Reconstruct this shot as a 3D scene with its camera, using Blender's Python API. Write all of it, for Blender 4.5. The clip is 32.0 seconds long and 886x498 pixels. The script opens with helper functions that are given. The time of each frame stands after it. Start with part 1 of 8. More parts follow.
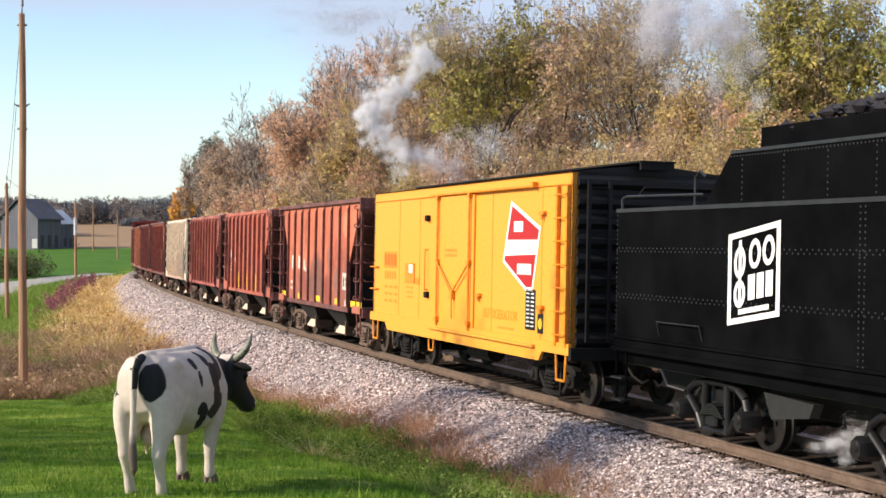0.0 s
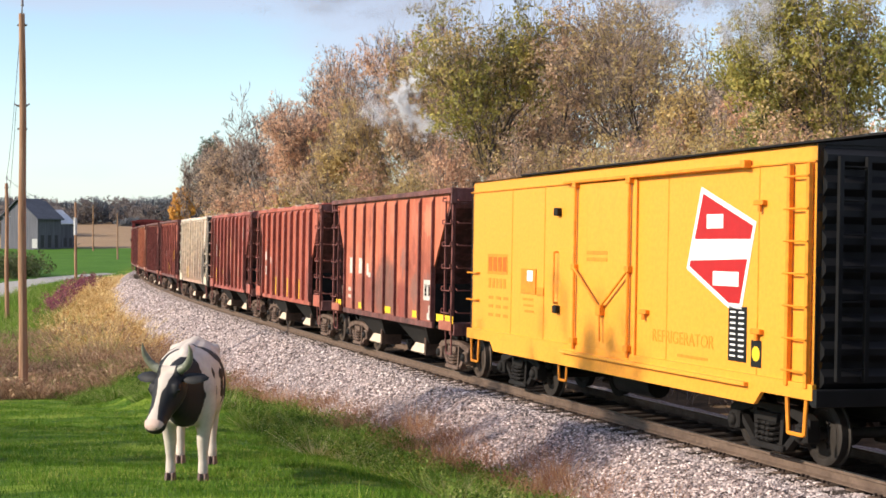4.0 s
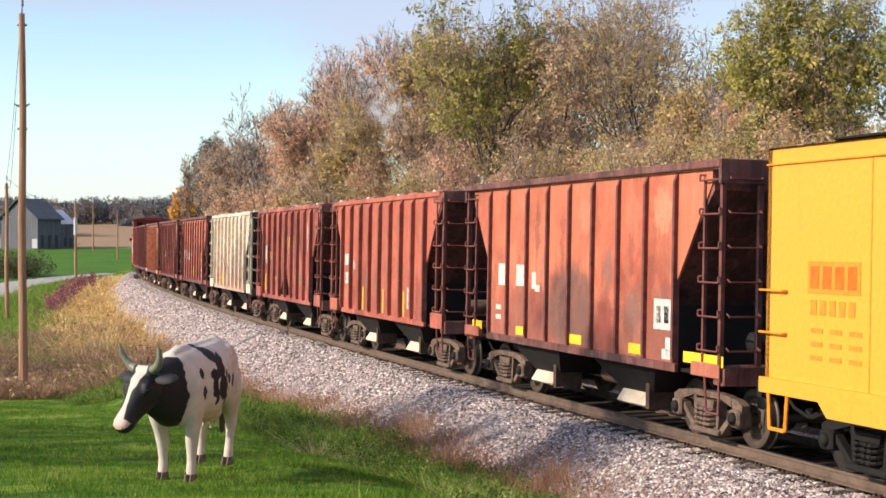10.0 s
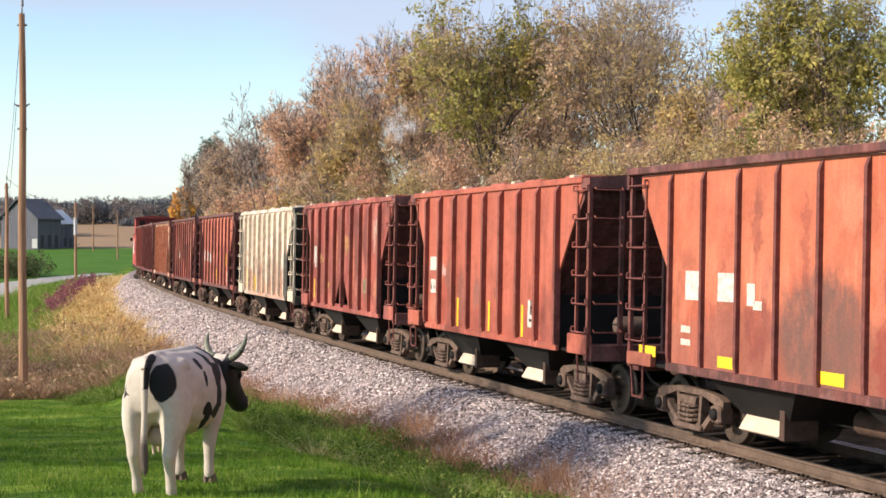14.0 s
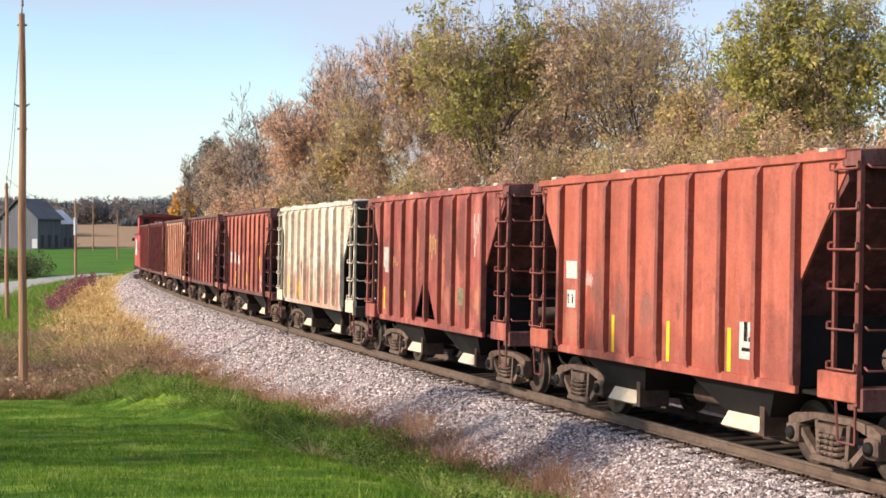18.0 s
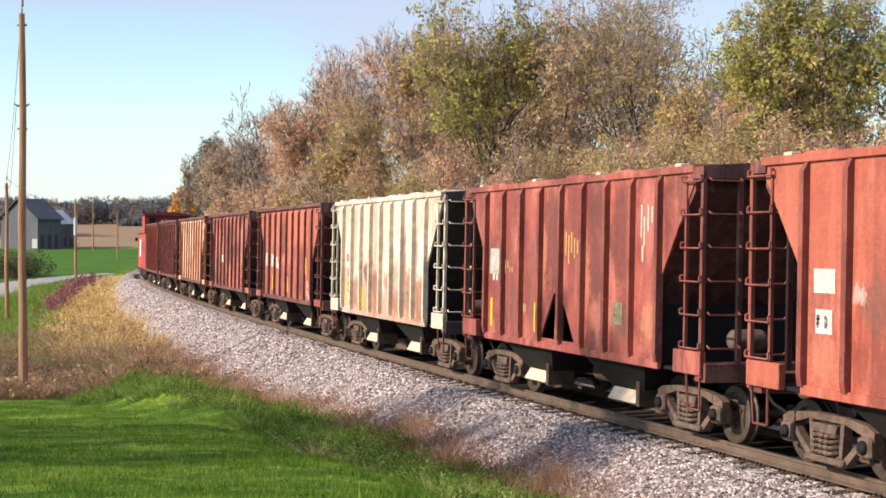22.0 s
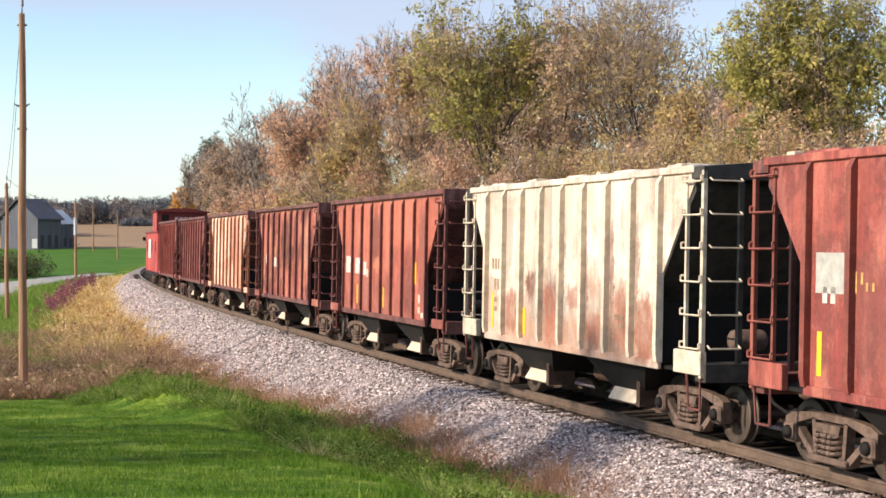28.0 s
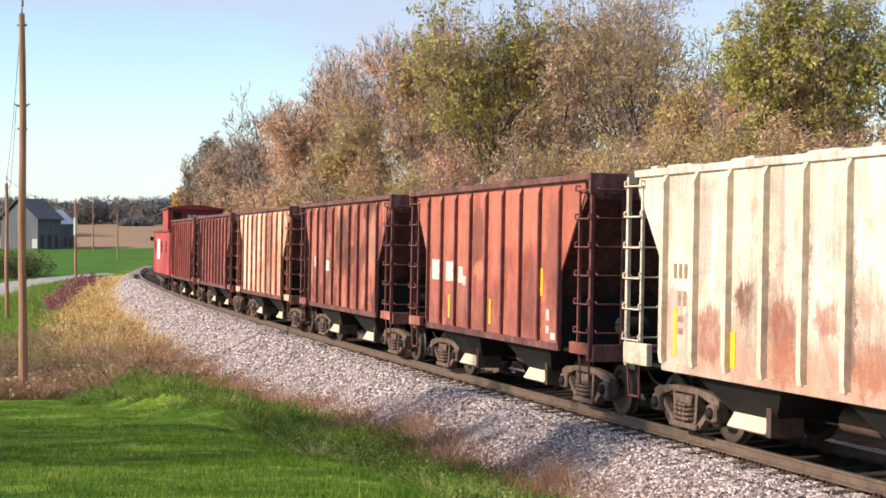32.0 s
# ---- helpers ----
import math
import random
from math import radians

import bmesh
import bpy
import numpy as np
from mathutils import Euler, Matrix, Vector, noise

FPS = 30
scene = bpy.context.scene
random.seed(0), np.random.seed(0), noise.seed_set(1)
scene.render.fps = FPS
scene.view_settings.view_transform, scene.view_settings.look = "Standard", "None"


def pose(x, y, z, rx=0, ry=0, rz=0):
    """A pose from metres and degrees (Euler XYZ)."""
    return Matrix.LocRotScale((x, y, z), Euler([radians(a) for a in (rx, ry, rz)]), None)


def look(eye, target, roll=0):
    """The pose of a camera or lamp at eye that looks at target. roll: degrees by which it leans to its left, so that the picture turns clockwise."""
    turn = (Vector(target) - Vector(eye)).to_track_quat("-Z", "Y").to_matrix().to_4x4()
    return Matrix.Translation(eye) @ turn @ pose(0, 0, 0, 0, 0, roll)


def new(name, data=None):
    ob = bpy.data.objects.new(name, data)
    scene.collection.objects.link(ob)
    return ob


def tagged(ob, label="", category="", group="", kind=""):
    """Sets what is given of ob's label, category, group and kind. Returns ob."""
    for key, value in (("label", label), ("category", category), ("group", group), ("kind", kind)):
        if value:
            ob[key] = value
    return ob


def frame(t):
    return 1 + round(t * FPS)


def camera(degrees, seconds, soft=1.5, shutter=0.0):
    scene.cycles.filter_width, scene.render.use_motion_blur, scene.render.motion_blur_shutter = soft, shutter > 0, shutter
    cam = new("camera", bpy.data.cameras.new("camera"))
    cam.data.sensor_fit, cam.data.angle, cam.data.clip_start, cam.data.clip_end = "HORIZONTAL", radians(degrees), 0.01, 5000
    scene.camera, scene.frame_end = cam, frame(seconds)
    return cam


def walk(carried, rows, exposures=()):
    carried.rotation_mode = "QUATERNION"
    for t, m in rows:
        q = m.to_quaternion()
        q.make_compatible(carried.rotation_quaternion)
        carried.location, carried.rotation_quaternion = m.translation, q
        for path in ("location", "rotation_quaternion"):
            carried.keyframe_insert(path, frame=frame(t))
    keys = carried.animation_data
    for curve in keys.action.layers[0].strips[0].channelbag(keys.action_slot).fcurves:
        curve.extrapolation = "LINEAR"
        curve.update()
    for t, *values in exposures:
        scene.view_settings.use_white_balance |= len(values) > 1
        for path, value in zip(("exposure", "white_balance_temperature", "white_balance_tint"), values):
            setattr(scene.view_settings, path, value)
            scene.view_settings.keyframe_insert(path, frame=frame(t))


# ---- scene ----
import itertools

# ================= camera, held still =================
EYE_H = 2.961
cam = camera(34.26, 32.0, soft=1.6)
eye = (0.0, 0.0, EYE_H)
aim = (0.0, 10.0, EYE_H - 0.05037)
walk(cam, [(0.0, look(eye, aim)), (32.0, look(eye, aim))])

# ================= world, sun, exposure =================
SUN_DIR = Vector((-0.84, -0.30, 0.45)).normalized()
sun = new("sun", bpy.data.lights.new("sun", "SUN"))
sun.data.energy, sun.data.angle, sun.data.color = 4.6, radians(0.55), (1.0, 0.87, 0.71)
sun.matrix_world = look(SUN_DIR * 100, (0, 0, 0))
world = bpy.data.worlds.new("world")
scene.world = world
world.use_nodes = True
wn, wl = world.node_tree.nodes, world.node_tree.links
sky = wn.new("ShaderNodeTexSky")
sky.sky_type, sky.sun_disc = "NISHITA", False
sky.sun_elevation = math.asin(SUN_DIR.z)
sky.sun_rotation = math.atan2(SUN_DIR.x, SUN_DIR.y)
sky.air_density, sky.dust_density, sky.ozone_density = 1.0, 0.15, 1.5
# thin high cloud, thicker towards the zenith side of the wood
wtc = wn.new("ShaderNodeTexCoord")
wmap = wn.new("ShaderNodeMapping")
wmap.inputs["Scale"].default_value = (1.0, 1.0, 3.2)
wl.new(wtc.outputs["Generated"], wmap.inputs[0])
wno = wn.new("ShaderNodeTexNoise")
wno.inputs["Scale"].default_value, wno.inputs["Detail"].default_value = 3.4, 5
wl.new(wmap.outputs[0], wno.inputs["Vector"])
wra = wn.new("ShaderNodeMapRange")
wra.interpolation_type = "SMOOTHSTEP"
wra.inputs["From Min"].default_value, wra.inputs["From Max"].default_value, wra.inputs["To Max"].default_value = 0.50, 0.72, 0.55
wsep = wn.new("ShaderNodeSeparateXYZ")
wl.new(wtc.outputs["Generated"], wsep.inputs[0])
whi = wn.new("ShaderNodeMapRange")
whi.inputs["From Min"].default_value, whi.inputs["From Max"].default_value, whi.inputs["To Max"].default_value = 0.06, 0.2, 0.17
wl.new(wsep.outputs[2], whi.inputs["Value"])
wadd = wn.new("ShaderNodeMath")
wl.new(wno.outputs["Fac"], wadd.inputs[0])
wl.new(whi.outputs[0], wadd.inputs[1])
wsid = wn.new("ShaderNodeMath")
wsid.operation = "MULTIPLY_ADD"
wl.new(wsep.outputs[0], wsid.inputs[0])
wsid.inputs[1].default_value = 0.22
wl.new(wadd.outputs[0], wsid.inputs[2])
wl.new(wsid.outputs[0], wra.inputs["Value"])
wmix = wn.new("ShaderNodeMix")
wmix.data_type = "RGBA"
wl.new(wra.outputs[0], wmix.inputs[0])
wl.new(sky.outputs[0], wmix.inputs[6])
wmix.inputs[7].default_value = (3.35, 3.25, 4.1, 1)
# pale blue haze low over the fields
whz = wn.new("ShaderNodeMapRange")
whz.inputs["From Min"].default_value, whz.inputs["From Max"].default_value = 0.0, 0.09
whz.inputs["To Min"].default_value, whz.inputs["To Max"].default_value = 0.75, 0.0
wl.new(wsep.outputs[2], whz.inputs["Value"])
wmx2 = wn.new("ShaderNodeMix")
wmx2.data_type = "RGBA"
wl.new(whz.outputs[0], wmx2.inputs[0])
wl.new(wmix.outputs[2], wmx2.inputs[6])
wmx2.inputs[7].default_value = (3.2, 3.95, 4.6, 1)
wl.new(wmx2.outputs[2], wn["Background"].inputs[0])
wn["Background"].inputs[1].default_value = 0.14
scene.view_settings.exposure = 0.55


# ================= small helpers =================
class Geo:
    """Vertices and faces of one mesh."""

    def __init__(self):
        self.v, self.f = [], []

    def add(self, vs, fs):
        n = len(self.v)
        self.v += [tuple(p) for p in vs]
        self.f += [tuple(i + n for i in q) for q in fs]
        return self

    def box(self, x0, x1, y0, y1, z0, z1, c=0.0):
        if c <= 0:
            vs = [(x, y, z) for x in (x0, x1) for y in (y0, y1) for z in (z0, z1)]
            return self.add(vs, [(0, 1, 3, 2), (4, 6, 7, 5), (0, 4, 5, 1), (2, 3, 7, 6), (0, 2, 6, 4), (1, 5, 7, 3)])
        # chamfered box: octagon rings
        def ring(z, k):
            a, b, d, e = x0 + k, x1 - k, y0 + k, y1 - k
            m = c
            return [(a + m, d, z), (b - m, d, z), (b, d + m, z), (b, e - m, z), (b - m, e, z), (a + m, e, z), (a, e - m, z), (a, d + m, z)]
        vs = ring(z0, c) + ring(z0 + c, 0) + ring(z1 - c, 0) + ring(z1, c)
        fs = [tuple(range(7, -1, -1)), tuple(range(24, 32))]
        for r in range(3):
            for i in range(8):
                j = (i + 1) % 8
                fs.append((r * 8 + i, r * 8 + j, r * 8 + 8 + j, r * 8 + 8 + i))
        return self.add(vs, fs)

    def tube(self, p, q, r, n=8, r2=None, caps=True):
        p, q = Vector(p), Vector(q)
        d = (q - p).normalized()
        a = d.orthogonal().normalized()
        b = d.cross(a)
        r2 = r if r2 is None else r2
        vs = [p + (a * math.cos(t) + b * math.sin(t)) * r for t in (2 * math.pi * i / n for i in range(n))]
        vs += [q + (a * math.cos(t) + b * math.sin(t)) * r2 for t in (2 * math.pi * i / n for i in range(n))]
        fs = [(i, (i + 1) % n, n + (i + 1) % n, n + i) for i in range(n)]
        if caps:
            fs += [tuple(range(n - 1, -1, -1)), tuple(range(n, 2 * n))]
        return self.add(vs, fs)

    def path(self, pts, r, n=6):
        for p, q in zip(pts[:-1], pts[1:]):
            self.tube(p, q, r, n)
        return self

    def prism(self, poly, y0, y1):
        """A polygon of (x, z), thick from y0 to y1."""
        n = len(poly)
        vs = [(x, y0, z) for x, z in poly] + [(x, y1, z) for x, z in poly]
        fs = [tuple(range(n)), tuple(range(2 * n - 1, n - 1, -1))]
        fs += [(i, n + i, n + (i + 1) % n, (i + 1) % n) for i in range(n)]
        return self.add(vs, fs)

    def prism_x(self, poly, x0, x1):
        """A polygon of (y, z), long from x0 to x1."""
        n = len(poly)
        vs = [(x0, y, z) for y, z in poly] + [(x1, y, z) for y, z in poly]
        fs = [tuple(range(n)), tuple(range(2 * n - 1, n - 1, -1))]
        fs += [(i, n + i, n + (i + 1) % n, (i + 1) % n) for i in range(n)]
        return self.add(vs, fs)

    def lathe(self, profile, centre, n=24):
        """Turned about an axis along y: profile of (radius, y)."""
        cx, cy, cz = centre
        vs = []
        for r, y in profile:
            for i in range(n):
                t = 2 * math.pi * i / n
                vs.append((cx + r * math.cos(t), cy + y, cz + r * math.sin(t)))
        fs = []
        for k in range(len(profile) - 1):
            for i in range(n):
                j = (i + 1) % n
                fs.append((k * n + i, k * n + j, (k + 1) * n + j, (k + 1) * n + i))
        return self.add(vs, fs)

    def loft(self, rings):
        """Skin over rings of equal count, closed at both ends."""
        n = len(rings[0])
        vs = [p for ring in rings for p in ring]
        fs = [tuple(range(n - 1, -1, -1)), tuple(range((len(rings) - 1) * n, len(rings) * n))]
        for k in range(len(rings) - 1):
            for i in range(n):
                j = (i + 1) % n
                fs.append((k * n + i, k * n + j, (k + 1) * n + j, (k + 1) * n + i))
        return self.add(vs, fs)

    def mesh(self, name, mat, smooth=0, tidy=True):
        me = bpy.data.meshes.new(name)
        me.from_pydata(self.v, [], self.f)
        if tidy:
            bm = bmesh.new()
            bm.from_mesh(me)
            bmesh.ops.recalc_face_normals(bm, faces=bm.faces)
            bm.to_mesh(me)
            bm.free()
        if smooth:
            me.polygons.foreach_set("use_smooth", [True] * len(me.polygons))
            me.set_sharp_from_angle(angle=radians(smooth))
        if mat:
            me.materials.append(mat)
        return me


def part(name, geo, mat, parent, label="", smooth=0, m=None):
    ob = new(name, geo if isinstance(geo, bpy.types.Mesh) else geo.mesh(name, mat, smooth))
    ob.parent = parent
    if m is not None:
        ob.matrix_basis = m
    if label:
        ob["label"] = label
    return ob


def thing(name, label, category, group="", m=None, kind=""):
    ob = new(name)
    ob.empty_display_size = 0.3
    if m is not None:
        ob.matrix_basis = m
    return tagged(ob, label, category, group, kind)


def solid(name, geo, mat, label="", category="", group="", kind="", smooth=0, tidy=True):
    return tagged(new(name, geo.mesh(name, mat, smooth, tidy)), label, category, group, kind)


def quick_mesh(name, verts, faces, mat):
    """A large mesh from numpy arrays, faces all of one size."""
    verts, faces = np.asarray(verts, np.float32), np.asarray(faces, np.int32)
    me = bpy.data.meshes.new(name)
    k = faces.shape[1]
    me.vertices.add(len(verts))
    me.vertices.foreach_set("co", verts.ravel())
    me.loops.add(faces.size)
    me.loops.foreach_set("vertex_index", faces.ravel())
    me.polygons.add(len(faces))
    me.polygons.foreach_set("loop_start", np.arange(0, faces.size, k, dtype=np.int32))
    me.update(calc_edges=True)
    me.validate()
    if mat:
        me.materials.append(mat)
    return me


# ================= materials =================
class Mat:
    """Node material builder."""

    def __init__(self, name, rough=0.7, metal=0.0, spec=0.3):
        self.m = bpy.data.materials.new(name)
        self.m.use_nodes = True
        self.n, self.l = self.m.node_tree.nodes, self.m.node_tree.links
        self.b = self.n["Principled BSDF"]
        self.b.inputs["Roughness"].default_value = rough
        self.b.inputs["Metallic"].default_value = metal
        self.b.inputs["Specular IOR Level"].default_value = spec
        self.co = self.n.new("ShaderNodeTexCoord").outputs["Object"]

    def put(self, a, b):
        if hasattr(a, "is_linked"):
            self.l.new(a, b)
        else:
            b.default_value = a

    def noise(self, scale, detail=4, rough=0.6, stretch=(1, 1, 1), vec=None):
        mp = self.n.new("ShaderNodeMapping")
        mp.inputs["Scale"].default_value = stretch
        self.l.new(vec or self.co, mp.inputs[0])
        t = self.n.new("ShaderNodeTexNoise")
        t.inputs["Scale"].default_value, t.inputs["Detail"].default_value, t.inputs["Roughness"].default_value = scale, detail, rough
        self.l.new(mp.outputs[0], t.inputs["Vector"])
        return t.outputs["Fac"]

    def voronoi(self, scale, out="Color", vec=None):
        t = self.n.new("ShaderNodeTexVoronoi")
        t.inputs["Scale"].default_value = scale
        self.l.new(vec or self.co, t.inputs["Vector"])
        return t.outputs[out]

    def ramp(self, fac, stops):
        r = self.n.new("ShaderNodeValToRGB")
        while len(r.color_ramp.elements) < len(stops):
            r.color_ramp.elements.new(0.5)
        for e, (p, c) in zip(r.color_ramp.elements, stops):
            e.position = p
            e.color = (*c, 1) if hasattr(c, "__len__") else (c, c, c, 1)
        self.l.new(fac, r.inputs[0])
        return r.outputs[0]

    def step(self, fac, lo, hi):
        r = self.n.new("ShaderNodeMapRange")
        r.interpolation_type = "SMOOTHSTEP"
        r.inputs["From Min"].default_value, r.inputs["From Max"].default_value = lo, hi
        self.l.new(fac, r.inputs["Value"])
        return r.outputs[0]

    def math(self, op, a, b=0.0):
        t = self.n.new("ShaderNodeMath")
        t.operation = op
        self.put(a, t.inputs[0])
        self.put(b, t.inputs[1])
        return t.outputs[0]

    def mix(self, fac, a, b, mode="MIX"):
        t = self.n.new("ShaderNodeMix")
        t.data_type, t.blend_type = "RGBA", mode
        self.put(fac, t.inputs[0])
        self.put((*a, 1) if isinstance(a, tuple) else a, t.inputs[6])
        self.put((*b, 1) if isinstance(b, tuple) else b, t.inputs[7])
        return t.outputs[2]

    def sep(self, i):
        t = self.n.new("ShaderNodeSeparateXYZ")
        self.l.new(self.co, t.inputs[0])
        return t.outputs[i]

    def island(self):
        return self.n.new("ShaderNodeNewGeometry").outputs["Random Per Island"]

    def random(self):
        return self.n.new("ShaderNodeObjectInfo").outputs["Random"]

    def attr(self, name):
        t = self.n.new("ShaderNodeAttribute")
        t.attribute_name = name
        return t.outputs["Fac"]

    def colour(self, c):
        self.put((*c, 1) if isinstance(c, tuple) else c, self.b.inputs["Base Color"])
        return self

    def rough(self, r):
        self.put(r, self.b.inputs["Roughness"])
        return self

    def bump(self, h, strength=0.3, dist=0.02):
        t = self.n.new("ShaderNodeBump")
        t.inputs["Strength"].default_value, t.inputs["Distance"].default_value = strength, dist
        self.l.new(h, t.inputs["Height"])
        self.l.new(t.outputs[0], self.b.inputs["Normal"])
        return self

    def leafy(self, amount=0.4):
        """Light also passes through."""
        c = self.b.inputs["Base Color"].links[0].from_socket
        tr = self.n.new("ShaderNodeBsdfTranslucent")
        self.l.new(c, tr.inputs[0])
        mx = self.n.new("ShaderNodeMixShader")
        mx.inputs[0].default_value = amount
        self.l.new(self.b.outputs[0], mx.inputs[1])
        self.l.new(tr.outputs[0], mx.inputs[2])
        self.l.new(mx.outputs[0], self.n["Material Output"].inputs["Surface"])
        return self


def plain(name, c, rough=0.7, metal=0.0, vary=0.25, scale=6.0):
    """Paint or metal with faint dirt."""
    m = Mat(name, rough, metal)
    dark = tuple(k * (1 - vary) for k in c)
    lite = tuple(min(1.0, k * (1 + vary)) for k in c)
    f = m.noise(scale, 6, 0.65)
    m.colour(m.ramp(f, [(0.3, dark), (0.7, lite)]))
    m.bump(m.noise(scale * 8, 3), 0.12, 0.01)
    return m.m


def car_paint(name, base, faded, rust, streak=0.5, wear=0.5, seed=0.0, patch=None, low=0.0, stains=()):
    """Weathered freight-car paint: fading, vertical rust streaks, stains."""
    m = Mat(name, 0.62, 0.0, 0.35)
    high, along = m.sep(2), m.sep(0)
    mp = m.n.new("ShaderNodeMapping")
    mp.inputs["Location"].default_value = (seed * 7.3, seed * 3.1, seed * 1.7)
    m.l.new(m.co, mp.inputs[0])
    m.co = mp.outputs[0]
    big = m.noise(0.55, 4, 0.6)
    col = m.mix(m.step(big, 0.42, 0.56), base, faded)
    pale = m.noise(1.9, 6, 0.7, (3.0, 1.0, 0.22))
    col = m.mix(m.math("MULTIPLY", m.step(pale, 0.52, 0.66), 0.55), col, tuple(min(1.0, k * 1.5 + 0.03) for k in faded))
    stre = m.noise(2.2, 6, 0.7, (2.6, 1.0, 0.10))
    col = m.mix(m.math("MULTIPLY", m.step(stre, 0.47, 0.56), streak), col, rust)
    stre2 = m.noise(5.0, 5, 0.7, (2.2, 1.0, 0.05))
    col = m.mix(m.math("MULTIPLY", m.step(stre2, 0.52, 0.66), streak * 0.8), col, tuple(k * 0.7 for k in rust))
    if low:
        foot = m.math("ADD", m.noise(1.1, 6, 0.7, (1.0, 1.0, 0.5)), m.math("MULTIPLY", m.math("SUBTRACT", 2.35, high), 0.17))
        col = m.mix(m.math("MULTIPLY", m.step(foot, 0.545, 0.59), low), col, tuple(min(1.0, k * 1.3) for k in rust))
    blot = m.noise(0.9, 9, 0.74, (0.8, 1, 0.9))
    col = m.mix(m.math("MULTIPLY", m.step(blot, 0.53, 0.60), wear * 1.2), col, rust)
    if patch:
        pat = m.noise(1.3, 6, 0.7, (1.5, 1, 0.45))
        col = m.mix(m.math("MULTIPLY", m.step(pat, 0.52, 0.62), 0.6), col, patch)
    # each panel between two posts has aged in its own way
    wn_ = m.n.new("ShaderNodeTexWhiteNoise")
    wn_.noise_dimensions = "1D"
    m.l.new(m.math("FLOOR", m.math("DIVIDE", m.math("ADD", along, seed * 31.0 + 0.46), 0.925)), wn_.inputs["W"])
    panel = wn_.outputs["Value"]
    soot = m.math("ADD", m.noise(0.75, 7, 0.68, (1.1, 1, 0.75)), m.math("MULTIPLY", m.math("SUBTRACT", panel, 0.5), 0.16))
    col = m.mix(m.math("MULTIPLY", m.step(soot, 0.47, 0.585), min(0.85, 0.3 + wear * 0.9)), col, tuple(0.42 * k + 0.012 for k in base))
    warm = m.noise(1.7, 7, 0.72, (1.3, 1, 0.6))
    col = m.mix(m.math("MULTIPLY", m.step(warm, 0.53, 0.58), 0.8 * wear), col, tuple(min(1.0, k * 1.25 + 0.06) for k in faded))
    # stains with a place of their own: x, z, half width, half height, colour, strength
    sx = m.math("ADD", along, m.math("MULTIPLY", m.math("SUBTRACT", m.noise(4.5, 8, 0.75), 0.5), 0.6)) if stains else None
    sz = m.math("ADD", high, m.math("MULTIPLY", m.math("SUBTRACT", m.noise(4.0, 8, 0.75, (2.2, 1, 0.6)), 0.5), 1.0)) if stains else None
    torn = m.math("ADD", 0.65, m.math("MULTIPLY", m.step(m.noise(6.5, 8, 0.75, (1.3, 1, 0.55)), 0.40, 0.56), 0.35)) if stains else None
    for cx, cz, rx, rz, tone, power in stains:
        u = m.math("MULTIPLY", m.math("SUBTRACT", sx, cx), 1 / rx)
        v = m.math("MULTIPLY", m.math("SUBTRACT", sz, cz), 1 / rz)
        d = m.math("ADD", m.math("MULTIPLY", u, u), m.math("MULTIPLY", v, v))
        col = m.mix(m.math("MULTIPLY", m.math("SUBTRACT", 1.0, m.step(d, 0.45, 1.25)), m.math("MULTIPLY", torn, power)), col, tone)
    fine = m.noise(26, 5, 0.7)
    col = m.mix(0.35, col, m.ramp(fine, [(0.3, (0.25, 0.22, 0.2)), (0.65, (1, 1, 1))]), "MULTIPLY")
    m.colour(col)
    m.rough(m.ramp(blot, [(0.4, 0.5), (0.7, 0.85)]))
    m.bump(m.noise(3.0, 5, 0.6), 0.25, 0.02)
    return m.m

# ================= the railway's line =================
# s runs along the track away from the camera; lat is the distance from its centre towards the camera's side
LEAN = 0.01938
_s = np.linspace(-90.0, 330.0, 4201)
_a = 1.8998055 - 0.0005544 * _s - 8.5e-6 * _s * np.clip(_s, 0, 130) / 2
_x = np.concatenate([[0], np.cumsum((np.cos(_a[1:]) + np.cos(_a[:-1])) / 2 * 0.1)])
_y = np.concatenate([[0], np.cumsum((np.sin(_a[1:]) + np.sin(_a[:-1])) / 2 * 0.1)])
_x += 3.84241 - _x[900]
_y += 24.625365 - _y[900]


def line(s):
    return np.interp(s, _s, _x), np.interp(s, _s, _y), np.interp(s, _s, _a)


def spot(s, lat, z):
    """World place of a point at s, lat, and z above the rail top."""
    x, y, a = line(s)
    out, up = lat * math.cos(LEAN) - z * math.sin(LEAN), lat * math.sin(LEAN) + z * math.cos(LEAN)
    return np.array((x - np.sin(a) * out, y + np.cos(a) * out, up + 0 * x)).T


def track_coords(x, y):
    """s and lat of ground points."""
    x, y = np.asarray(x, float), np.asarray(y, float)
    s = np.clip((y - 24.6) * 1.04, -88, 328)
    for _ in range(6):
        cx, cy, a = line(s)
        s = np.clip(s + (x - cx) * np.cos(a) + (y - cy) * np.sin(a), -89.9, 329.9)
    cx, cy, a = line(s)
    return s, -(x - cx) * np.sin(a) + (y - cy) * np.cos(a)


def sstep(a, b, x):
    t = np.clip((x - a) / (b - a), 0, 1)
    return t * t * (3 - 2 * t)


def foot_depth(s):
    return np.interp(s, (-30, -5, 8, 18, 35, 60, 100, 140), (-0.75, -0.75, -0.88, -1.25, -1.45, -1.4, -1.1, -0.9))


def foot_lat(s):
    return 1.75 + (-0.2 - foot_depth(s)) * 1.95


def wobble(x, y, k, seed=0.0):
    return (np.sin(x * k + 1.3 + seed) * np.cos(y * k * 1.27 + seed * 2) + 0.5 * np.sin(x * k * 2.3 + y * k * 1.7 + seed * 3)) / 1.5


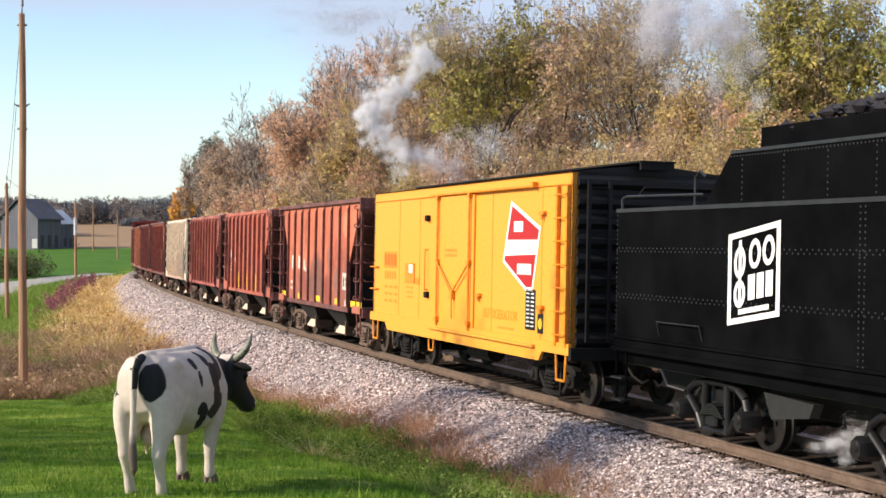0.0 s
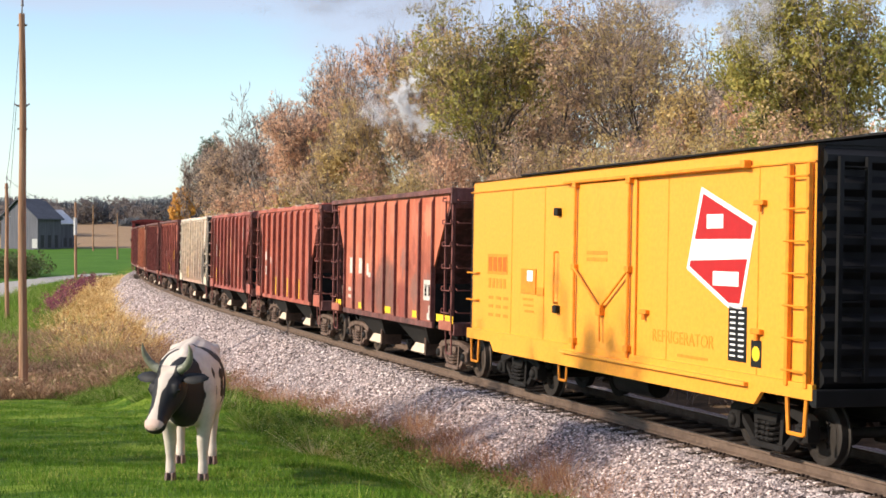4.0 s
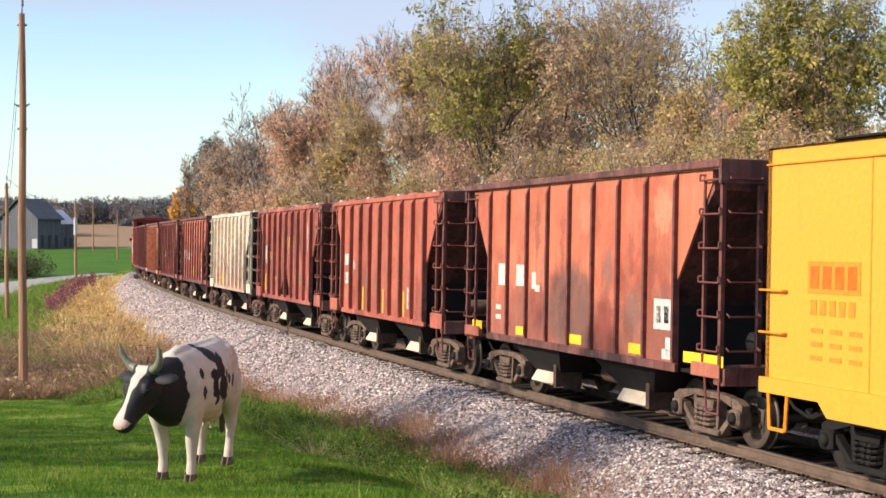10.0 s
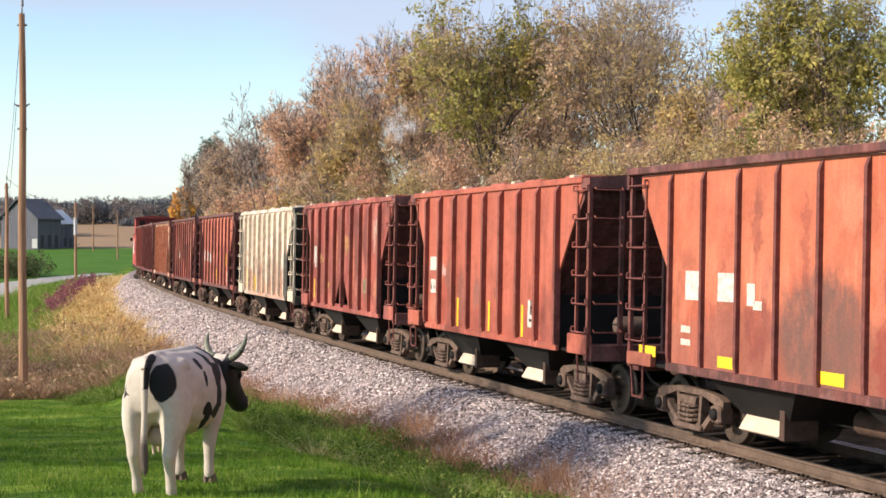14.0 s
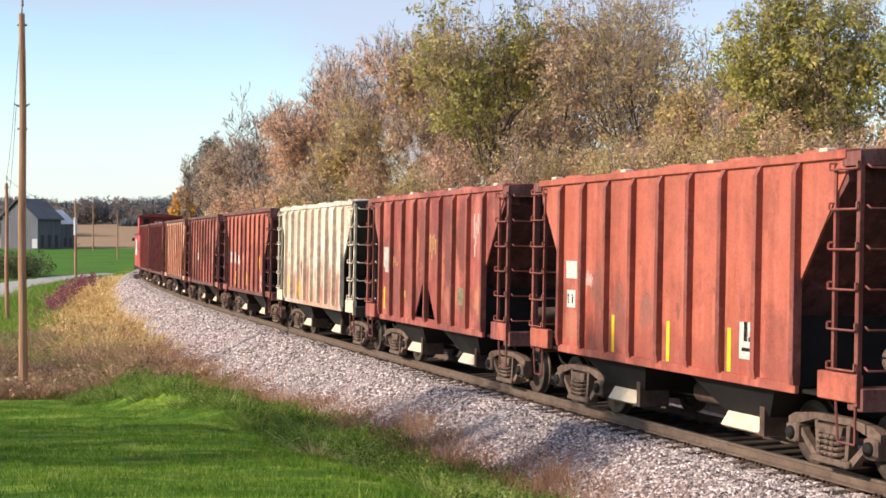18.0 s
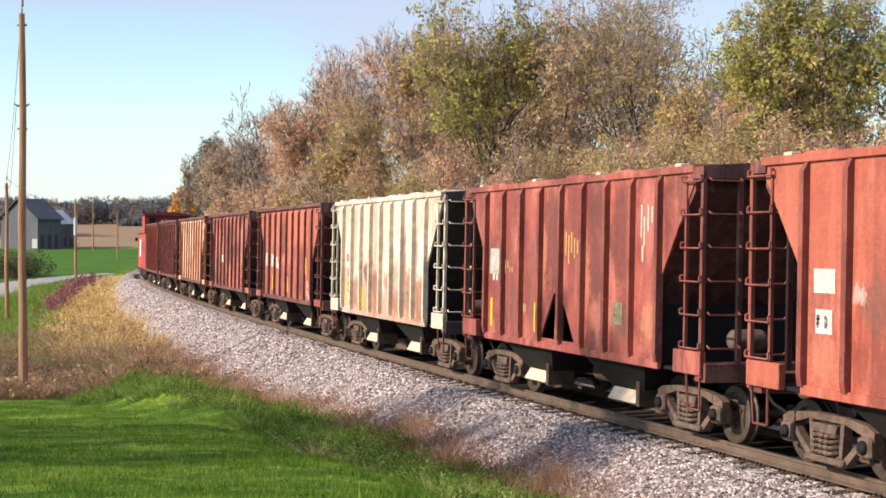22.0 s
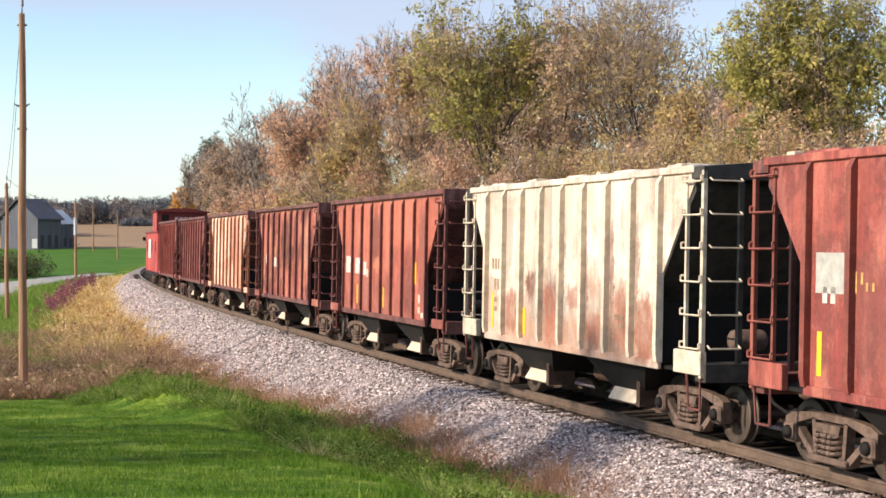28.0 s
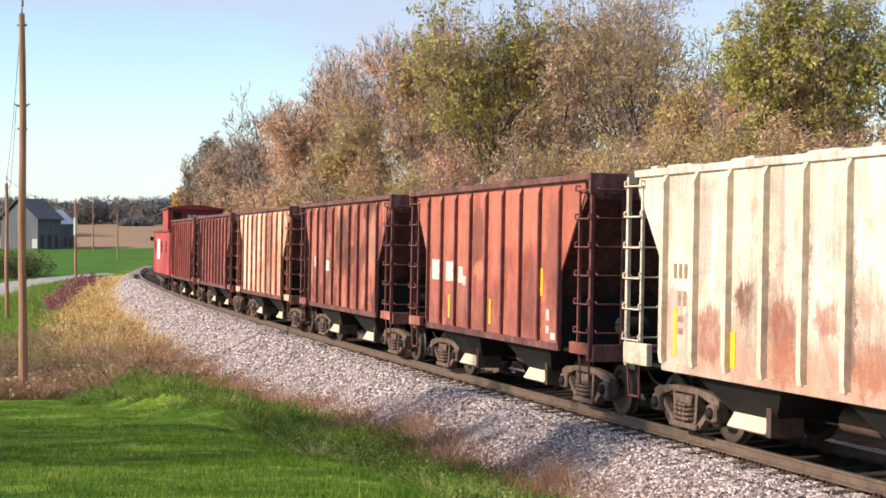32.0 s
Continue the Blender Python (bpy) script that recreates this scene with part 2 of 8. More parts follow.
def ground_z(x, y):
    x, y = np.asarray(x, float), np.asarray(y, float)
    s, lat = track_coords(x, y)
    r = np.maximum(y, -20.0)
    lawn = 1.36 - 0.0749 * np.clip(r, -10, 47)
    far = np.interp(r, (0, 170, 215, 310, 420, 560, 800, 3000), (0, 0, 0.5, 3.5, 7.0, 13.0, 14.0, 14.0))
    base = lawn + far + 0.05 * wobble(x, y, 0.7) + 0.03 * wobble(x, y, 2.1, 1.0)
    fd, fl = foot_depth(s), foot_lat(s)
    bank = np.interp(lat, (0, 4, 9, 13), (0, 0, 0.25, 0)) * sstep(45, 70, s) * (1 - sstep(140, 180, s))
    rough = sstep(fl - 0.3, fl + 0.6, lat) * (1 - sstep(fl + 2.6, fl + 4.2, lat)) + 1.6 * sstep(45, 60, s) * sstep(fl, fl + 1, lat) * (1 - sstep(8, 12, lat))
    base = base + rough * (0.10 * wobble(x, y, 2.3, 4.0) + 0.07 * wobble(x, y, 4.7, 6.0))
    mound = 0.30 * sstep(0.4, 1.6, lat - fl) * (1 - sstep(2.4, 4.4, lat - fl)) * sstep(4, 12, s) * (1 - sstep(30, 42, s)) * np.clip(0.75 + 0.8 * wobble(x, y, 1.1, 8.0) + 0.4 * wobble(x, y, 2.6, 3.0), 0, 2)
    base = base + mound
    out = fd - 0.25 + (base - fd + 0.25) * sstep(fl, fl + np.where(s > 45, 6.0, 4.5), lat) + bank + 0.5 * mound
    bed = np.where(lat < 1.75, -0.36, np.clip(-0.36 - (lat - 1.75) / 1.95, fd - 0.25, None))
    outer = np.where(lat < fl + 0.3, bed, out)
    inner = np.interp(-lat, (0, 2.2, 4.0, 7.0, 14.0, 40.0, 120.0), (-0.36, -0.36, -1.0, -0.9, 0.3, 1.6, 3.0)) + 0.10 * wobble(x, y, 0.5) * sstep(4, 8, -lat)
    z = np.where(lat > 0, outer, inner)
    # far off, the whole country rolls on together
    w = sstep(150, 240, y)
    return z * (1 - w) + np.where(lat > 0, base, np.maximum(base, inner)) * w


# ---- ground sheet ----
ang_v = np.radians(np.concatenate([np.arange(-180, -26, 5.0), np.arange(-26, 26, 0.3), np.arange(26, 180, 5.0)]))
rad_v = np.concatenate([np.linspace(0.002, 12.0, 14), np.arange(12.4, 60, 0.35), 60 * 1.022 ** np.arange(0, 182)])
A, R = np.meshgrid(ang_v, rad_v)
GX, GY = (np.sin(A) * R).ravel(), (np.cos(A) * R).ravel()
GZ = ground_z(GX, GY)
nr, na = A.shape
idx = np.arange(nr * na).reshape(nr, na)
quads = np.stack([idx[:-1, :], np.roll(idx, -1, 1)[:-1, :], np.roll(idx, -1, 1)[1:, :], idx[1:, :]], -1).reshape(-1, 4)
m = Mat("ground_cover", 0.9, 0, 0.1)
geo_pos = m.n.new("ShaderNodeNewGeometry").outputs["Position"]
m.co = geo_pos
dry, field, corn, wood = m.attr("dry"), m.attr("field"), m.attr("corn"), m.attr("wood")
# long streaks that paint lit and shaded bands, with mowing, into the lawn
mown = m.noise(1.0, 5, 0.6, (0.16, 1.5, 1))
lawn_c = m.mix(m.step(mown, 0.47, 0.60), m.ramp(m.noise(2.2, 6, 0.7), [(0.3, (0.030, 0.068, 0.008)), (0.55, (0.065, 0.135, 0.012)), (0.75, (0.13, 0.20, 0.025))]), m.ramp(m.noise(3.2, 6, 0.7), [(0.3, (0.10, 0.17, 0.016)), (0.7, (0.24, 0.31, 0.045))]))
dry_c = m.ramp(m.noise(1.8, 6, 0.7), [(0.3, (0.10, 0.065, 0.035)), (0.5, (0.26, 0.17, 0.085)), (0.7, (0.40, 0.28, 0.13))])
field_c = m.ramp(m.noise(0.15, 5, 0.6), [(0.3, (0.05, 0.125, 0.014)), (0.7, (0.085, 0.18, 0.022))])
corn_c = m.ramp(m.noise(0.25, 6, 0.7, (0.3, 3.0, 1)), [(0.3, (0.20, 0.13, 0.075)), (0.5, (0.30, 0.20, 0.12)), (0.7, (0.42, 0.30, 0.18))])
wood_c = m.ramp(m.noise(1.4, 6, 0.7), [(0.3, (0.05, 0.036, 0.022)), (0.6, (0.15, 0.10, 0.06)), (0.75, (0.24, 0.16, 0.09))])
col = m.mix(dry, lawn_c, dry_c)
col = m.mix(field, col, field_c)
col = m.mix(corn, col, corn_c)
col = m.mix(wood, col, wood_c)
m.colour(col).bump(m.noise(9, 5, 0.7), 0.6, 0.05)
ground_me = quick_mesh("ground", np.stack([GX, GY, GZ], 1), quads, m.m)
gs, gl = track_coords(GX, GY)
near_left = (gl > 0) & (GY > 0)
dry_w = np.where(near_left, (1 - sstep(0.2, 0.9, gl - foot_lat(gs) + 0.5 * wobble(GX, GY, 1.1) + 0.3 * wobble(GX, GY, 3.1))), 0)
bank_w = np.where(near_left, sstep(22.5, 24.5, GY / 2 + 1.2 * wobble(GX, GY, 0.9)) * (1 - sstep(8.5, 11.0, gl + 0.8 * wobble(GX, GY, 0.4) + 2.5 * sstep(70, 110, GY))) * (1 - sstep(150, 175, GY)), 0)
dry_w = np.maximum(dry_w, bank_w)
field_w = sstep(95, 115, GY) * (1 - sstep(400, 415, GY)) * (gl > 8)
corn_w = sstep(317, 322, GY + 6 * wobble(GX, GY, 0.02))
wood_w = np.where(gl < 0, 1.0, 0.0) * (1 - sstep(200, 240, GY))
for nm, w in (("dry", dry_w), ("field", field_w), ("corn", corn_w), ("wood", wood_w)):
    ground_me.attributes.new(nm, "FLOAT", "POINT").data.foreach_set("value", w.astype(np.float32))
ground_me.polygons.foreach_set("use_smooth", [True] * len(ground_me.polygons))
tagged(new("ground", ground_me), "mown green lawn falling to a weedy ditch and farm fields", "ground", kind="structure")

# ---- ballast bed ----
m = Mat("ballast_stone", 0.9, 0, 0.25)
m.co = m.n.new("ShaderNodeNewGeometry").outputs["Position"]
cell = m.voronoi(17)
stone = m.ramp(m.math("ADD", m.math("MULTIPLY", m.n[cell.node.name].outputs["Distance"], 0.0), m.noise(20, 4, 0.8)), [(0.35, (0.12, 0.095, 0.095)), (0.5, (0.32, 0.26, 0.25)), (0.62, (0.54, 0.455, 0.435))])
stain = m.step(m.attr("grime"), 0.2, 0.9)
m.colour(m.mix(m.math("MULTIPLY", stain, 0.9), stone, (0.05, 0.038, 0.03)))
m.bump(m.voronoi(17, "Distance"), 1.0, 0.06)
BALLAST_BED = m.m
ss = np.concatenate([np.arange(-40, 60, 0.25), np.arange(60, 170, 0.8)])
lats = np.array([-2.6, -2.1, -1.75, -1.3, -0.75, 0, 0.75, 1.1, 1.4, 1.75, 1.95, 2.15, 2.4, 2.65, 2.9, 3.15, 3.4, 3.7, 4.0, 4.3, 4.6])
SS, LL = np.meshgrid(ss, lats, indexing="ij")
FL = foot_lat(SS)
LC = np.where(LL > 1.75, 1.75 + (LL - 1.75) * (FL + 0.25 - 1.75) / 2.85, LL)
ZZ = np.where(LC > 1.6, -0.2 - np.maximum(LC - 1.75, 0) / 1.95, np.where(LC < -1.75, -0.2 + (LC + 1.75) * 0.6, -0.20 - 0.045 * (1 - sstep(1.3, 1.5, np.abs(LC)))))
ZZ = ZZ + 0.02 * wobble(SS, LC, 9.0) * (np.abs(LC) > 0.5) + 0.05 * wobble(SS, LC, 1.3) * sstep(1.9, 2.6, LC)
bx, by, ba = line(SS)
BX, BY = bx - np.sin(ba) * LC, by + np.cos(ba) * LC
idx = np.arange(SS.size).reshape(SS.shape)
quads = np.stack([idx[:-1, :-1], idx[1:, :-1], idx[1:, 1:], idx[:-1, 1:]], -1).reshape(-1, 4)
bal_me = quick_mesh("ballast", np.stack([BX.ravel(), BY.ravel(), ZZ.ravel()], 1), quads, BALLAST_BED)
grime_w = (1 - sstep(0.70, 0.95, np.abs(LC) + 0.15 * wobble(SS, LC, 3.0))).ravel()
bal_me.attributes.new("grime", "FLOAT", "POINT").data.foreach_set("value", grime_w.astype(np.float32))
tagged(new("ballast", bal_me), "sloping bed of pale pinkish-grey crushed stone", "ballast", kind="structure")

# loose stones, dense near the camera
rng = np.random.default_rng(4)
n_st = 110000
st_s = -12 + 112 * rng.random(n_st) ** 1.8
st_l = 0.80 + rng.random(n_st) ** 1.18 * (foot_lat(st_s) + 0.15 - 0.80)
st_z = np.where(st_l > 1.75, -0.2 - (st_l - 1.75) / 1.95, -0.175 - 0.045 * (1 - sstep(1.25, 1.45, st_l)))
sx, sy, sa = line(st_s)
cen = np.stack([sx - np.sin(sa) * st_l, sy + np.cos(sa) * st_l, st_z + 0.006], 1)
rock = np.array([(1, 0, 0), (-1, 0, 0), (0, 1, 0), (0, -1, 0), (0, 0, 1), (0, 0, -1)], float)
siz = rng.uniform(0.018, 0.042, (n_st, 1, 1)) * (1 + 0.016 * np.maximum(st_s, 0))[:, None, None]
jit = rng.uniform(0.6, 1.25, (n_st, 6, 3))
th = rng.uniform(0, 6.28, n_st)
ti = rng.uniform(-0.7, 0.7, n_st)
rot = np.zeros((n_st, 3, 3))
rot[:, 0, 0], rot[:, 0, 1], rot[:, 1, 0], rot[:, 1, 1], rot[:, 2, 2] = np.cos(th), -np.sin(th), np.sin(th), np.cos(th), 1
rt = np.zeros((n_st, 3, 3))
rt[:, 0, 0], rt[:, 1, 1], rt[:, 1, 2], rt[:, 2, 1], rt[:, 2, 2] = 1, np.cos(ti), -np.sin(ti), np.sin(ti), np.cos(ti)
pts = np.einsum("nij,njk,nlk->nli", rot, rt, rock[None] * jit * siz * np.array((1.15, 0.9, 0.75)))
verts = (pts + cen[:, None, :]).reshape(-1, 3)
tri = np.array([(0, 2, 4), (2, 1, 4), (1, 3, 4), (3, 0, 4)])
verts = verts.reshape(n_st, 6, 3)[:, :5].reshape(-1, 3)
faces = (tri[None] + 5 * np.arange(n_st)[:, None, None]).reshape(-1, 3)
m = Mat("loose_stone", 0.9, 0, 0.25)
m.colour(m.ramp(m.island(), [(0.0, (0.10, 0.08, 0.08)), (0.3, (0.26, 0.21, 0.20)), (0.65, (0.56, 0.45, 0.42)), (1.0, (0.84, 0.73, 0.69))]))
LOOSE = m.m
tagged(new("loose_stones", quick_mesh("loose_stones", verts, faces, LOOSE)), "loose angular pale grey ballast stones beside the rails", "stones", kind="stuff")

# ---- rails and ties ----
m = Mat("rail_steel", 0.8, 0.0, 0.2)
m.colour(m.ramp(m.noise(5, 5, 0.7), [(0.3, (0.085, 0.058, 0.044)), (0.7, (0.165, 0.115, 0.086))])).bump(m.noise(40, 3), 0.2, 0.005)
RAIL_RUST = m.m
RAIL_TOP = plain("worn_rail_head", (0.34, 0.33, 0.32), 0.32, 0.9, 0.2, 4)
track = thing("railway_track", "curving single railway track of rusty rails on timber ties", "railway track", kind="structure")
for sgn in (1, -1):
    g, gt = Geo(), Geo()
    prof = [(-0.07, -0.172), (0.07, -0.172), (0.07, -0.155), (0.012, -0.13), (0.012, -0.045), (0.036, -0.035), (0.036, -0.006), (0.026, 0.0), (-0.026, 0.0), (-0.036, -0.006), (-0.036, -0.035), (-0.012, -0.045), (-0.012, -0.13), (-0.07, -0.155)]
    sv = np.arange(-40, 150.1, 1.5)
    for q, gg in ((prof, g), ([(-0.027, -0.001), (0.027, -0.001), (0.027, 0.0015), (-0.027, 0.0015)], gt)):
        vs = np.concatenate([spot(sv, sgn * 0.755 + u, w)[:, None, :] for u, w in q], 1)
        k = len(q)
        gg.v = [tuple(p) for p in vs.reshape(-1, 3)]
        gg.f = [(i * k + j, i * k + (j + 1) % k, (i + 1) * k + (j + 1) % k, (i + 1) * k + j) for i in range(len(sv) - 1) for j in range(k)]
    rail = part("rail", g, RAIL_RUST, track, "rusty brown steel rail")
    part("rail_head", gt, RAIL_TOP, rail, "polished running surface")
m = Mat("tie_timber", 0.92, 0, 0.15)
m.colour(m.ramp(m.noise(5, 6, 0.7, (0.6, 6, 6)), [(0.3, (0.022, 0.017, 0.014)), (0.55, (0.06, 0.046, 0.038)), (0.75, (0.13, 0.10, 0.08))])).bump(m.noise(8, 6, 0.7, (0.5, 8, 8)), 0.6, 0.02)
TIE = m.m
tie_me = Geo().box(-1.3, 1.3, -0.115, 0.115, -0.18, 0.0, 0.012).mesh("tie", TIE)
plate_me = Geo().box(-0.18, 0.18, -0.1, 0.1, 0.0, 0.014).mesh("tie_plate", RAIL_RUST)
spike_me = Geo().box(-0.016, 0.016, -0.016, 0.016, -0.02, 0.03, 0.004).box(-0.022, 0.028, -0.02, 0.02, 0.024, 0.042, 0.005).mesh("spike", plain("spike_rust", (0.045, 0.03, 0.024), 0.85, 0, 0.3, 9))
tie_places = []
rr = random.Random(5)
for i in range(255):
    s0 = -14 + i * 0.53 + rr.uniform(-0.03, 0.03)
    p = spot(np.array([s0]), rr.uniform(-0.06, 0.06), -0.173 + rr.uniform(-0.006, 0.004))[0]
    a = float(line(np.array([s0]))[2][0])
    tie_places.append(Matrix.Translation(p) @ Matrix.Rotation(a - math.pi / 2 + rr.uniform(-0.02, 0.02), 4, "Z") @ Matrix.Rotation(-LEAN, 4, "Y"))

# ---- gravel road ----
m = Mat("road_gravel", 0.9, 0, 0.2)
m.colour(m.ramp(m.noise(0.6, 6, 0.7), [(0.3, (0.30, 0.28, 0.26)), (0.7, (0.44, 0.41, 0.38))])).bump(m.noise(12, 4), 0.3, 0.02)
g = Geo()
rp = [(-24.0, 50.0), (-34.0, 90.0), (-44.0, 135.0), (-51.0, 175.0), (-51.5, 195.0), (-49.0, 209.0)]
ys = np.arange(50, 210, 3.0)
xs = np.interp(ys, [p[1] for p in rp], [p[0] for p in rp])
narrow = np.interp(ys, (140, 209), (1.0, 0.35))
for k, off in enumerate((-4.4, -3.7, 0.0, 3.7, 4.4)):
    zz = ground_z(xs + off * narrow, ys) + (0.10 if abs(off) < 4.0 else 0.02)
    g.v += [(x + off * w, y, z) for x, y, z, w in zip(xs, ys, zz, narrow)]
n = len(ys)
g.f = [(k * n + i, k * n + i + 1, (k + 1) * n + i + 1, (k + 1) * n + i) for k in range(4) for i in range(n - 1)]
solid("road", g, m.m, "pale grey country road running off between fields", "road", kind="structure", tidy=False)

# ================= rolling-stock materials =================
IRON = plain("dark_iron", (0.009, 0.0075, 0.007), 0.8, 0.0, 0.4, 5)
RUSTY = plain("rusty_casting", (0.085, 0.052, 0.039), 0.85, 0.1, 0.45, 5)
DUSTY = plain("dusty_truck_casting", (0.135, 0.09, 0.07), 0.85, 0.05, 0.5, 7)
WHEEL = plain("wheel_steel", (0.10, 0.075, 0.06), 0.6, 0.5, 0.35, 4)
CREAM = plain("chute_cream", (0.60, 0.48, 0.36), 0.75, 0, 0.2, 4)
YELLOW_STRIPE = plain("reflective_yellow", (0.80, 0.50, 0.03), 0.5, 0, 0.15, 8)
STENCIL_WHITE = plain("stencil_white", (0.56, 0.51, 0.46), 0.7, 0, 0.35, 9)
LOAD = plain("crushed_stone_load", (0.3, 0.27, 0.25), 0.95, 0, 0.5, 14)

wheelsets = []


def wheelset_mesh():
    g = Geo()
    for sg in (-1, 1):
        prof = [(0.0, 0.02), (0.09, 0.02), (0.10, 0.0), (0.30, 0.035), (0.33, -0.01), (0.405, -0.01), (0.425, 0.0), (0.425, 0.10), (0.455, 0.115), (0.455, 0.14), (0.34, 0.14), (0.30, 0.10), (0.0, 0.10)]
        g.lathe([(r, sg * (0.785 - y)) for r, y in prof], (0, 0, 0), 28)
        for i in range(3):
            t = i * 2.094
            g.box(0.17 * math.cos(t) - 0.03, 0.17 * math.cos(t) + 0.03, sg * 0.785 - 0.012, sg * 0.785 + 0.012, 0.17 * math.sin(t) - 0.03, 0.17 * math.sin(t) + 0.03)
    g.tube((0, -1.0, 0), (0, 1.0, 0), 0.075, 12)
    me = g.mesh("wheelset", WHEEL, 35)
    return me


WHEELSET = wheelset_mesh()
WHEELSET_D = WHEELSET.copy()
WHEELSET_D.materials.clear()
WHEELSET_D.materials.append(plain("wheel_dark_steel", (0.03, 0.025, 0.022), 0.6, 0.2, 0.35, 4))

def spring_mesh():
    g = Geo()
    for cx, r in ((-0.135, 0.10), (0.135, 0.10), (0.0, 0.115)):
        pts = []
        for i in range(41):
            t = i / 40 * 4.5 * 2 * math.pi
            pts.append((cx + r * math.cos(t), (r - 0.115) * 2 + r * math.sin(t) - 0.03, i / 40 * 0.32))
        g.path(pts, 0.025, 5)
    return g


def frame_side(y):
    """Cast side frame of a freight truck, bowed over two journals, open windows."""
    g = Geo()
    t = 0.065
    top = [(-1.0, 0.50), (-1.0, 0.62), (-0.86, 0.69), (-0.38, 0.745), (0.38, 0.745), (0.86, 0.69), (1.0, 0.62), (1.0, 0.50), (0.74, 0.565), (0.40, 0.655), (-0.40, 0.655), (-0.74, 0.565)]
    g.prism(top, y - t, y + t)
    for sx in (-1, 1):
        g.prism([(sx * 0.31, 0.67), (sx * 0.39, 0.67), (sx * 0.34, 0.20), (sx * 0.27, 0.20)], y - t, y + t)
        g.prism([(sx * 0.74, 0.54), (sx * 0.84, 0.52), (sx * 0.40, 0.13), (sx * 0.28, 0.15)], y - t * 0.8, y + t * 0.8)
        g.box(sx * 0.85 - 0.14, sx * 0.85 + 0.14, y - 0.12, y + 0.12, 0.30, 0.56, 0.03)
    g.box(-0.42, 0.42, y - 0.12, y + 0.12, 0.12, 0.21, 0.02)
    g.prism([(-0.28, 0.62), (0.28, 0.62), (0.24, 0.51), (-0.24, 0.51)], y - 0.10, y + 0.10)
    return g


FRAME_RD = frame_side(-1.02).mesh("side_frame", IRON)
SPRING_D = spring_mesh().mesh("spring", IRON, 50)
FRAME_R, FRAME_L = frame_side(-1.02).mesh("side_frame", DUSTY), frame_side(1.02).mesh("side_frame", DUSTY)
SPRING_R = spring_mesh().mesh("spring", DUSTY, 50)
BOLSTER = Geo().box(-0.2, 0.2, -1.0, 1.0, 0.47, 0.68, 0.03).box(-0.45, 0.45, -0.35, 0.35, 0.55, 0.80, 0.04).mesh("truck", IRON)
CAP = Geo().lathe([(0.0, -0.10), (0.05, -0.10), (0.075, -0.085), (0.09, -0.06), (0.09, 0.0)], (0, 0, 0), 14).mesh("bearing_cap", IRON, 35)
SHOE = Geo().box(-0.05, 0.05, -0.10, 0.10, -0.2, 0.2, 0.02).mesh("brake_shoe", RUSTY)


def add_truck(car, x, dark=False):
    tr = part("truck", BOLSTER, None, car, m=pose(x, 0, 0))
    part("side_frame", FRAME_RD if dark else FRAME_R, None, tr)
    part("side_frame", FRAME_L, None, tr)
    for y in (-1.02, 1.02):
        part("spring", SPRING_D if dark else SPRING_R, None, tr, m=pose(0, y, 0.21))
    for dx in (-0.85, 0.85):
        ws = part("wheelset", WHEELSET_D if dark else WHEELSET, None, tr, m=pose(dx, 0, 0.425))
        wheelsets.append((ws, dx))
        for y in (-1.0,):
            part("bearing_cap", CAP, None, tr, m=pose(dx, -1.10, 0.43))
        part("brake_shoe", SHOE, None, tr, m=pose(dx * 0.42 / 0.85, -0.74, 0.42))
    return tr


def add_coupler(car, x, sg, mat=None):
    g = Geo()
    g.box(min(x, x + sg * 0.55), max(x, x + sg * 0.55), -0.09, 0.09, 0.76, 0.92, 0.02)
    g.box(min(x + sg * 0.5, x + sg * 0.78), max(x + sg * 0.5, x + sg * 0.78), -0.17, 0.13, 0.71, 0.97, 0.04)
    part("coupler", g, RUSTY, car)
    h = Geo().path([(x + sg * 0.05, -0.45, 0.85), (x + sg * 0.3, -0.42, 0.62), (x + sg * 0.6, -0.38, 0.52), (x + sg * 0.8, -0.35, 0.6)], 0.025, 6)
    part("air_hose", h, IRON, car, "black rubber air hose")


def rungs(car, x0, x1, y, zs, mat, name="ladder_rung", drop=0.05, out=-0.06):
    for z in zs:
        g = Geo().path([(x0, y, z + 0.03), (x0 - 0.05, y + out, z + 0.03), (x0 - 0.05, y + out, z - drop), (x1 + 0.05, y + out, z - drop), (x1 + 0.05, y + out, z + 0.03), (x1, y, z + 0.03)], 0.015, 5)
        part(name, g, mat, car)


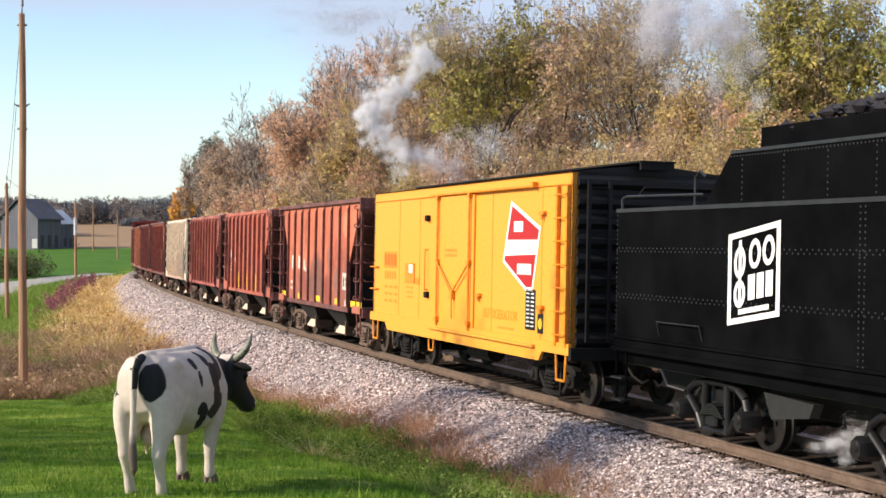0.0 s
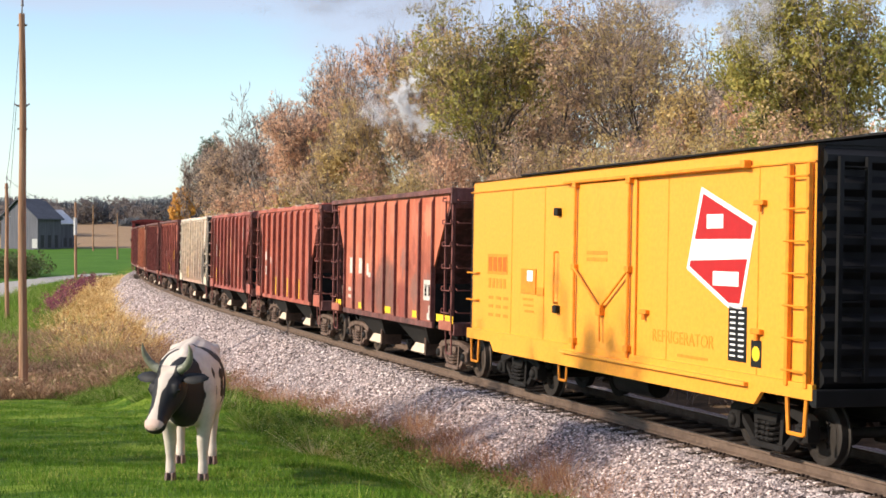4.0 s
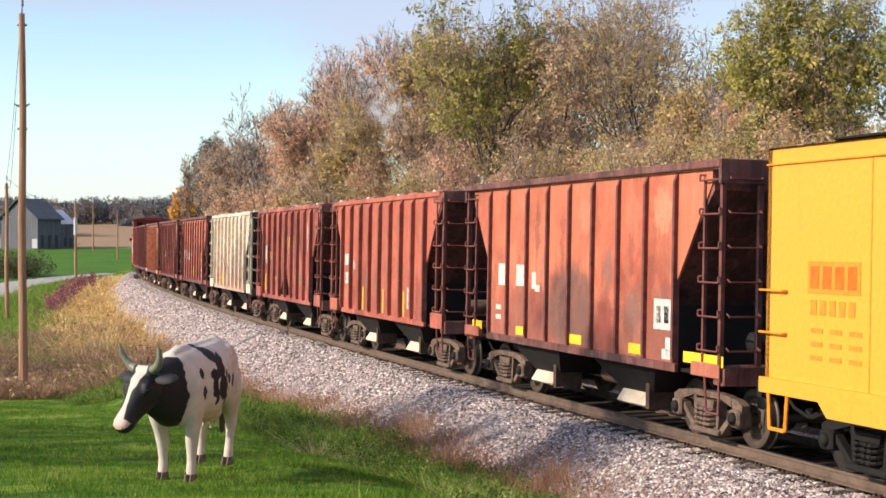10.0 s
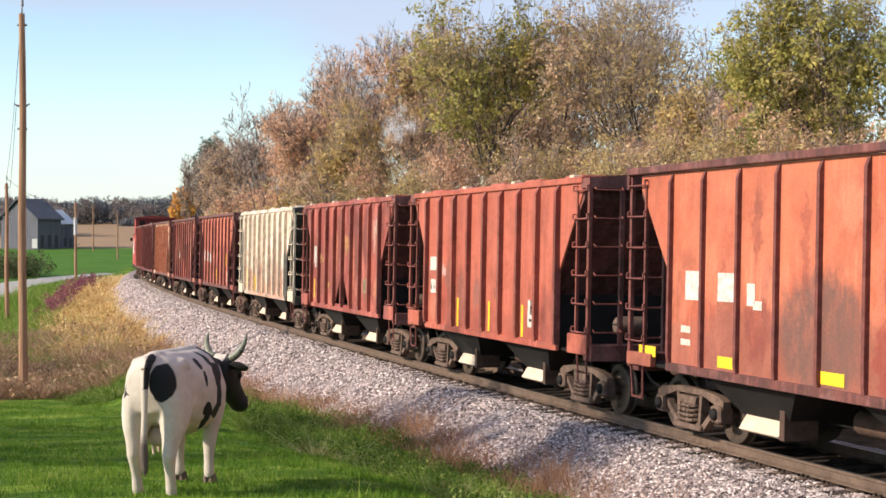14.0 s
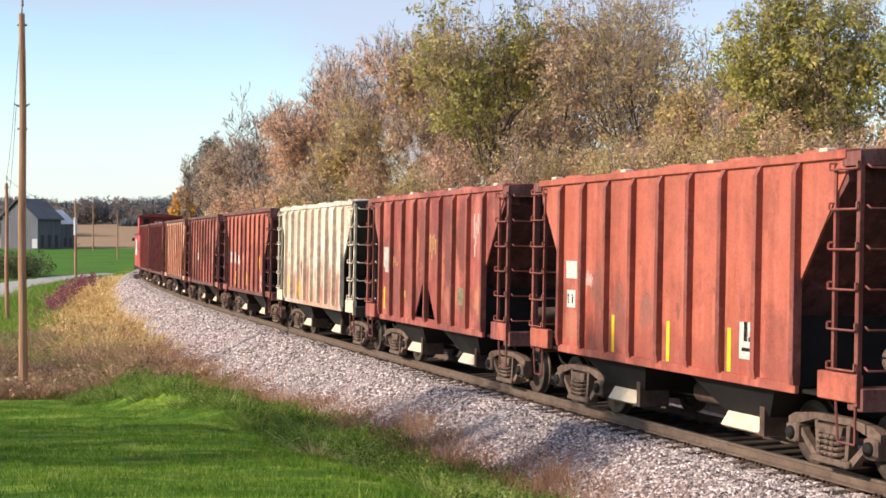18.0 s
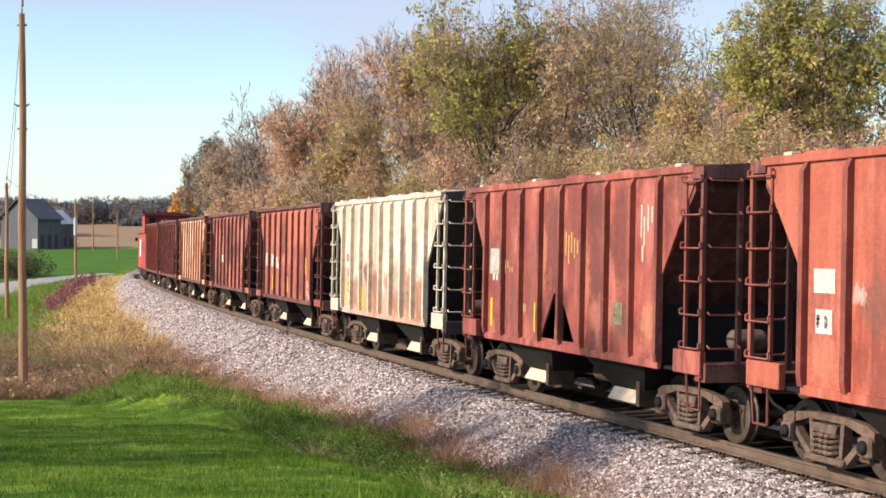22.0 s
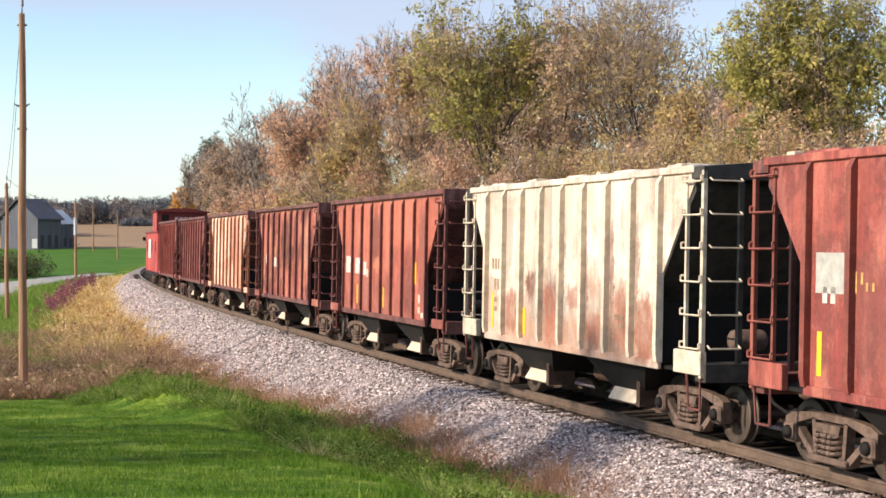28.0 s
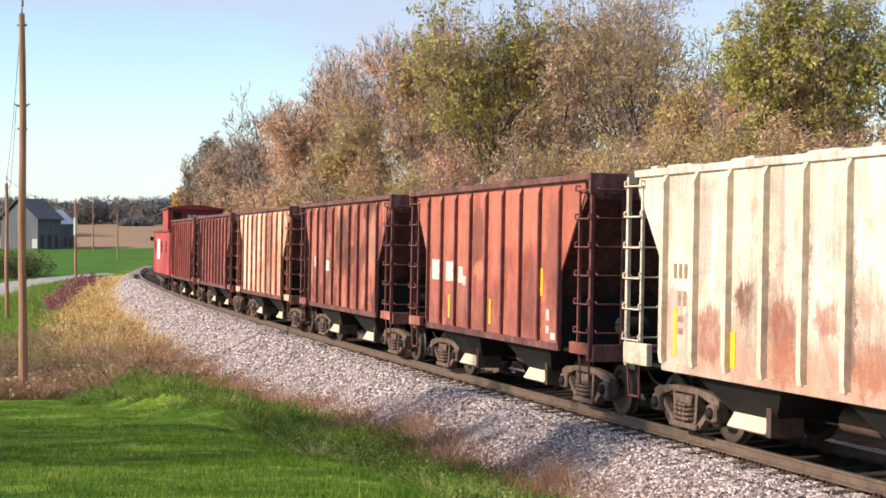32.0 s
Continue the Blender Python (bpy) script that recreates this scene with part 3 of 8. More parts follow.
def hopper(label, paint, dark, posts, s0, L2=5.0, covered=False, ribs=9, rib0=3.7, seed=0, marks=(), notch=False, box_mat=None, top=4.06):
    """Two-bay hopper car: ribbed sides, sloped ends with open platforms and ladders."""
    car = thing("hopper_car", label, "hopper car", "hopper cars of the train")
    W, z0 = 1.5, 1.10
    xi = L2 - 1.32
    xt = L2 - 0.32
    # ribbed side sheets, ends cut back along the slope sheets
    for sg in (-1, 1):
        y = sg * W
        poly = [(-xi, z0), (xi, z0), (xi, 2.35), (xt, top - 0.30), (xt, top - 0.10), (-xt, top - 0.10), (-xt, top - 0.30), (-xi, 2.35)]
        g = Geo()
        if notch and sg < 0:
            a, b = (-0.85, -0.30), (-0.15, 0.40)
            zt = 2.02
            part("end_panel", Geo().prism([(-xi, z0), (-1.05, z0), (-1.05, top - 0.1), (-xt, top - 0.1), (-xt, top - 0.30), (-xi, 2.35)], y - 0.02, y + 0.02), paint, car)
            part("end_panel", Geo().prism([(0.7, z0), (xi, z0), (xi, 2.35), (xt, top - 0.30), (xt, top - 0.1), (0.7, top - 0.1)], y - 0.02, y + 0.02), paint, car)
            g.prism([(-1.05, zt), (0.7, zt), (0.7, top - 0.1), (-1.05, top - 0.1)], y - 0.02, y + 0.02)
            part("gusset", Geo().prism([(-1.05, z0), (-1.0, z0), (-0.36, zt), (-1.05, zt)], y - 0.02, y + 0.02), paint, car)
            part("gusset", Geo().prism([(-0.26, zt), (-0.30, z0 + 0.3), (-0.30, z0), (-0.15, z0), (-0.15, z0 + 0.3), (-0.19, zt)], y - 0.02, y + 0.02), paint, car)
            part("gusset", Geo().prism([(-0.05, zt), (0.62, z0), (0.7, z0), (0.7, zt)], y - 0.02, y + 0.02), paint, car)
            part("sill_strip", Geo().prism([(-1.0, z0), (0.7, z0), (0.7, z0 + 0.10), (-1.0, z0 + 0.10)], y - 0.024, y - 0.016), paint, car)
            # added near-black sheet, makes the openings read as deep shade
            part("cutout_shade_sheet", Geo().box(-1.05, 0.7, y + 0.6, y + 0.63, z0, zt + 0.1), IRON, car, "near-black sheet standing in for the shade behind the cut-outs")
        else:
            g.prism(poly, y - 0.02, y + 0.02)
        part("side_sheet", g, paint, car)
        for i in range(ribs):
            x = -rib0 + 2 * rib0 * i / (ribs - 1)
            r = Geo()
            w = 0.05 if covered else 0.032
            d = sg * (0.12 if covered else 0.09)
            r.prism_x([(y, z0 + 0.02), (y + d * 0.8, z0 + 0.02), (y + d, z0 + 0.15), (y + d, top - 0.25), (y + d * 0.4, top - 0.12), (y, top - 0.12)], x - w, x + w)
            part("side_post", r, posts, car)
        # top chord, bottom sill
        t = Geo()
        if covered:
            t.box(-xt - 0.05, xt + 0.05, min(y, y + sg * 0.07), max(y, y + sg * 0.07), top - 0.13, top - 0.02, 0.01)
        else:
            t.box(-L2 - 0.02, L2 + 0.02, min(y - sg * 0.05, y + sg * 0.12), max(y - sg * 0.05, y + sg * 0.12), top - 0.09, top + 0.02, 0.012)
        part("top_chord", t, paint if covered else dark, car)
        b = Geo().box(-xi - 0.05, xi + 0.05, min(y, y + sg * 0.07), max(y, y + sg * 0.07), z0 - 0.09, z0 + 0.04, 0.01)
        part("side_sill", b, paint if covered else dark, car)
    # roof or heaped load
    if covered:
        r = Geo().prism_x([(-W - 0.04, top - 0.06), (W + 0.04, top - 0.06), (W, top - 0.02), (0.5, top + 0.05), (-0.5, top + 0.05), (-W, top - 0.02)], -xt - 0.05, xt + 0.05)
        part("roof", r, paint, car)
        for k in range(5):
            x = -xt + 0.9 + k * (2 * xt - 1.8) / 4
            for yy in (-1.05, 1.05):
                part("roof_hatch", Geo().box(x - 0.38, x + 0.38, yy - 0.26, yy + 0.26, top - 0.02, top + 0.045, 0.02), paint, car)
        for k in range(4):
            x = -xt + 0.5 + k * (2 * xt - 1.0) / 3
            part("roof_bracket", Geo().box(x - 0.09, x + 0.09, -1.52, -1.36, top - 0.03, top + 0.03, 0.012), CREAM, car)
    else:
        rr2 = random.Random(seed)
        g = Geo()
        nx, ny = 22, 7
        vs = [(-xt + 2 * xt * i / nx, -W + 2 * W * j / ny, top - 0.35 + (0.25 * math.sin(math.pi * j / ny) + rr2.uniform(-0.05, 0.05) if 0 < j < ny and 0 < i < nx else 0)) for i in range(nx + 1) for j in range(ny + 1)]
        g.add(vs, [(i * (ny + 1) + j, (i + 1) * (ny + 1) + j, (i + 1) * (ny + 1) + j + 1, i * (ny + 1) + j + 1) for i in range(nx) for j in range(ny)])
        part("load", g, LOAD, car, "heap of crushed stone")
    # ends
    for sg in (-1, 1):
        e = Geo()
        x1, x2 = sg * xt, sg * (L2 - 2.55)
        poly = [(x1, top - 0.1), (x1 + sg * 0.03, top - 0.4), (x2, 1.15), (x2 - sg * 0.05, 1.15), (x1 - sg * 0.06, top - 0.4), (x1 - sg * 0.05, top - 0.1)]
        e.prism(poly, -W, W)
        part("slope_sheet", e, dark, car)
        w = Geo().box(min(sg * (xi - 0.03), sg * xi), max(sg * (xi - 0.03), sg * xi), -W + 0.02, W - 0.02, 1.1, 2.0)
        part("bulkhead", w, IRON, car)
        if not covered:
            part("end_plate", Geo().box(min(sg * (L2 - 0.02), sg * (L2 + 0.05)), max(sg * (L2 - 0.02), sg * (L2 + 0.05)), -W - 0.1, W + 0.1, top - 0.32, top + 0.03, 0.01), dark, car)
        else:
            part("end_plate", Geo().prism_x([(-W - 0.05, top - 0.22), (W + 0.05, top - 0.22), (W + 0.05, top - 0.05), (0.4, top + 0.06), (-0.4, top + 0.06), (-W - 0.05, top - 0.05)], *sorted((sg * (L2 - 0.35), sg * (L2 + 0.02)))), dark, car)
        for sy in (-1, 1):
            y = sy * (W + 0.02)
            post = Geo().box(min(sg * (L2 - 0.05), sg * L2 + sg * 0.02), max(sg * (L2 - 0.05), sg * L2 + sg * 0.02), y - 0.035, y + 0.035, 0.98, top - 0.1, 0.008)
            part("corner_post", post, posts, car)
            stile = Geo().box(sg * (L2 - 0.50) - 0.025, sg * (L2 - 0.50) + 0.025, y - 0.025, y + 0.025, 1.1, top - 0.25)
            part("ladder_stile", stile, posts, car)
            mat_r = box_mat or posts
            zs = [1.45 + 0.48 * k for k in range(6) if 1.45 + 0.48 * k < top - 0.2]
            xa, xb = sorted((sg * (L2 - 0.50), sg * (L2 - 0.04)))
            rungs(car, xa, xb, y, zs, mat_r, "ladder_rung", 0.05, sy * 0.07)
            for z in zs:
                g = Geo().path([(sg * (L2 + 0.02), sy * 1.45, z), (sg * (L2 + 0.09), sy * 1.45, z - 0.04), (sg * (L2 + 0.09), sy * 0.95, z - 0.04), (sg * (L2 + 0.02), sy * 0.95, z)], 0.014, 5)
                part("end_rung", g, mat_r, car)
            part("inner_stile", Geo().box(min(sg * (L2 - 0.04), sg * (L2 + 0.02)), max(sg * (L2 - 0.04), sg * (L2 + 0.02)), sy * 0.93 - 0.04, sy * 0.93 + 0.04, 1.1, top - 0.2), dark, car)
            bx0, bx1 = sorted((sg * (L2 - 0.78), sg * (L2 + 0.02)))
            part("step_box", Geo().box(bx0, bx1, y - 0.05, y + 0.06, 1.02, 1.36 if covered else 1.22, 0.012), box_mat or paint, car)
            st = Geo().path([(sg * (L2 - 0.45), y, 1.02), (sg * (L2 - 0.42), y - sy * 0.02, 0.52), (sg * (L2 - 0.08), y - sy * 0.02, 0.52), (sg * (L2 - 0.05), y, 1.02)], 0.018, 5)
            part("stirrup_step", st, DARK_P, car)
        part("end_sill", Geo().box(min(sg * (L2 - 0.25), sg * (L2 + 0.05)), max(sg * (L2 - 0.25), sg * (L2 + 0.05)), -W, W, 0.92, 1.2, 0.015), dark, car)
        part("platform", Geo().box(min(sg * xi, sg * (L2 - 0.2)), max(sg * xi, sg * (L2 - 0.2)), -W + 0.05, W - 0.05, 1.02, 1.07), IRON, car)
        add_coupler(car, sg * (L2 - 0.15), sg)
    tank = Geo().lathe([(0.0, -0.30), (0.10, -0.29), (0.15, -0.25), (0.16, -0.2), (0.16, 0.2), (0.15, 0.25), (0.10, 0.29), (0.0, 0.30)], (L2 - 0.40, -0.55, 1.5), 16)
    part("air_reservoir", tank, DUSTY if covered else IRON, car, "dusty cylindrical air reservoir", 40)
    bw = Geo().lathe([(0.26, -0.02), (0.28, 0.0), (0.26, 0.02), (0.24, 0.0), (0.26, -0.02)], (0, 0, 0), 20)
    for k in range(4):
        bw.tube((0, 0, 0), (0.26 * math.cos(k * 1.57), 0, 0.26 * math.sin(k * 1.57)), 0.012, 5)
    part("brake_wheel", bw, RUSTY, car, "spoked hand-brake wheel", 0, pose(L2 + 0.12, 0.55, 2.7, 0, 0, 90))
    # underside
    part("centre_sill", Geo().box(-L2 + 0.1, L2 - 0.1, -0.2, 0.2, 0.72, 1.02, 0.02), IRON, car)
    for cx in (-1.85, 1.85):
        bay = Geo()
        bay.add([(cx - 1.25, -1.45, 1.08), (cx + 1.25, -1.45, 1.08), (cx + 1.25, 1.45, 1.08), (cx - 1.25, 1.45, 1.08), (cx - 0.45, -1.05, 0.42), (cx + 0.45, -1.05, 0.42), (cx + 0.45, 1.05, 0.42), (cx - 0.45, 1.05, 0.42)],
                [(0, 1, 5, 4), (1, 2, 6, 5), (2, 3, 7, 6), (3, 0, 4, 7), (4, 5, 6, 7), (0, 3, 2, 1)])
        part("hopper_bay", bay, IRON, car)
        for sy in (-1, 1):
            c = Geo()
            y = sy * 1.0
            c.add([(cx - 0.50, y, 0.72), (cx + 0.50, y, 0.72), (cx + 0.50, y + sy * 0.24, 0.34), (cx - 0.50, y + sy * 0.24, 0.34), (cx - 0.50, y - sy * 0.05, 0.72), (cx + 0.50, y - sy * 0.05, 0.72), (cx + 0.50, y + sy * 0.19, 0.31), (cx - 0.50, y + sy * 0.19, 0.31)],
                  [(0, 1, 2, 3), (4, 7, 6, 5), (0, 3, 7, 4), (1, 5, 6, 2), (3, 2, 6, 7), (0, 4, 5, 1)])
            part("discharge_chute", c, CREAM, car, "pale dusty discharge chute")
            part("chute_hood", Geo().box(cx - 0.55, cx + 0.55, min(y, y + sy * 0.08), max(y, y + sy * 0.08), 0.78, 0.98, 0.02), DUSTY, car)
            part("chute_cheek", Geo().prism([(cx + 0.50, 0.74), (cx + 0.62, 0.74), (cx + 0.62, 0.30), (cx + 0.50, 0.30)], *sorted((y - sy * 0.3, y + sy * 0.22))), RUSTY, car)
    part("brake_cylinder", Geo().tube((-0.5, -0.5, 0.62), (0.35, -0.5, 0.62), 0.17, 14), RUSTY, car, "rusty brake cylinder", 40)
    part("brake_rod", Geo().path([(-3.2, -0.6, 0.5), (-0.6, -0.6, 0.55), (3.2, -0.6, 0.5)], 0.02, 6), IRON, car)
    for x in (-L2 + 1.15, L2 - 1.15):
        add_truck(car, x)
    # stencils and reflective stripes on the camera's side
    for nm, mat, x, z, w, h in marks:
        yy = -W - 0.024
        part(nm, Geo().box(x - w / 2, x + w / 2, yy - 0.003, yy, z - h / 2, z + h / 2), mat, car)
    rows_of.append((car, s0, L2 - 1.15))
    return car


rows_of = []
RED_A = car_paint("paint_orange_red", (0.449, 0.105, 0.058), (0.599, 0.177, 0.098), (0.203, 0.080, 0.060), 0.12, 0.22, 1, (0.321, 0.096, 0.064), 0.5,
                  [(0.0, 3.4, 9.0, 0.75, (0.589, 0.161, 0.087), 0.45), (-0.1, 1.45, 5.0, 0.55, (0.289, 0.107, 0.079), 0.55), (0.0, 1.78, 1.05, 0.80, (0.177, 0.086, 0.069), 1.0), (-1.45, 1.75, 0.36, 0.42, (0.235, 0.059, 0.046), 0.8), (1.42, 1.55, 0.34, 0.55, (0.268, 0.054, 0.040), 0.85),
                   (1.5, 2.45, 0.14, 0.40, (0.214, 0.139, 0.127), 0.6), (2.45, 1.85, 0.30, 0.42, (0.214, 0.118, 0.098), 0.75), (2.35, 2.9, 0.10, 0.55, (0.257, 0.075, 0.058), 0.6), (3.4, 2.0, 0.26, 0.22, (0.214, 0.107, 0.092), 0.75), (-1.5, 3.2, 0.14, 0.55, (0.214, 0.064, 0.046), 0.7),
                   (-0.35, 2.9, 0.08, 0.8, (0.257, 0.075, 0.052), 0.6), (0.62, 3.4, 0.32, 0.34, (0.706, 0.235, 0.139), 0.6), (2.4, 3.4, 0.30, 0.34, (0.685, 0.225, 0.139), 0.4), (3.4, 3.4, 0.32, 0.36, (0.728, 0.278, 0.162), 0.7)])
RED_B = car_paint("paint_brick_red", (0.385, 0.086, 0.056), (0.468, 0.125, 0.079), (0.177, 0.062, 0.051), 0.16, 0.32, 2, None, 0.0,
                  [(0.0, 3.3, 9.0, 0.9, (0.478, 0.130, 0.084), 0.5), (-2.25, 2.15, 0.30, 0.34, (0.208, 0.088, 0.067), 0.75), (-2.6, 2.3, 0.16, 0.12, (0.645, 0.468, 0.427), 0.7), (-1.4, 1.75, 0.20, 0.55, (0.218, 0.094, 0.073), 0.7), (-0.5, 1.85, 0.24, 0.30, (0.218, 0.104, 0.084), 0.75), (0.55, 1.95, 0.11, 0.15, (0.187, 0.073, 0.056), 0.8),
                   (-3.3, 1.5, 0.28, 0.35, (0.520, 0.208, 0.135), 0.6), (3.3, 1.5, 0.45, 0.6, (0.250, 0.073, 0.056), 0.6), (0.3, 1.35, 3.5, 0.22, (0.312, 0.088, 0.067), 0.5)])
RED_C = car_paint("paint_brown_red", (0.30, 0.066, 0.056), (0.40, 0.105, 0.079), (0.13, 0.05, 0.043), 0.25, 0.4, 3, (0.54, 0.19, 0.128), 0.0,
                  [(-0.5, 3.1, 0.42, 0.75, (0.17, 0.055, 0.047), 0.75), (0.45, 3.1, 0.40, 0.7, (0.20, 0.06, 0.051), 0.55), (1.4, 2.9, 0.42, 1.0, (0.16, 0.052, 0.044), 0.75), (2.35, 3.05, 0.42, 0.85, (0.16, 0.05, 0.043), 0.75), (-1.4, 2.2, 0.42, 0.9, (0.20, 0.07, 0.06), 0.6), (-2.4, 2.0, 0.40, 0.8, (0.21, 0.075, 0.064), 0.6),
                   (-0.85, 2.7, 0.12, 0.7, (0.56, 0.20, 0.115), 0.75), (1.0, 2.3, 0.14, 0.8, (0.56, 0.18, 0.115), 0.7), (3.35, 3.25, 0.42, 0.65, (0.50, 0.17, 0.141), 0.75), (1.6, 1.7, 0.45, 0.35, (0.54, 0.20, 0.141), 0.6), (2.3, 1.65, 0.30, 0.28, (0.18, 0.10, 0.07), 0.7), (3.4, 1.7, 0.35, 0.30, (0.58, 0.25, 0.128), 0.6)])
WHITE_P = car_paint("paint_dirty_white", (0.72, 0.59, 0.47), (0.82, 0.70, 0.59), (0.24, 0.10, 0.065), 0.25, 0.22, 4, None, 0.45,
                  [(0.2, 1.25, 4.0, 0.35, (0.52, 0.27, 0.18), 0.6), (-2.4, 1.6, 0.35, 0.45, (0.32, 0.105, 0.062), 0.8), (-1.45, 2.15, 0.27, 0.30, (0.17, 0.065, 0.045), 0.9), (-0.5, 1.85, 0.40, 0.45, (0.30, 0.095, 0.06), 0.9), (-0.45, 1.35, 0.40, 0.30, (0.38, 0.14, 0.085), 0.85), (0.45, 1.95, 0.32, 0.26, (0.34, 0.125, 0.08), 0.8),
                   (1.4, 1.45, 0.40, 0.35, (0.37, 0.135, 0.08), 0.85), (2.35, 1.7, 0.36, 0.55, (0.37, 0.14, 0.085), 0.85), (3.2, 1.55, 0.36, 0.60, (0.32, 0.11, 0.065), 0.9), (1.3, 2.3, 0.25, 0.3, (0.48, 0.27, 0.19), 0.6), (-0.95, 2.3, 0.10, 0.9, (0.20, 0.10, 0.075), 0.75), (0.0, 2.6, 0.09, 0.8, (0.24, 0.13, 0.10), 0.7), (0.95, 2.1, 0.12, 1.0, (0.17, 0.075, 0.055), 0.8), (1.95, 2.2, 0.12, 1.1, (0.20, 0.085, 0.06), 0.8), (2.85, 2.5, 0.12, 0.9, (0.22, 0.11, 0.08), 0.75), (3.6, 2.3, 0.14, 1.2, (0.19, 0.08, 0.06), 0.8)])
RED_D = car_paint("paint_orange_rust", (0.46, 0.105, 0.07), (0.58, 0.17, 0.115), (0.141, 0.053, 0.045), 0.3, 0.22, 5, (0.510, 0.197, 0.134), 0.5,
                  [(0.0, 3.4, 9.0, 0.7, (0.56, 0.18, 0.115), 0.5), (-0.6, 3.0, 0.4, 0.8, (0.15, 0.05, 0.043), 0.75), (2.2, 2.0, 0.5, 0.9, (0.16, 0.05, 0.043), 0.7), (3.3, 2.6, 0.35, 1.2, (0.18, 0.06, 0.051), 0.6), (-0.5, 2.35, 0.35, 0.2, (0.62, 0.26, 0.154), 0.7), (-1.6, 1.7, 0.8, 0.5, (0.32, 0.12, 0.102), 0.6)])
RED_E = car_paint("paint_dark_rust", (0.36, 0.09, 0.07), (0.50, 0.15, 0.102), (0.062, 0.025, 0.021), 0.6, 0.6, 6, (0.528, 0.271, 0.168), 0.0,
                  [(0.0, 2.9, 0.8, 0.9, (0.05, 0.022, 0.019), 0.85), (3.2, 2.9, 0.5, 0.9, (0.62, 0.30, 0.2), 0.55), (-3.0, 3.0, 0.7, 0.9, (0.55, 0.20, 0.141), 0.6), (2.0, 3.3, 0.5, 0.5, (0.60, 0.24, 0.179), 0.5)])
TAN_P = car_paint("paint_tan_rust", (0.74, 0.38, 0.24), (0.88, 0.66, 0.50), (0.48, 0.13, 0.07), 0.5, 0.0, 7, (0.45, 0.14, 0.08), 0.0, [(-2.8, 2.6, 1.1, 1.6, (0.88, 0.70, 0.54), 0.85), (1.2, 3.0, 1.0, 1.0, (0.42, 0.13, 0.08), 0.6), (3.0, 2.0, 0.9, 1.2, (0.52, 0.20, 0.11), 0.6)])
RED_F = car_paint("paint_oxblood", (0.28, 0.062, 0.053), (0.40, 0.115, 0.09), (0.070, 0.025, 0.021), 0.7, 0.6, 8)
RED_G = car_paint("paint_faded_red", (0.37, 0.085, 0.072), (0.45, 0.12, 0.102), (0.106, 0.033, 0.027), 0.5, 0.4, 9)
# darker red for the red cars' ends, chords and sills
DARK_R = car_paint("paint_dark_red", (0.15, 0.052, 0.044), (0.20, 0.07, 0.06), (0.06, 0.028, 0.024), 0.5, 0.5, 10)
DARK_P = plain("post_dark_red", (0.15, 0.05, 0.043), 0.7, 0, 0.4, 5)
POST_R = car_paint("post_red", (0.264, 0.066, 0.049), (0.317, 0.090, 0.063), (0.106, 0.037, 0.031), 0.3, 0.3, 11)
POST_W = plain("post_dirty_white", (0.60, 0.50, 0.38), 0.7, 0, 0.3, 5)
# dark grey for the white car's ends
DARK_G = plain("dark_grey_end", (0.05, 0.045, 0.04), 0.8, 0, 0.4, 4)

W_, Y_ = STENCIL_WHITE, YELLOW_STRIPE
FAINT = plain("stencil_faint_brown", (0.30, 0.19, 0.13), 0.7, 0, 0.4, 9)
OLD_Y, OLD_W = plain("faded_yellow_stroke", (0.55, 0.33, 0.12), 0.7, 0, 0.3, 9), plain("faded_white_stroke", (0.55, 0.45, 0.38), 0.7, 0, 0.3, 9)
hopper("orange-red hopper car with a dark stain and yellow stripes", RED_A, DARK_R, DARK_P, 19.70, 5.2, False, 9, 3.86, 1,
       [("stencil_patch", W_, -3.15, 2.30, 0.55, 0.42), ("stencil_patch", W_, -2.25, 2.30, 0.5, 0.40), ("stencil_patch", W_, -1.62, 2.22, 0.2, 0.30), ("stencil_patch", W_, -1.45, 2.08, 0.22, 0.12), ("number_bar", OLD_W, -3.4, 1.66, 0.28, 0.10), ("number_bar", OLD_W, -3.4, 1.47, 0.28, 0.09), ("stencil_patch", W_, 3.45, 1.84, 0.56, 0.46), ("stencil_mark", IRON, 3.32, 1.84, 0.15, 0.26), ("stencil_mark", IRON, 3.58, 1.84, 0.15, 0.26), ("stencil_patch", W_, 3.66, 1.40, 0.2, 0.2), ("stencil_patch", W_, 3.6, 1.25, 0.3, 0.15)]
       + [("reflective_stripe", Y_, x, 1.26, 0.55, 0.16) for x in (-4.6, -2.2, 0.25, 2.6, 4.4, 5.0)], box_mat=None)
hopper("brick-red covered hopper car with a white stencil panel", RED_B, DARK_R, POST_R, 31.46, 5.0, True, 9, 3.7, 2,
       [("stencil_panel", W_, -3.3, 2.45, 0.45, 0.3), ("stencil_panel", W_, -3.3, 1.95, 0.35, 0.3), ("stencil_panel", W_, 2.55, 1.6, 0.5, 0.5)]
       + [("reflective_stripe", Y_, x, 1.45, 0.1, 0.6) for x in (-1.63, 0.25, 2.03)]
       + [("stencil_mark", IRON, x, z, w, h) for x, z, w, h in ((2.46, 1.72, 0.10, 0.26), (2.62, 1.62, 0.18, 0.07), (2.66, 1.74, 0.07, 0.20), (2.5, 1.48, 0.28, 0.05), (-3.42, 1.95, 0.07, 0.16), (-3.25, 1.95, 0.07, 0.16))])
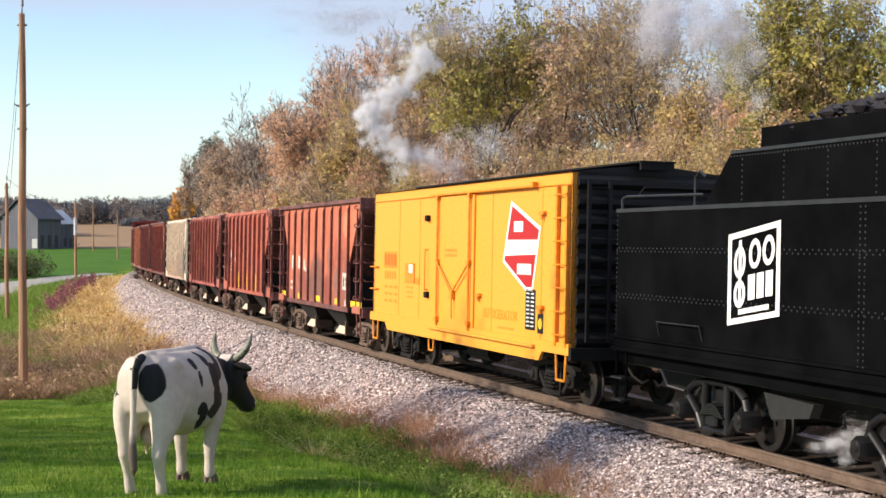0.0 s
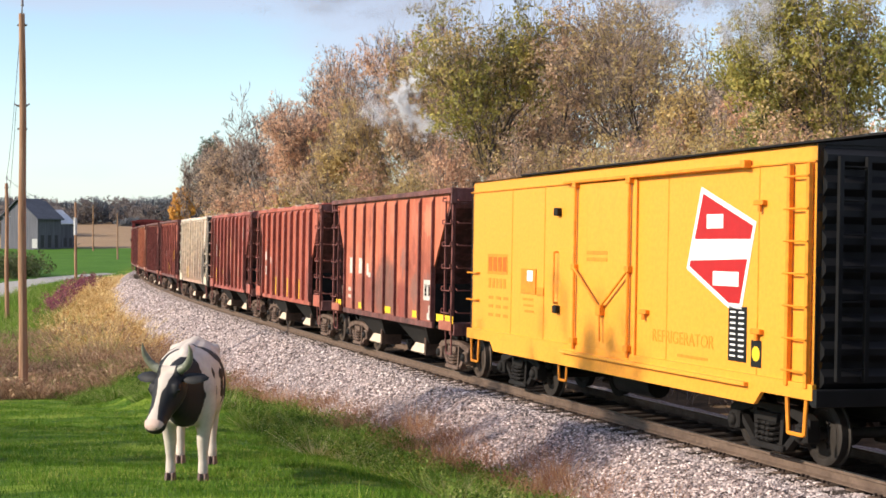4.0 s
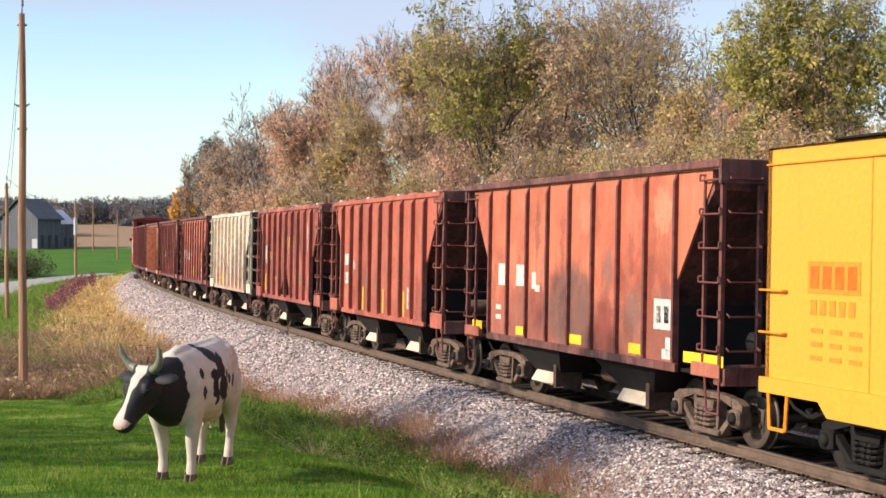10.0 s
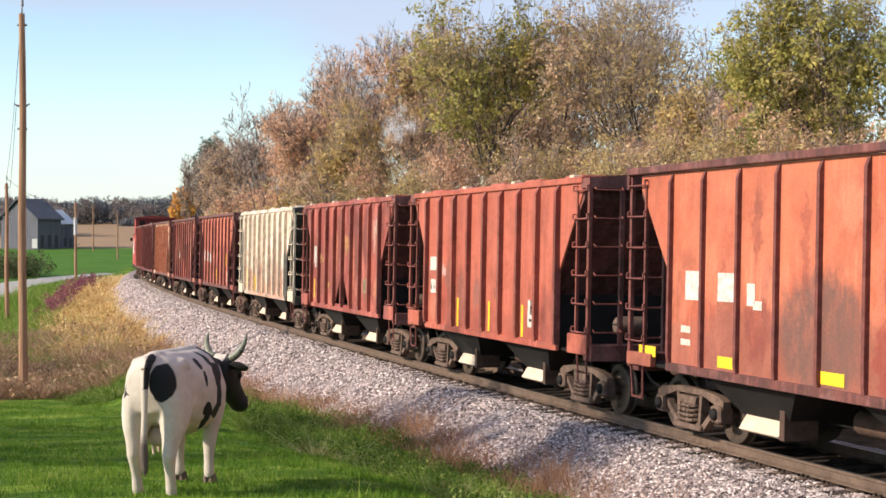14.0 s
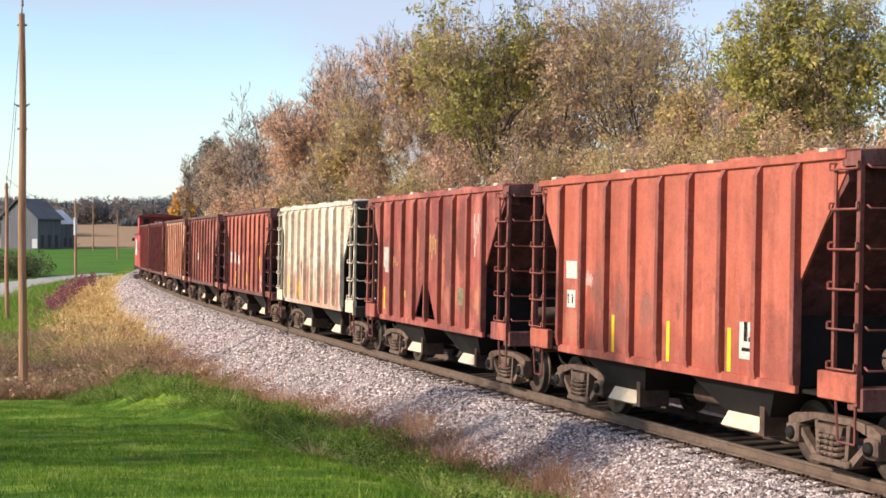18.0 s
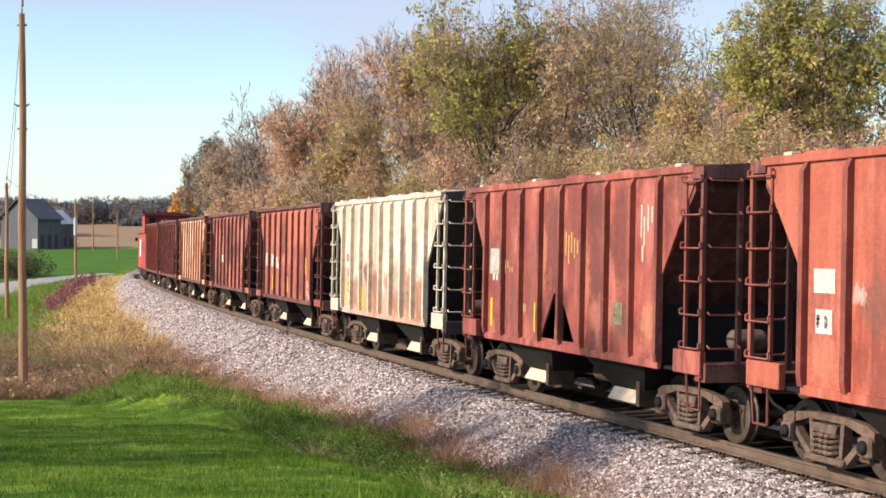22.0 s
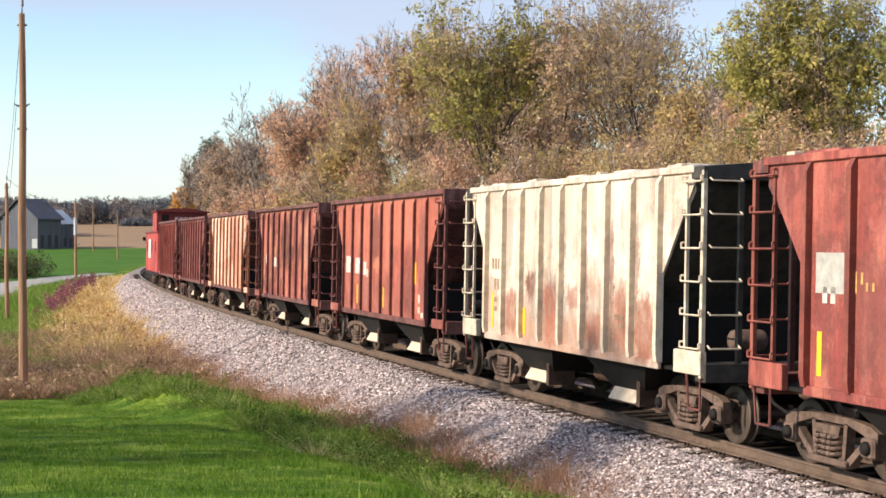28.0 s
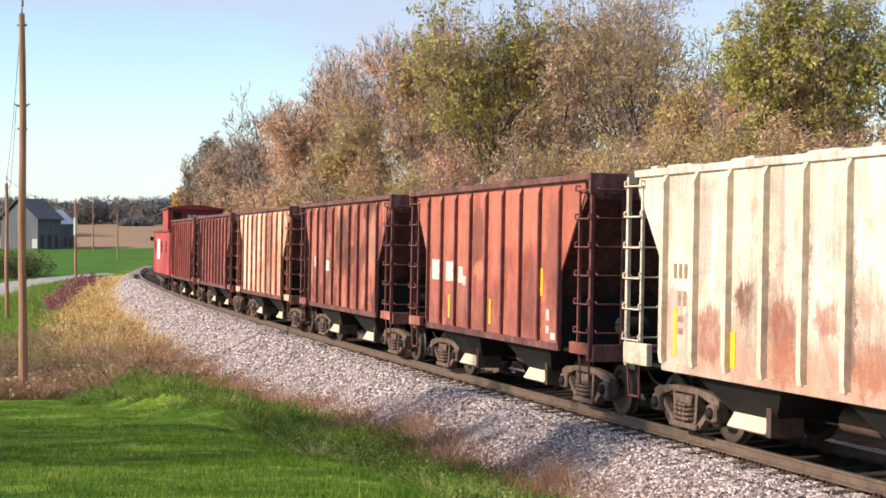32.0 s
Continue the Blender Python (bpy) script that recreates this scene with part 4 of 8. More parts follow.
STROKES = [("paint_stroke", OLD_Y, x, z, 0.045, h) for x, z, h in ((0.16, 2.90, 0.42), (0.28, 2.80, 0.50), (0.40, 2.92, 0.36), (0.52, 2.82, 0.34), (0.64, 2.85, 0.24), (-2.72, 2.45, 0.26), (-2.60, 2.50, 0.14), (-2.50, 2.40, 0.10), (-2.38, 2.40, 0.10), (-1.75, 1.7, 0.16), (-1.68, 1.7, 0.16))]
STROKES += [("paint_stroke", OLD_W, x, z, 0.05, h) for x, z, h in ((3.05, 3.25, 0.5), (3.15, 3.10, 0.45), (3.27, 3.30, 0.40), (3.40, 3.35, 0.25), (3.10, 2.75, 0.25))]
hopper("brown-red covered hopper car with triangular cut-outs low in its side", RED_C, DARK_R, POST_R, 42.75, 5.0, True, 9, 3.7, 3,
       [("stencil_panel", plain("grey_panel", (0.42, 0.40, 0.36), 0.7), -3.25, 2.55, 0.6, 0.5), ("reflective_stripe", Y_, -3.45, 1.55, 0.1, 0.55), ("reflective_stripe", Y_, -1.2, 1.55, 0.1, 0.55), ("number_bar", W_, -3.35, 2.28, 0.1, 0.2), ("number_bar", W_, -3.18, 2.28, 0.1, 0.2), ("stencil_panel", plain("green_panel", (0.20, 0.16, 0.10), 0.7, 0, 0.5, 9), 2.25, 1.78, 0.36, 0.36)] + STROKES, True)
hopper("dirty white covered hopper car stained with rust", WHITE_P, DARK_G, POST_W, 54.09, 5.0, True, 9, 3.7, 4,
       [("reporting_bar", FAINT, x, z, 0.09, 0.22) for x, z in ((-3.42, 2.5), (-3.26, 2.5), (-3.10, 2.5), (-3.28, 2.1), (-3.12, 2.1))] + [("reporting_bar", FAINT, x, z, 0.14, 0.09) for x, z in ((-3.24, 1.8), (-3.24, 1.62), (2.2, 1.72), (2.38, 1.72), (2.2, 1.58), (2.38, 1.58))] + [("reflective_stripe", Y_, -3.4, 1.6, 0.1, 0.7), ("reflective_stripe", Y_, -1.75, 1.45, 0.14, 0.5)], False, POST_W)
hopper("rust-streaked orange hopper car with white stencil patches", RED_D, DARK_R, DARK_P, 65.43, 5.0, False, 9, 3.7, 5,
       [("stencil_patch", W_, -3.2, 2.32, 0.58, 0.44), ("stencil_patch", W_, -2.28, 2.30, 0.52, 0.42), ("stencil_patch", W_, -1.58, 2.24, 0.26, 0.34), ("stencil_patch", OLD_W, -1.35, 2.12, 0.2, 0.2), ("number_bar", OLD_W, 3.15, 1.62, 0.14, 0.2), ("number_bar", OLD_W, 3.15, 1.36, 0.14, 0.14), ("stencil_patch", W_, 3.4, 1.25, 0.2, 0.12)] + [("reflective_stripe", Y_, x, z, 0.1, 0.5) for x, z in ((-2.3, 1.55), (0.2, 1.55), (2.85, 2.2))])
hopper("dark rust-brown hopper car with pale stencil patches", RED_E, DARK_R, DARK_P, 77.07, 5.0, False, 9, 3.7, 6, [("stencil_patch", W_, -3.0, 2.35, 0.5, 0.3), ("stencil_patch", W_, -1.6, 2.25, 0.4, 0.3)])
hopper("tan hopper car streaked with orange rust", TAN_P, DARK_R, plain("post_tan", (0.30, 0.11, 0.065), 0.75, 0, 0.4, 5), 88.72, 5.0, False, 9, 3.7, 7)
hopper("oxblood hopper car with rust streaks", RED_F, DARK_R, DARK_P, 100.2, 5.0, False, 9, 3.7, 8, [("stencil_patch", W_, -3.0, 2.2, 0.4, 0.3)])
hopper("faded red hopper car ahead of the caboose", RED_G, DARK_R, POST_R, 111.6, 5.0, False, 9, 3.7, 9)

# ================= yellow insulated boxcar =================
YEL = Mat("boxcar_yellow", 0.5, 0, 0.4)
_c = YEL.mix(YEL.math("MULTIPLY", YEL.step(YEL.noise(2.0, 6, 0.7, (2.5, 1, 0.12)), 0.55, 0.75), 0.35), (0.80, 0.33, 0.035), (0.74, 0.24, 0.018))
_c = YEL.mix(0.25, _c, YEL.ramp(YEL.noise(14, 5, 0.7), [(0.35, (0.6, 0.5, 0.35)), (0.6, (1, 1, 1))]), "MULTIPLY")
YEL.colour(_c).bump(YEL.noise(1.5, 3), 0.12, 0.02)
YELLOW = YEL.m
# trim is the body's yellow, deepened to orange for the slight shade on it
YELLOW_SHADED = plain("boxcar_shaded_yellow_trim", (0.68, 0.235, 0.018), 0.55, 0, 0.25, 5)
BLACK = plain("black_paint", (0.008, 0.008, 0.009), 0.5, 0, 0.3, 3)
HERALD_RED = plain("herald_red", (0.40, 0.014, 0.016), 0.5, 0, 0.1, 4)
HERALD_WHITE = plain("herald_white", (0.82, 0.80, 0.78), 0.5, 0, 0.08, 4)
STEN_OR = plain("stencil_orange", (0.62, 0.22, 0.02), 0.6, 0, 0.2, 8)


def decal(car, name, poly, mat, y, t=0.004):
    """A flat painted shape, polygon of (x, z), on the camera's side."""
    return part(name, Geo().prism(poly, y - t, y), mat, car)


def rect(x0, x1, z0, z1):
    return [(x0, z0), (x1, z0), (x1, z1), (x0, z1)]


def text_part(car, name, body, size, x, y, z, mat):
    cu = bpy.data.curves.new(name, "FONT")
    cu.body, cu.size, cu.extrude = body, size, 0.002
    tmp = bpy.data.objects.new(name, cu)
    scene.collection.objects.link(tmp)
    me = bpy.data.meshes.new_from_object(tmp.evaluated_get(bpy.context.evaluated_depsgraph_get()))
    bpy.data.objects.remove(tmp)
    me.materials.clear()
    me.materials.append(mat)
    return part(name, me, None, car, m=pose(x, y, z, 90, 0, 0))


def boxcar(s0):
    car = thing("box_car", "yellow insulated boxcar with a plug door and black ends", "boxcar")
    L, W, zb, zt = 6.25, 1.5, 1.0, 4.15
    for sg in (-1, 1):
        y = sg * W
        part("side_wall", Geo().box(-L, L, min(y, y - sg * 0.12), max(y, y - sg * 0.12), zb, zt, 0.01), YELLOW, car)
        part("side_sill", Geo().prism([(-L - 0.05, zb - 0.04), (-L - 0.05, zb + 0.16), (L + 0.05, zb + 0.16), (L + 0.05, zb - 0.04), (5.12, zb - 0.04), (4.94, zb - 0.22), (-4.76, zb - 0.22), (-4.95, zb - 0.04)], *sorted((y, y + sg * 0.06))), YELLOW, car)
        part("eave_strip", Geo().box(-L, L, min(y, y + sg * 0.03), max(y, y + sg * 0.03), zt - 0.22, zt - 0.20), YELLOW_SHADED, car)
    for x in (-4.0, -2.4, 2.34, 4.9):
        part("panel_seam", Geo().box(x - 0.012, x + 0.012, -W - 0.006, -W, zb + 0.16, zt - 0.22), plain("seam_yellow", (0.62, 0.24, 0.02), 0.6), car)
    part("roof", Geo().prism_x([(-W - 0.05, zt), (W + 0.05, zt), (0.0, zt + 0.17)], -L - 0.02, L + 0.02), BLACK, car, "black peaked roof")
    part("running_board", Geo().box(-L - 0.25, L + 0.25, -0.35, 0.35, zt + 0.19, zt + 0.22), IRON, car)
    for x in (-L - 0.2, L + 0.2):
        for k in range(1):
            part("roof_bracket", Geo().box(x - 0.03, x + 0.03, -0.32, 0.32, zt + 0.06, zt + 0.19), IRON, car)
    for sg in (-1, 1):
        x = sg * L
        part("end_wall", Geo().box(min(x, x - sg * 0.1), max(x, x - sg * 0.1), -W, W, zb - 0.1, zt), BLACK, car, "black corrugated steel end")
        for k in range(9):
            z = zb + 0.22 + k * 0.345
            part("corrugation", Geo().prism([(x, z - 0.13), (x + sg * 0.09, z - 0.04), (x + sg * 0.09, z + 0.04), (x, z + 0.13)], -W + 0.08, W - 0.08), BLACK, car)
        part("end_sill", Geo().box(min(x, x + sg * 0.12), max(x, x + sg * 0.12), -W - 0.05, W + 0.05, zb - 0.12, zb + 0.1, 0.01), BLACK, car)
        for yy in (-1.25, -0.85):
            part("end_ladder_stile", Geo().box(min(x + sg * 0.1, x + sg * 0.16), max(x + sg * 0.1, x + sg * 0.16), yy - 0.03, yy + 0.03, 1.2, 4.0), BLACK, car)
        for k in range(7):
            part("end_ladder_rung", Geo().tube((x + sg * 0.14, -1.27, 1.35 + k * 0.42), (x + sg * 0.14, -0.83, 1.35 + k * 0.42), 0.014, 5), IRON, car)
        part("end_rail", Geo().path([(x + sg * 0.1, -0.3, 3.75), (x + sg * 0.35, -0.3, 3.9), (x + sg * 0.35, 1.2, 3.9), (x + sg * 0.1, 1.2, 3.75)], 0.018, 6), IRON, car)
        add_coupler(car, sg * (L - 0.05), sg)
        for st in (-1, 1):
            xx = sg * (L - 0.35)
            part("stirrup_step", Geo().path([(xx - 0.22, st * 1.52, zb - 0.05), (xx - 0.18, st * 1.52, 0.50), (xx + 0.18, st * 1.52, 0.50), (xx + 0.22, st * 1.52, zb - 0.05)], 0.028, 6), YELLOW_SHADED, car)
    # plug door, its rods and track
    y = -W
    door = part("plug_door", Geo().box(-1.15, 1.35, y - 0.05, y, zb + 0.12, 3.92, 0.012), YELLOW, car, "yellow plug door")
    for x in (-0.86, 1.2):
        part("lock_rod", Geo().tube((x, y - 0.10, zb + 0.1), (x, y - 0.10, 3.98), 0.028, 8), YELLOW_SHADED, door, smooth=40)
        for z in (1.25, 2.5, 3.9):
            part("rod_guide", Geo().box(x - 0.07, x + 0.07, y - 0.14, y - 0.05, z - 0.05, z + 0.05, 0.01), YELLOW_SHADED, door)
    part("door_crank", Geo().path([(-0.84, y - 0.12, 2.49), (0.2, y - 0.12, 1.84), (1.22, y - 0.12, 2.47)], 0.022, 6), YELLOW_SHADED, door)
    part("door_handle", Geo().path([(0.2, y - 0.12, 1.85), (0.24, y - 0.12, 1.3)], 0.02, 6).box(0.12, 0.28, y - 0.15, y - 0.05, 1.72, 1.90, 0.01), YELLOW_SHADED, door)
    part("door_track", Geo().box(-1.36, 4.7, y - 0.12, y - 0.02, 3.93, 3.98, 0.01), YELLOW_SHADED, car)
    part("door_rail", Geo().box(-1.36, 4.8, y - 0.14, y - 0.05, zb + 0.0, zb + 0.06, 0.01), YELLOW, car)
    part("door_stop", Geo().box(4.60, 4.72, y - 0.14, y - 0.02, 3.92, 4.03, 0.01), YELLOW_SHADED, car)
    for x, z in ((-1.71, 3.46), (-1.71, 1.74)):
        part("door_bumper", Geo().box(x - 0.09, x + 0.07, y - 0.10, y, z - 0.07, z + 0.07, 0.015), IRON, car)
    part("grab_iron", Geo().path([(-1.78, y, 2.75), (-1.78, y - 0.08, 2.75), (-1.78, y - 0.08, 1.85), (-1.78, y, 1.85)], 0.018, 6), YELLOW_SHADED, car)
    # side ladder
    for x in (5.72, 6.16):
        part("ladder_stile", Geo().box(x - 0.035, x + 0.035, y - 0.09, y - 0.02, zb + 0.1, 3.92, 0.008), YELLOW_SHADED, car)
    for k in range(7):
        part("ladder_rung", Geo().tube((5.66, y - 0.10, 1.3 + k * 0.41), (6.20, y - 0.10, 1.3 + k * 0.41), 0.014, 6), YELLOW_SHADED, car)
    for z in (1.75, 2.3):
        part("grab_iron", Geo().path([(-6.3, y, z), (-6.3, y - 0.07, z), (-5.75, y - 0.07, z), (-5.75, y, z)], 0.016, 6), YELLOW_SHADED, car)
    for x, z in ((4.98, 3.45), (4.95, 1.74), (1.66, 1.85)):
        part("bracket", Geo().box(x - 0.12, x + 0.12, y - 0.08, y, z - 0.035, z + 0.035, 0.01).tube((x, y - 0.05, z - 0.12), (x, y - 0.05, z), 0.03, 6), YELLOW_SHADED, car)
    # herald: a slanted red panel with white shapes
    yd = y - 0.003
    decal(car, "herald_border", [(3.34, 3.72), (4.84, 3.20), (4.50, 2.02), (4.14, 2.02), (2.94, 2.54)], HERALD_WHITE, yd)
    decal(car, "herald_panel", [(3.40, 3.62), (4.76, 3.15), (4.45, 2.09), (4.16, 2.09), (3.03, 2.58)], HERALD_RED, yd - 0.004)
    decal(car, "herald_band", [(3.15, 2.97), (4.73, 2.97), (4.66, 2.70), (3.05, 2.66)], HERALD_WHITE, yd - 0.008)
    decal(car, "herald_bar", rect(3.52, 3.98, 3.12, 3.32), HERALD_WHITE, yd - 0.008)
    decal(car, "herald_bar", rect(3.72, 4.42, 2.32, 2.52), HERALD_WHITE, yd - 0.008)
    # stencilled panels
    decal(car, "stencil_panel", rect(4.16, 4.64, 1.30, 2.05), BLACK, yd)
    for k in range(9):
        for j in range(2):
            decal(car, "stencil_bar", rect(4.21 + 0.22 * j, 4.35 + 0.22 * j, 1.36 + 0.075 * k, 1.385 + 0.075 * k), HERALD_WHITE, yd - 0.004)
    decal(car, "stencil_panel", rect(4.76, 5.02, 1.26, 1.62), BLACK, yd)
    part("inspection_dot", Geo().lathe([(0.0, -0.004), (0.10, -0.004), (0.10, 0.0)], (4.89, yd - 0.004, 1.44), 16), YELLOW_STRIPE, car)
    decal(car, "reporting_panel", rect(-5.29, -4.19, 2.29, 2.69), STEN_OR, yd)
    for k in range(4):
        decal(car, "reporting_bar", rect(-5.22 + 0.26 * k, -5.04 + 0.26 * k, 2.35, 2.63), plain("stencil_dark_orange", (0.5, 0.12, 0.01), 0.6), yd - 0.004)
    for k in range(5):
        decal(car, "number_bar", rect(-5.22 + 0.2 * k, -5.09 + 0.2 * k, 2.02, 2.21), STEN_OR, yd)
    for r in range(3):
        for k in range(3):
            decal(car, "stencil_bar", rect(-5.2 + 0.4 * k, -4.95 + 0.4 * k, 1.80 - 0.17 * r, 1.86 - 0.17 * r), STEN_OR, yd)
    decal(car, "placard_board", rect(-3.46, -2.75, 1.97, 2.43), STEN_OR, yd, 0.02)
    decal(car, "placard", rect(-3.15, -2.88, 2.20, 2.40), HERALD_WHITE, yd - 0.02)
    decal(car, "placard_board", rect(-2.68, -2.38, 1.95, 2.1), STEN_OR, yd, 0.02)
    for k in range(3):
        decal(car, "stencil_bar", rect(-3.4 + 0.05 * k, -2.9 + 0.02 * k, 1.84 - 0.11 * k, 1.88 - 0.11 * k), STEN_OR, yd)
    for k in range(2):
        decal(car, "stencil_bar", rect(-0.45, 0.35, 2.72 - 0.11 * k, 2.78 - 0.11 * k), STEN_OR, yd - 0.05)
    text_part(car, "lettering", "REFRIGERATOR", 0.27, 1.88, yd - 0.002, 1.42, plain("lettering_orange", (0.70, 0.25, 0.02), 0.6, 0, 0.2, 8))
    decal(car, "stencil_bar", rect(2.7, 3.6, 1.24, 1.28), STEN_OR, yd)
    part("centre_sill", Geo().box(-L + 0.1, L - 0.1, -0.2, 0.2, 0.62, 0.98, 0.02), IRON, car)
    part("brake_reservoir", Geo().tube((-0.6, -0.75, 0.6), (0.7, -0.75, 0.6), 0.2, 14), IRON, car, smooth=40)
    part("underframe_step", Geo().path([(-1.78, y + 0.05, zb - 0.2), (-1.75, y + 0.05, 0.50), (-1.45, y + 0.05, 0.50), (-1.42, y + 0.05, zb - 0.2)], 0.025, 6), YELLOW_SHADED, car)
    for x in (-4.55, 4.55):
        add_truck(car, x, True)
    rows_of.append((car, s0, 4.55))


boxcar(7.15)


# ================= black tender =================
def tender(s0):
    car = thing("locomotive_tender", "glossy black riveted steam-locomotive tender heaped with coal", "tender")
    TB = Mat("tender_black", 0.5, 0, 0.03)
    TB.b.inputs["IOR"].default_value = 1.15
    TB.colour(TB.ramp(TB.noise(1.2, 5, 0.6), [(0.3, (0.0025, 0.0025, 0.003)), (0.7, (0.006, 0.006, 0.007))])).bump(TB.noise(0.9, 3), 0.15, 0.03)
    TBM = TB.m
    EDGE = plain("tender_edge", (0.025, 0.025, 0.027), 0.4, 0.2, 0.3, 5)
    H, W = 4.8, 1.5
    part("tank", Geo().box(-H, H, -W, W, 1.38, 3.44, 0.05), TBM, car, "black riveted water tank", 30)
    part("tank_rim", Geo().box(-H, H, -W - 0.012, -W + 0.03, 3.40, 3.46), EDGE, car)
    part("coal_bunker", Geo().prism([(-H + 2.45, 3.42), (H, 3.42), (H, 4.20), (-H + 3.25, 4.20)], -1.32, 1.32), TBM, car)
    part("bunker_rim", Geo().box(-H + 3.25, H, -1.34, -1.28, 4.17, 4.215), EDGE, car)
    part("coal_board", Geo().box(-H + 3.65, H, -1.1, 1.1, 4.2, 4.52, 0.01), TBM, car)
    rr3 = random.Random(9)
    coal = Geo()
    for i in range(420):
        x, y = rr3.uniform(-H + 3.9, H - 0.1), rr3.uniform(-1.05, 1.05)
        z = 4.45 + 0.34 * min(1.0, (x + H - 3.9) / 1.2) * (1 - (y / 1.3) ** 2) + rr3.uniform(-0.05, 0.05)
        r = rr3.uniform(0.06, 0.13)
        vs = [(x + dx * r * rr3.uniform(.7, 1.2), y + dy * r * rr3.uniform(.7, 1.2), z + dz * r * rr3.uniform(.6, 1)) for dx, dy, dz in ((1, 0, 0), (-1, 0, 0), (0, 1, 0), (0, -1, 0), (0, 0, 1), (0, 0, -1))]
        coal.add(vs, [(0, 2, 4), (2, 1, 4), (1, 3, 4), (3, 0, 4), (2, 0, 5), (1, 2, 5), (3, 1, 5), (0, 3, 5)])
    part("coal", coal.mesh("coal", plain("coal", (0.03, 0.027, 0.03), 0.45, 0, 0.5, 12), 0, False), None, car, "heap of lump coal")
    for sg in (-1, 1):
        part("frame_girder", Geo().prism_x([(sg * W, 1.20), (sg * (W + 0.06), 1.20), (sg * (W + 0.06), 1.26), (sg * (W + 0.02), 1.28), (sg * (W + 0.02), 1.38), (sg * (W + 0.07), 1.40), (sg * (W + 0.07), 1.44), (sg * W, 1.44)], -H - 0.05, H), TBM, car)
        # paler strip draws the highlight along the bottom beam
        part("frame_edge_highlight", Geo().box(-H, H, sg * 1.3 - 0.03, sg * 1.3 + 0.03, 0.98, 1.04), EDGE, car)
        part("side_beam", Geo().box(-H, H, sg * 1.33 - 0.06, sg * 1.33 + 0.06, 1.0, 1.22, 0.01), TBM, car)
    # underframe carried lower than known; its dark bulk stands for shade between the wheels
    part("underframe", Geo().box(-H + 0.1, H - 0.1, -0.7, 0.7, 0.58, 1.3, 0.03), IRON, car)
    # rivet rows
    riv = Geo()
    yv = -W - 0.004
    def dot(x, z, y=yv):
        riv.add([(x - 0.013, y, z - 0.013), (x + 0.013, y, z - 0.013), (x + 0.013, y, z + 0.013), (x - 0.013, y, z + 0.013), (x, y - 0.012, z)], [(0, 1, 4), (1, 2, 4), (2, 3, 4), (3, 0, 4)])
    for z in (2.78, 2.83, 2.05, 2.10):
        k = 0
        while -H + 0.05 + k * 0.13 < H:
            dot(-H + 0.05 + k * 0.13 + (0.065 if z in (2.83, 2.10) else 0.0), z)
            k += 1
    for x in (-H + 0.04, 1.75, 1.85, 3.9):
        for k in range(26):
            dot(x, 1.45 + 0.076 * k)
    for x in (-H + 3.55, -H + 4.6, -H + 5.6, -H + 6.6):
        for k in range(8):
            dot(x, 3.52 + 0.08 * k, -1.324)
    for k in range(80):
        dot(-H + 3.25 + 0.08 * k, 4.13, -1.324)
    tagged(part("rivet", riv.mesh("rivets", plain("rivet_black", (0.03, 0.03, 0.032), 0.4, 0.2), 0, False), None, car), kind="stuff")
    # emblem: white frame and plain white shapes
    ed = -W - 0.004

    def slant(pts):
        return [(x, z + 0.145 * (x + 0.62)) for x, z in pts]

    x0, x1, z0, z1 = -1.27, 0.04, 1.87, 3.12
    for r in ((x0, x1, z1 - 0.08, z1), (x0, x1, z0, z0 + 0.08), (x0, x0 + 0.09, z0 + 0.08, z1 - 0.08), (x1 - 0.09, x1, z0 + 0.08, z1 - 0.08)):
        decal(car, "emblem_frame", slant(rect(*r)), HERALD_WHITE, ed)

    def ringlet(cx, cz, rx, rz, w):
        n = 20
        pts = []
        for i in range(n):
            t = 2 * math.pi * i / n
            pts += [(cx + rx * math.cos(t), cz + rz * math.sin(t)), (cx + (rx - w) * math.cos(t), cz + (rz - w) * math.sin(t))]
        fs = [(2 * i, 2 * ((i + 1) % n), 2 * ((i + 1) % n) + 1, 2 * i + 1) for i in range(n)]
        part("emblem_ring", Geo().add([(x, ed - 0.004, z) for x, z in slant(pts)], fs), HERALD_WHITE, car)

    ringlet(-0.58, 2.77, 0.15, 0.20, 0.075)
    ringlet(-0.24, 2.77, 0.15, 0.20, 0.075)
    ringlet(-0.96, 2.70, 0.15, 0.22, 0.07)
    ringlet(-0.96, 2.27, 0.15, 0.19, 0.07)
    decal(car, "emblem_bar", slant(rect(-0.99, -0.92, 2.08, 3.0)), HERALD_WHITE, ed)
    for k in range(3):
        decal(car, "emblem_bar", slant(rect(-0.74 + 0.22 * k, -0.57 + 0.22 * k, 2.16, 2.50)), HERALD_WHITE, ed)
    decal(car, "emblem_bar", slant(rect(-0.98, -0.22, 1.99, 2.06)), HERALD_WHITE, ed)
    # rails and steps
    part("handrail", Geo().path([(-H, -1.4, 3.45), (-H - 0.02, -1.4, 3.62), (-H + 0.15, -1.4, 3.66), (-H + 2.6, -1.38, 3.62)], 0.02, 8), EDGE, car)
    for y in (-0.2, 0.5):
        part("handrail_post", Geo().path([(-H + 0.2, y, 3.42), (-H + 0.2, y, 4.0), (-H + 0.35, y, 4.1), (-H + 0.55, y, 4.0)], 0.022, 6), EDGE, car)
    part("loop_handle", Geo().path([(-H + 1.55, yv, 1.50), (-H + 1.55, yv - 0.06, 1.72), (-H + 2.85, yv - 0.06, 1.72), (-H + 2.85, yv, 1.50)], 0.012, 6), EDGE, car)
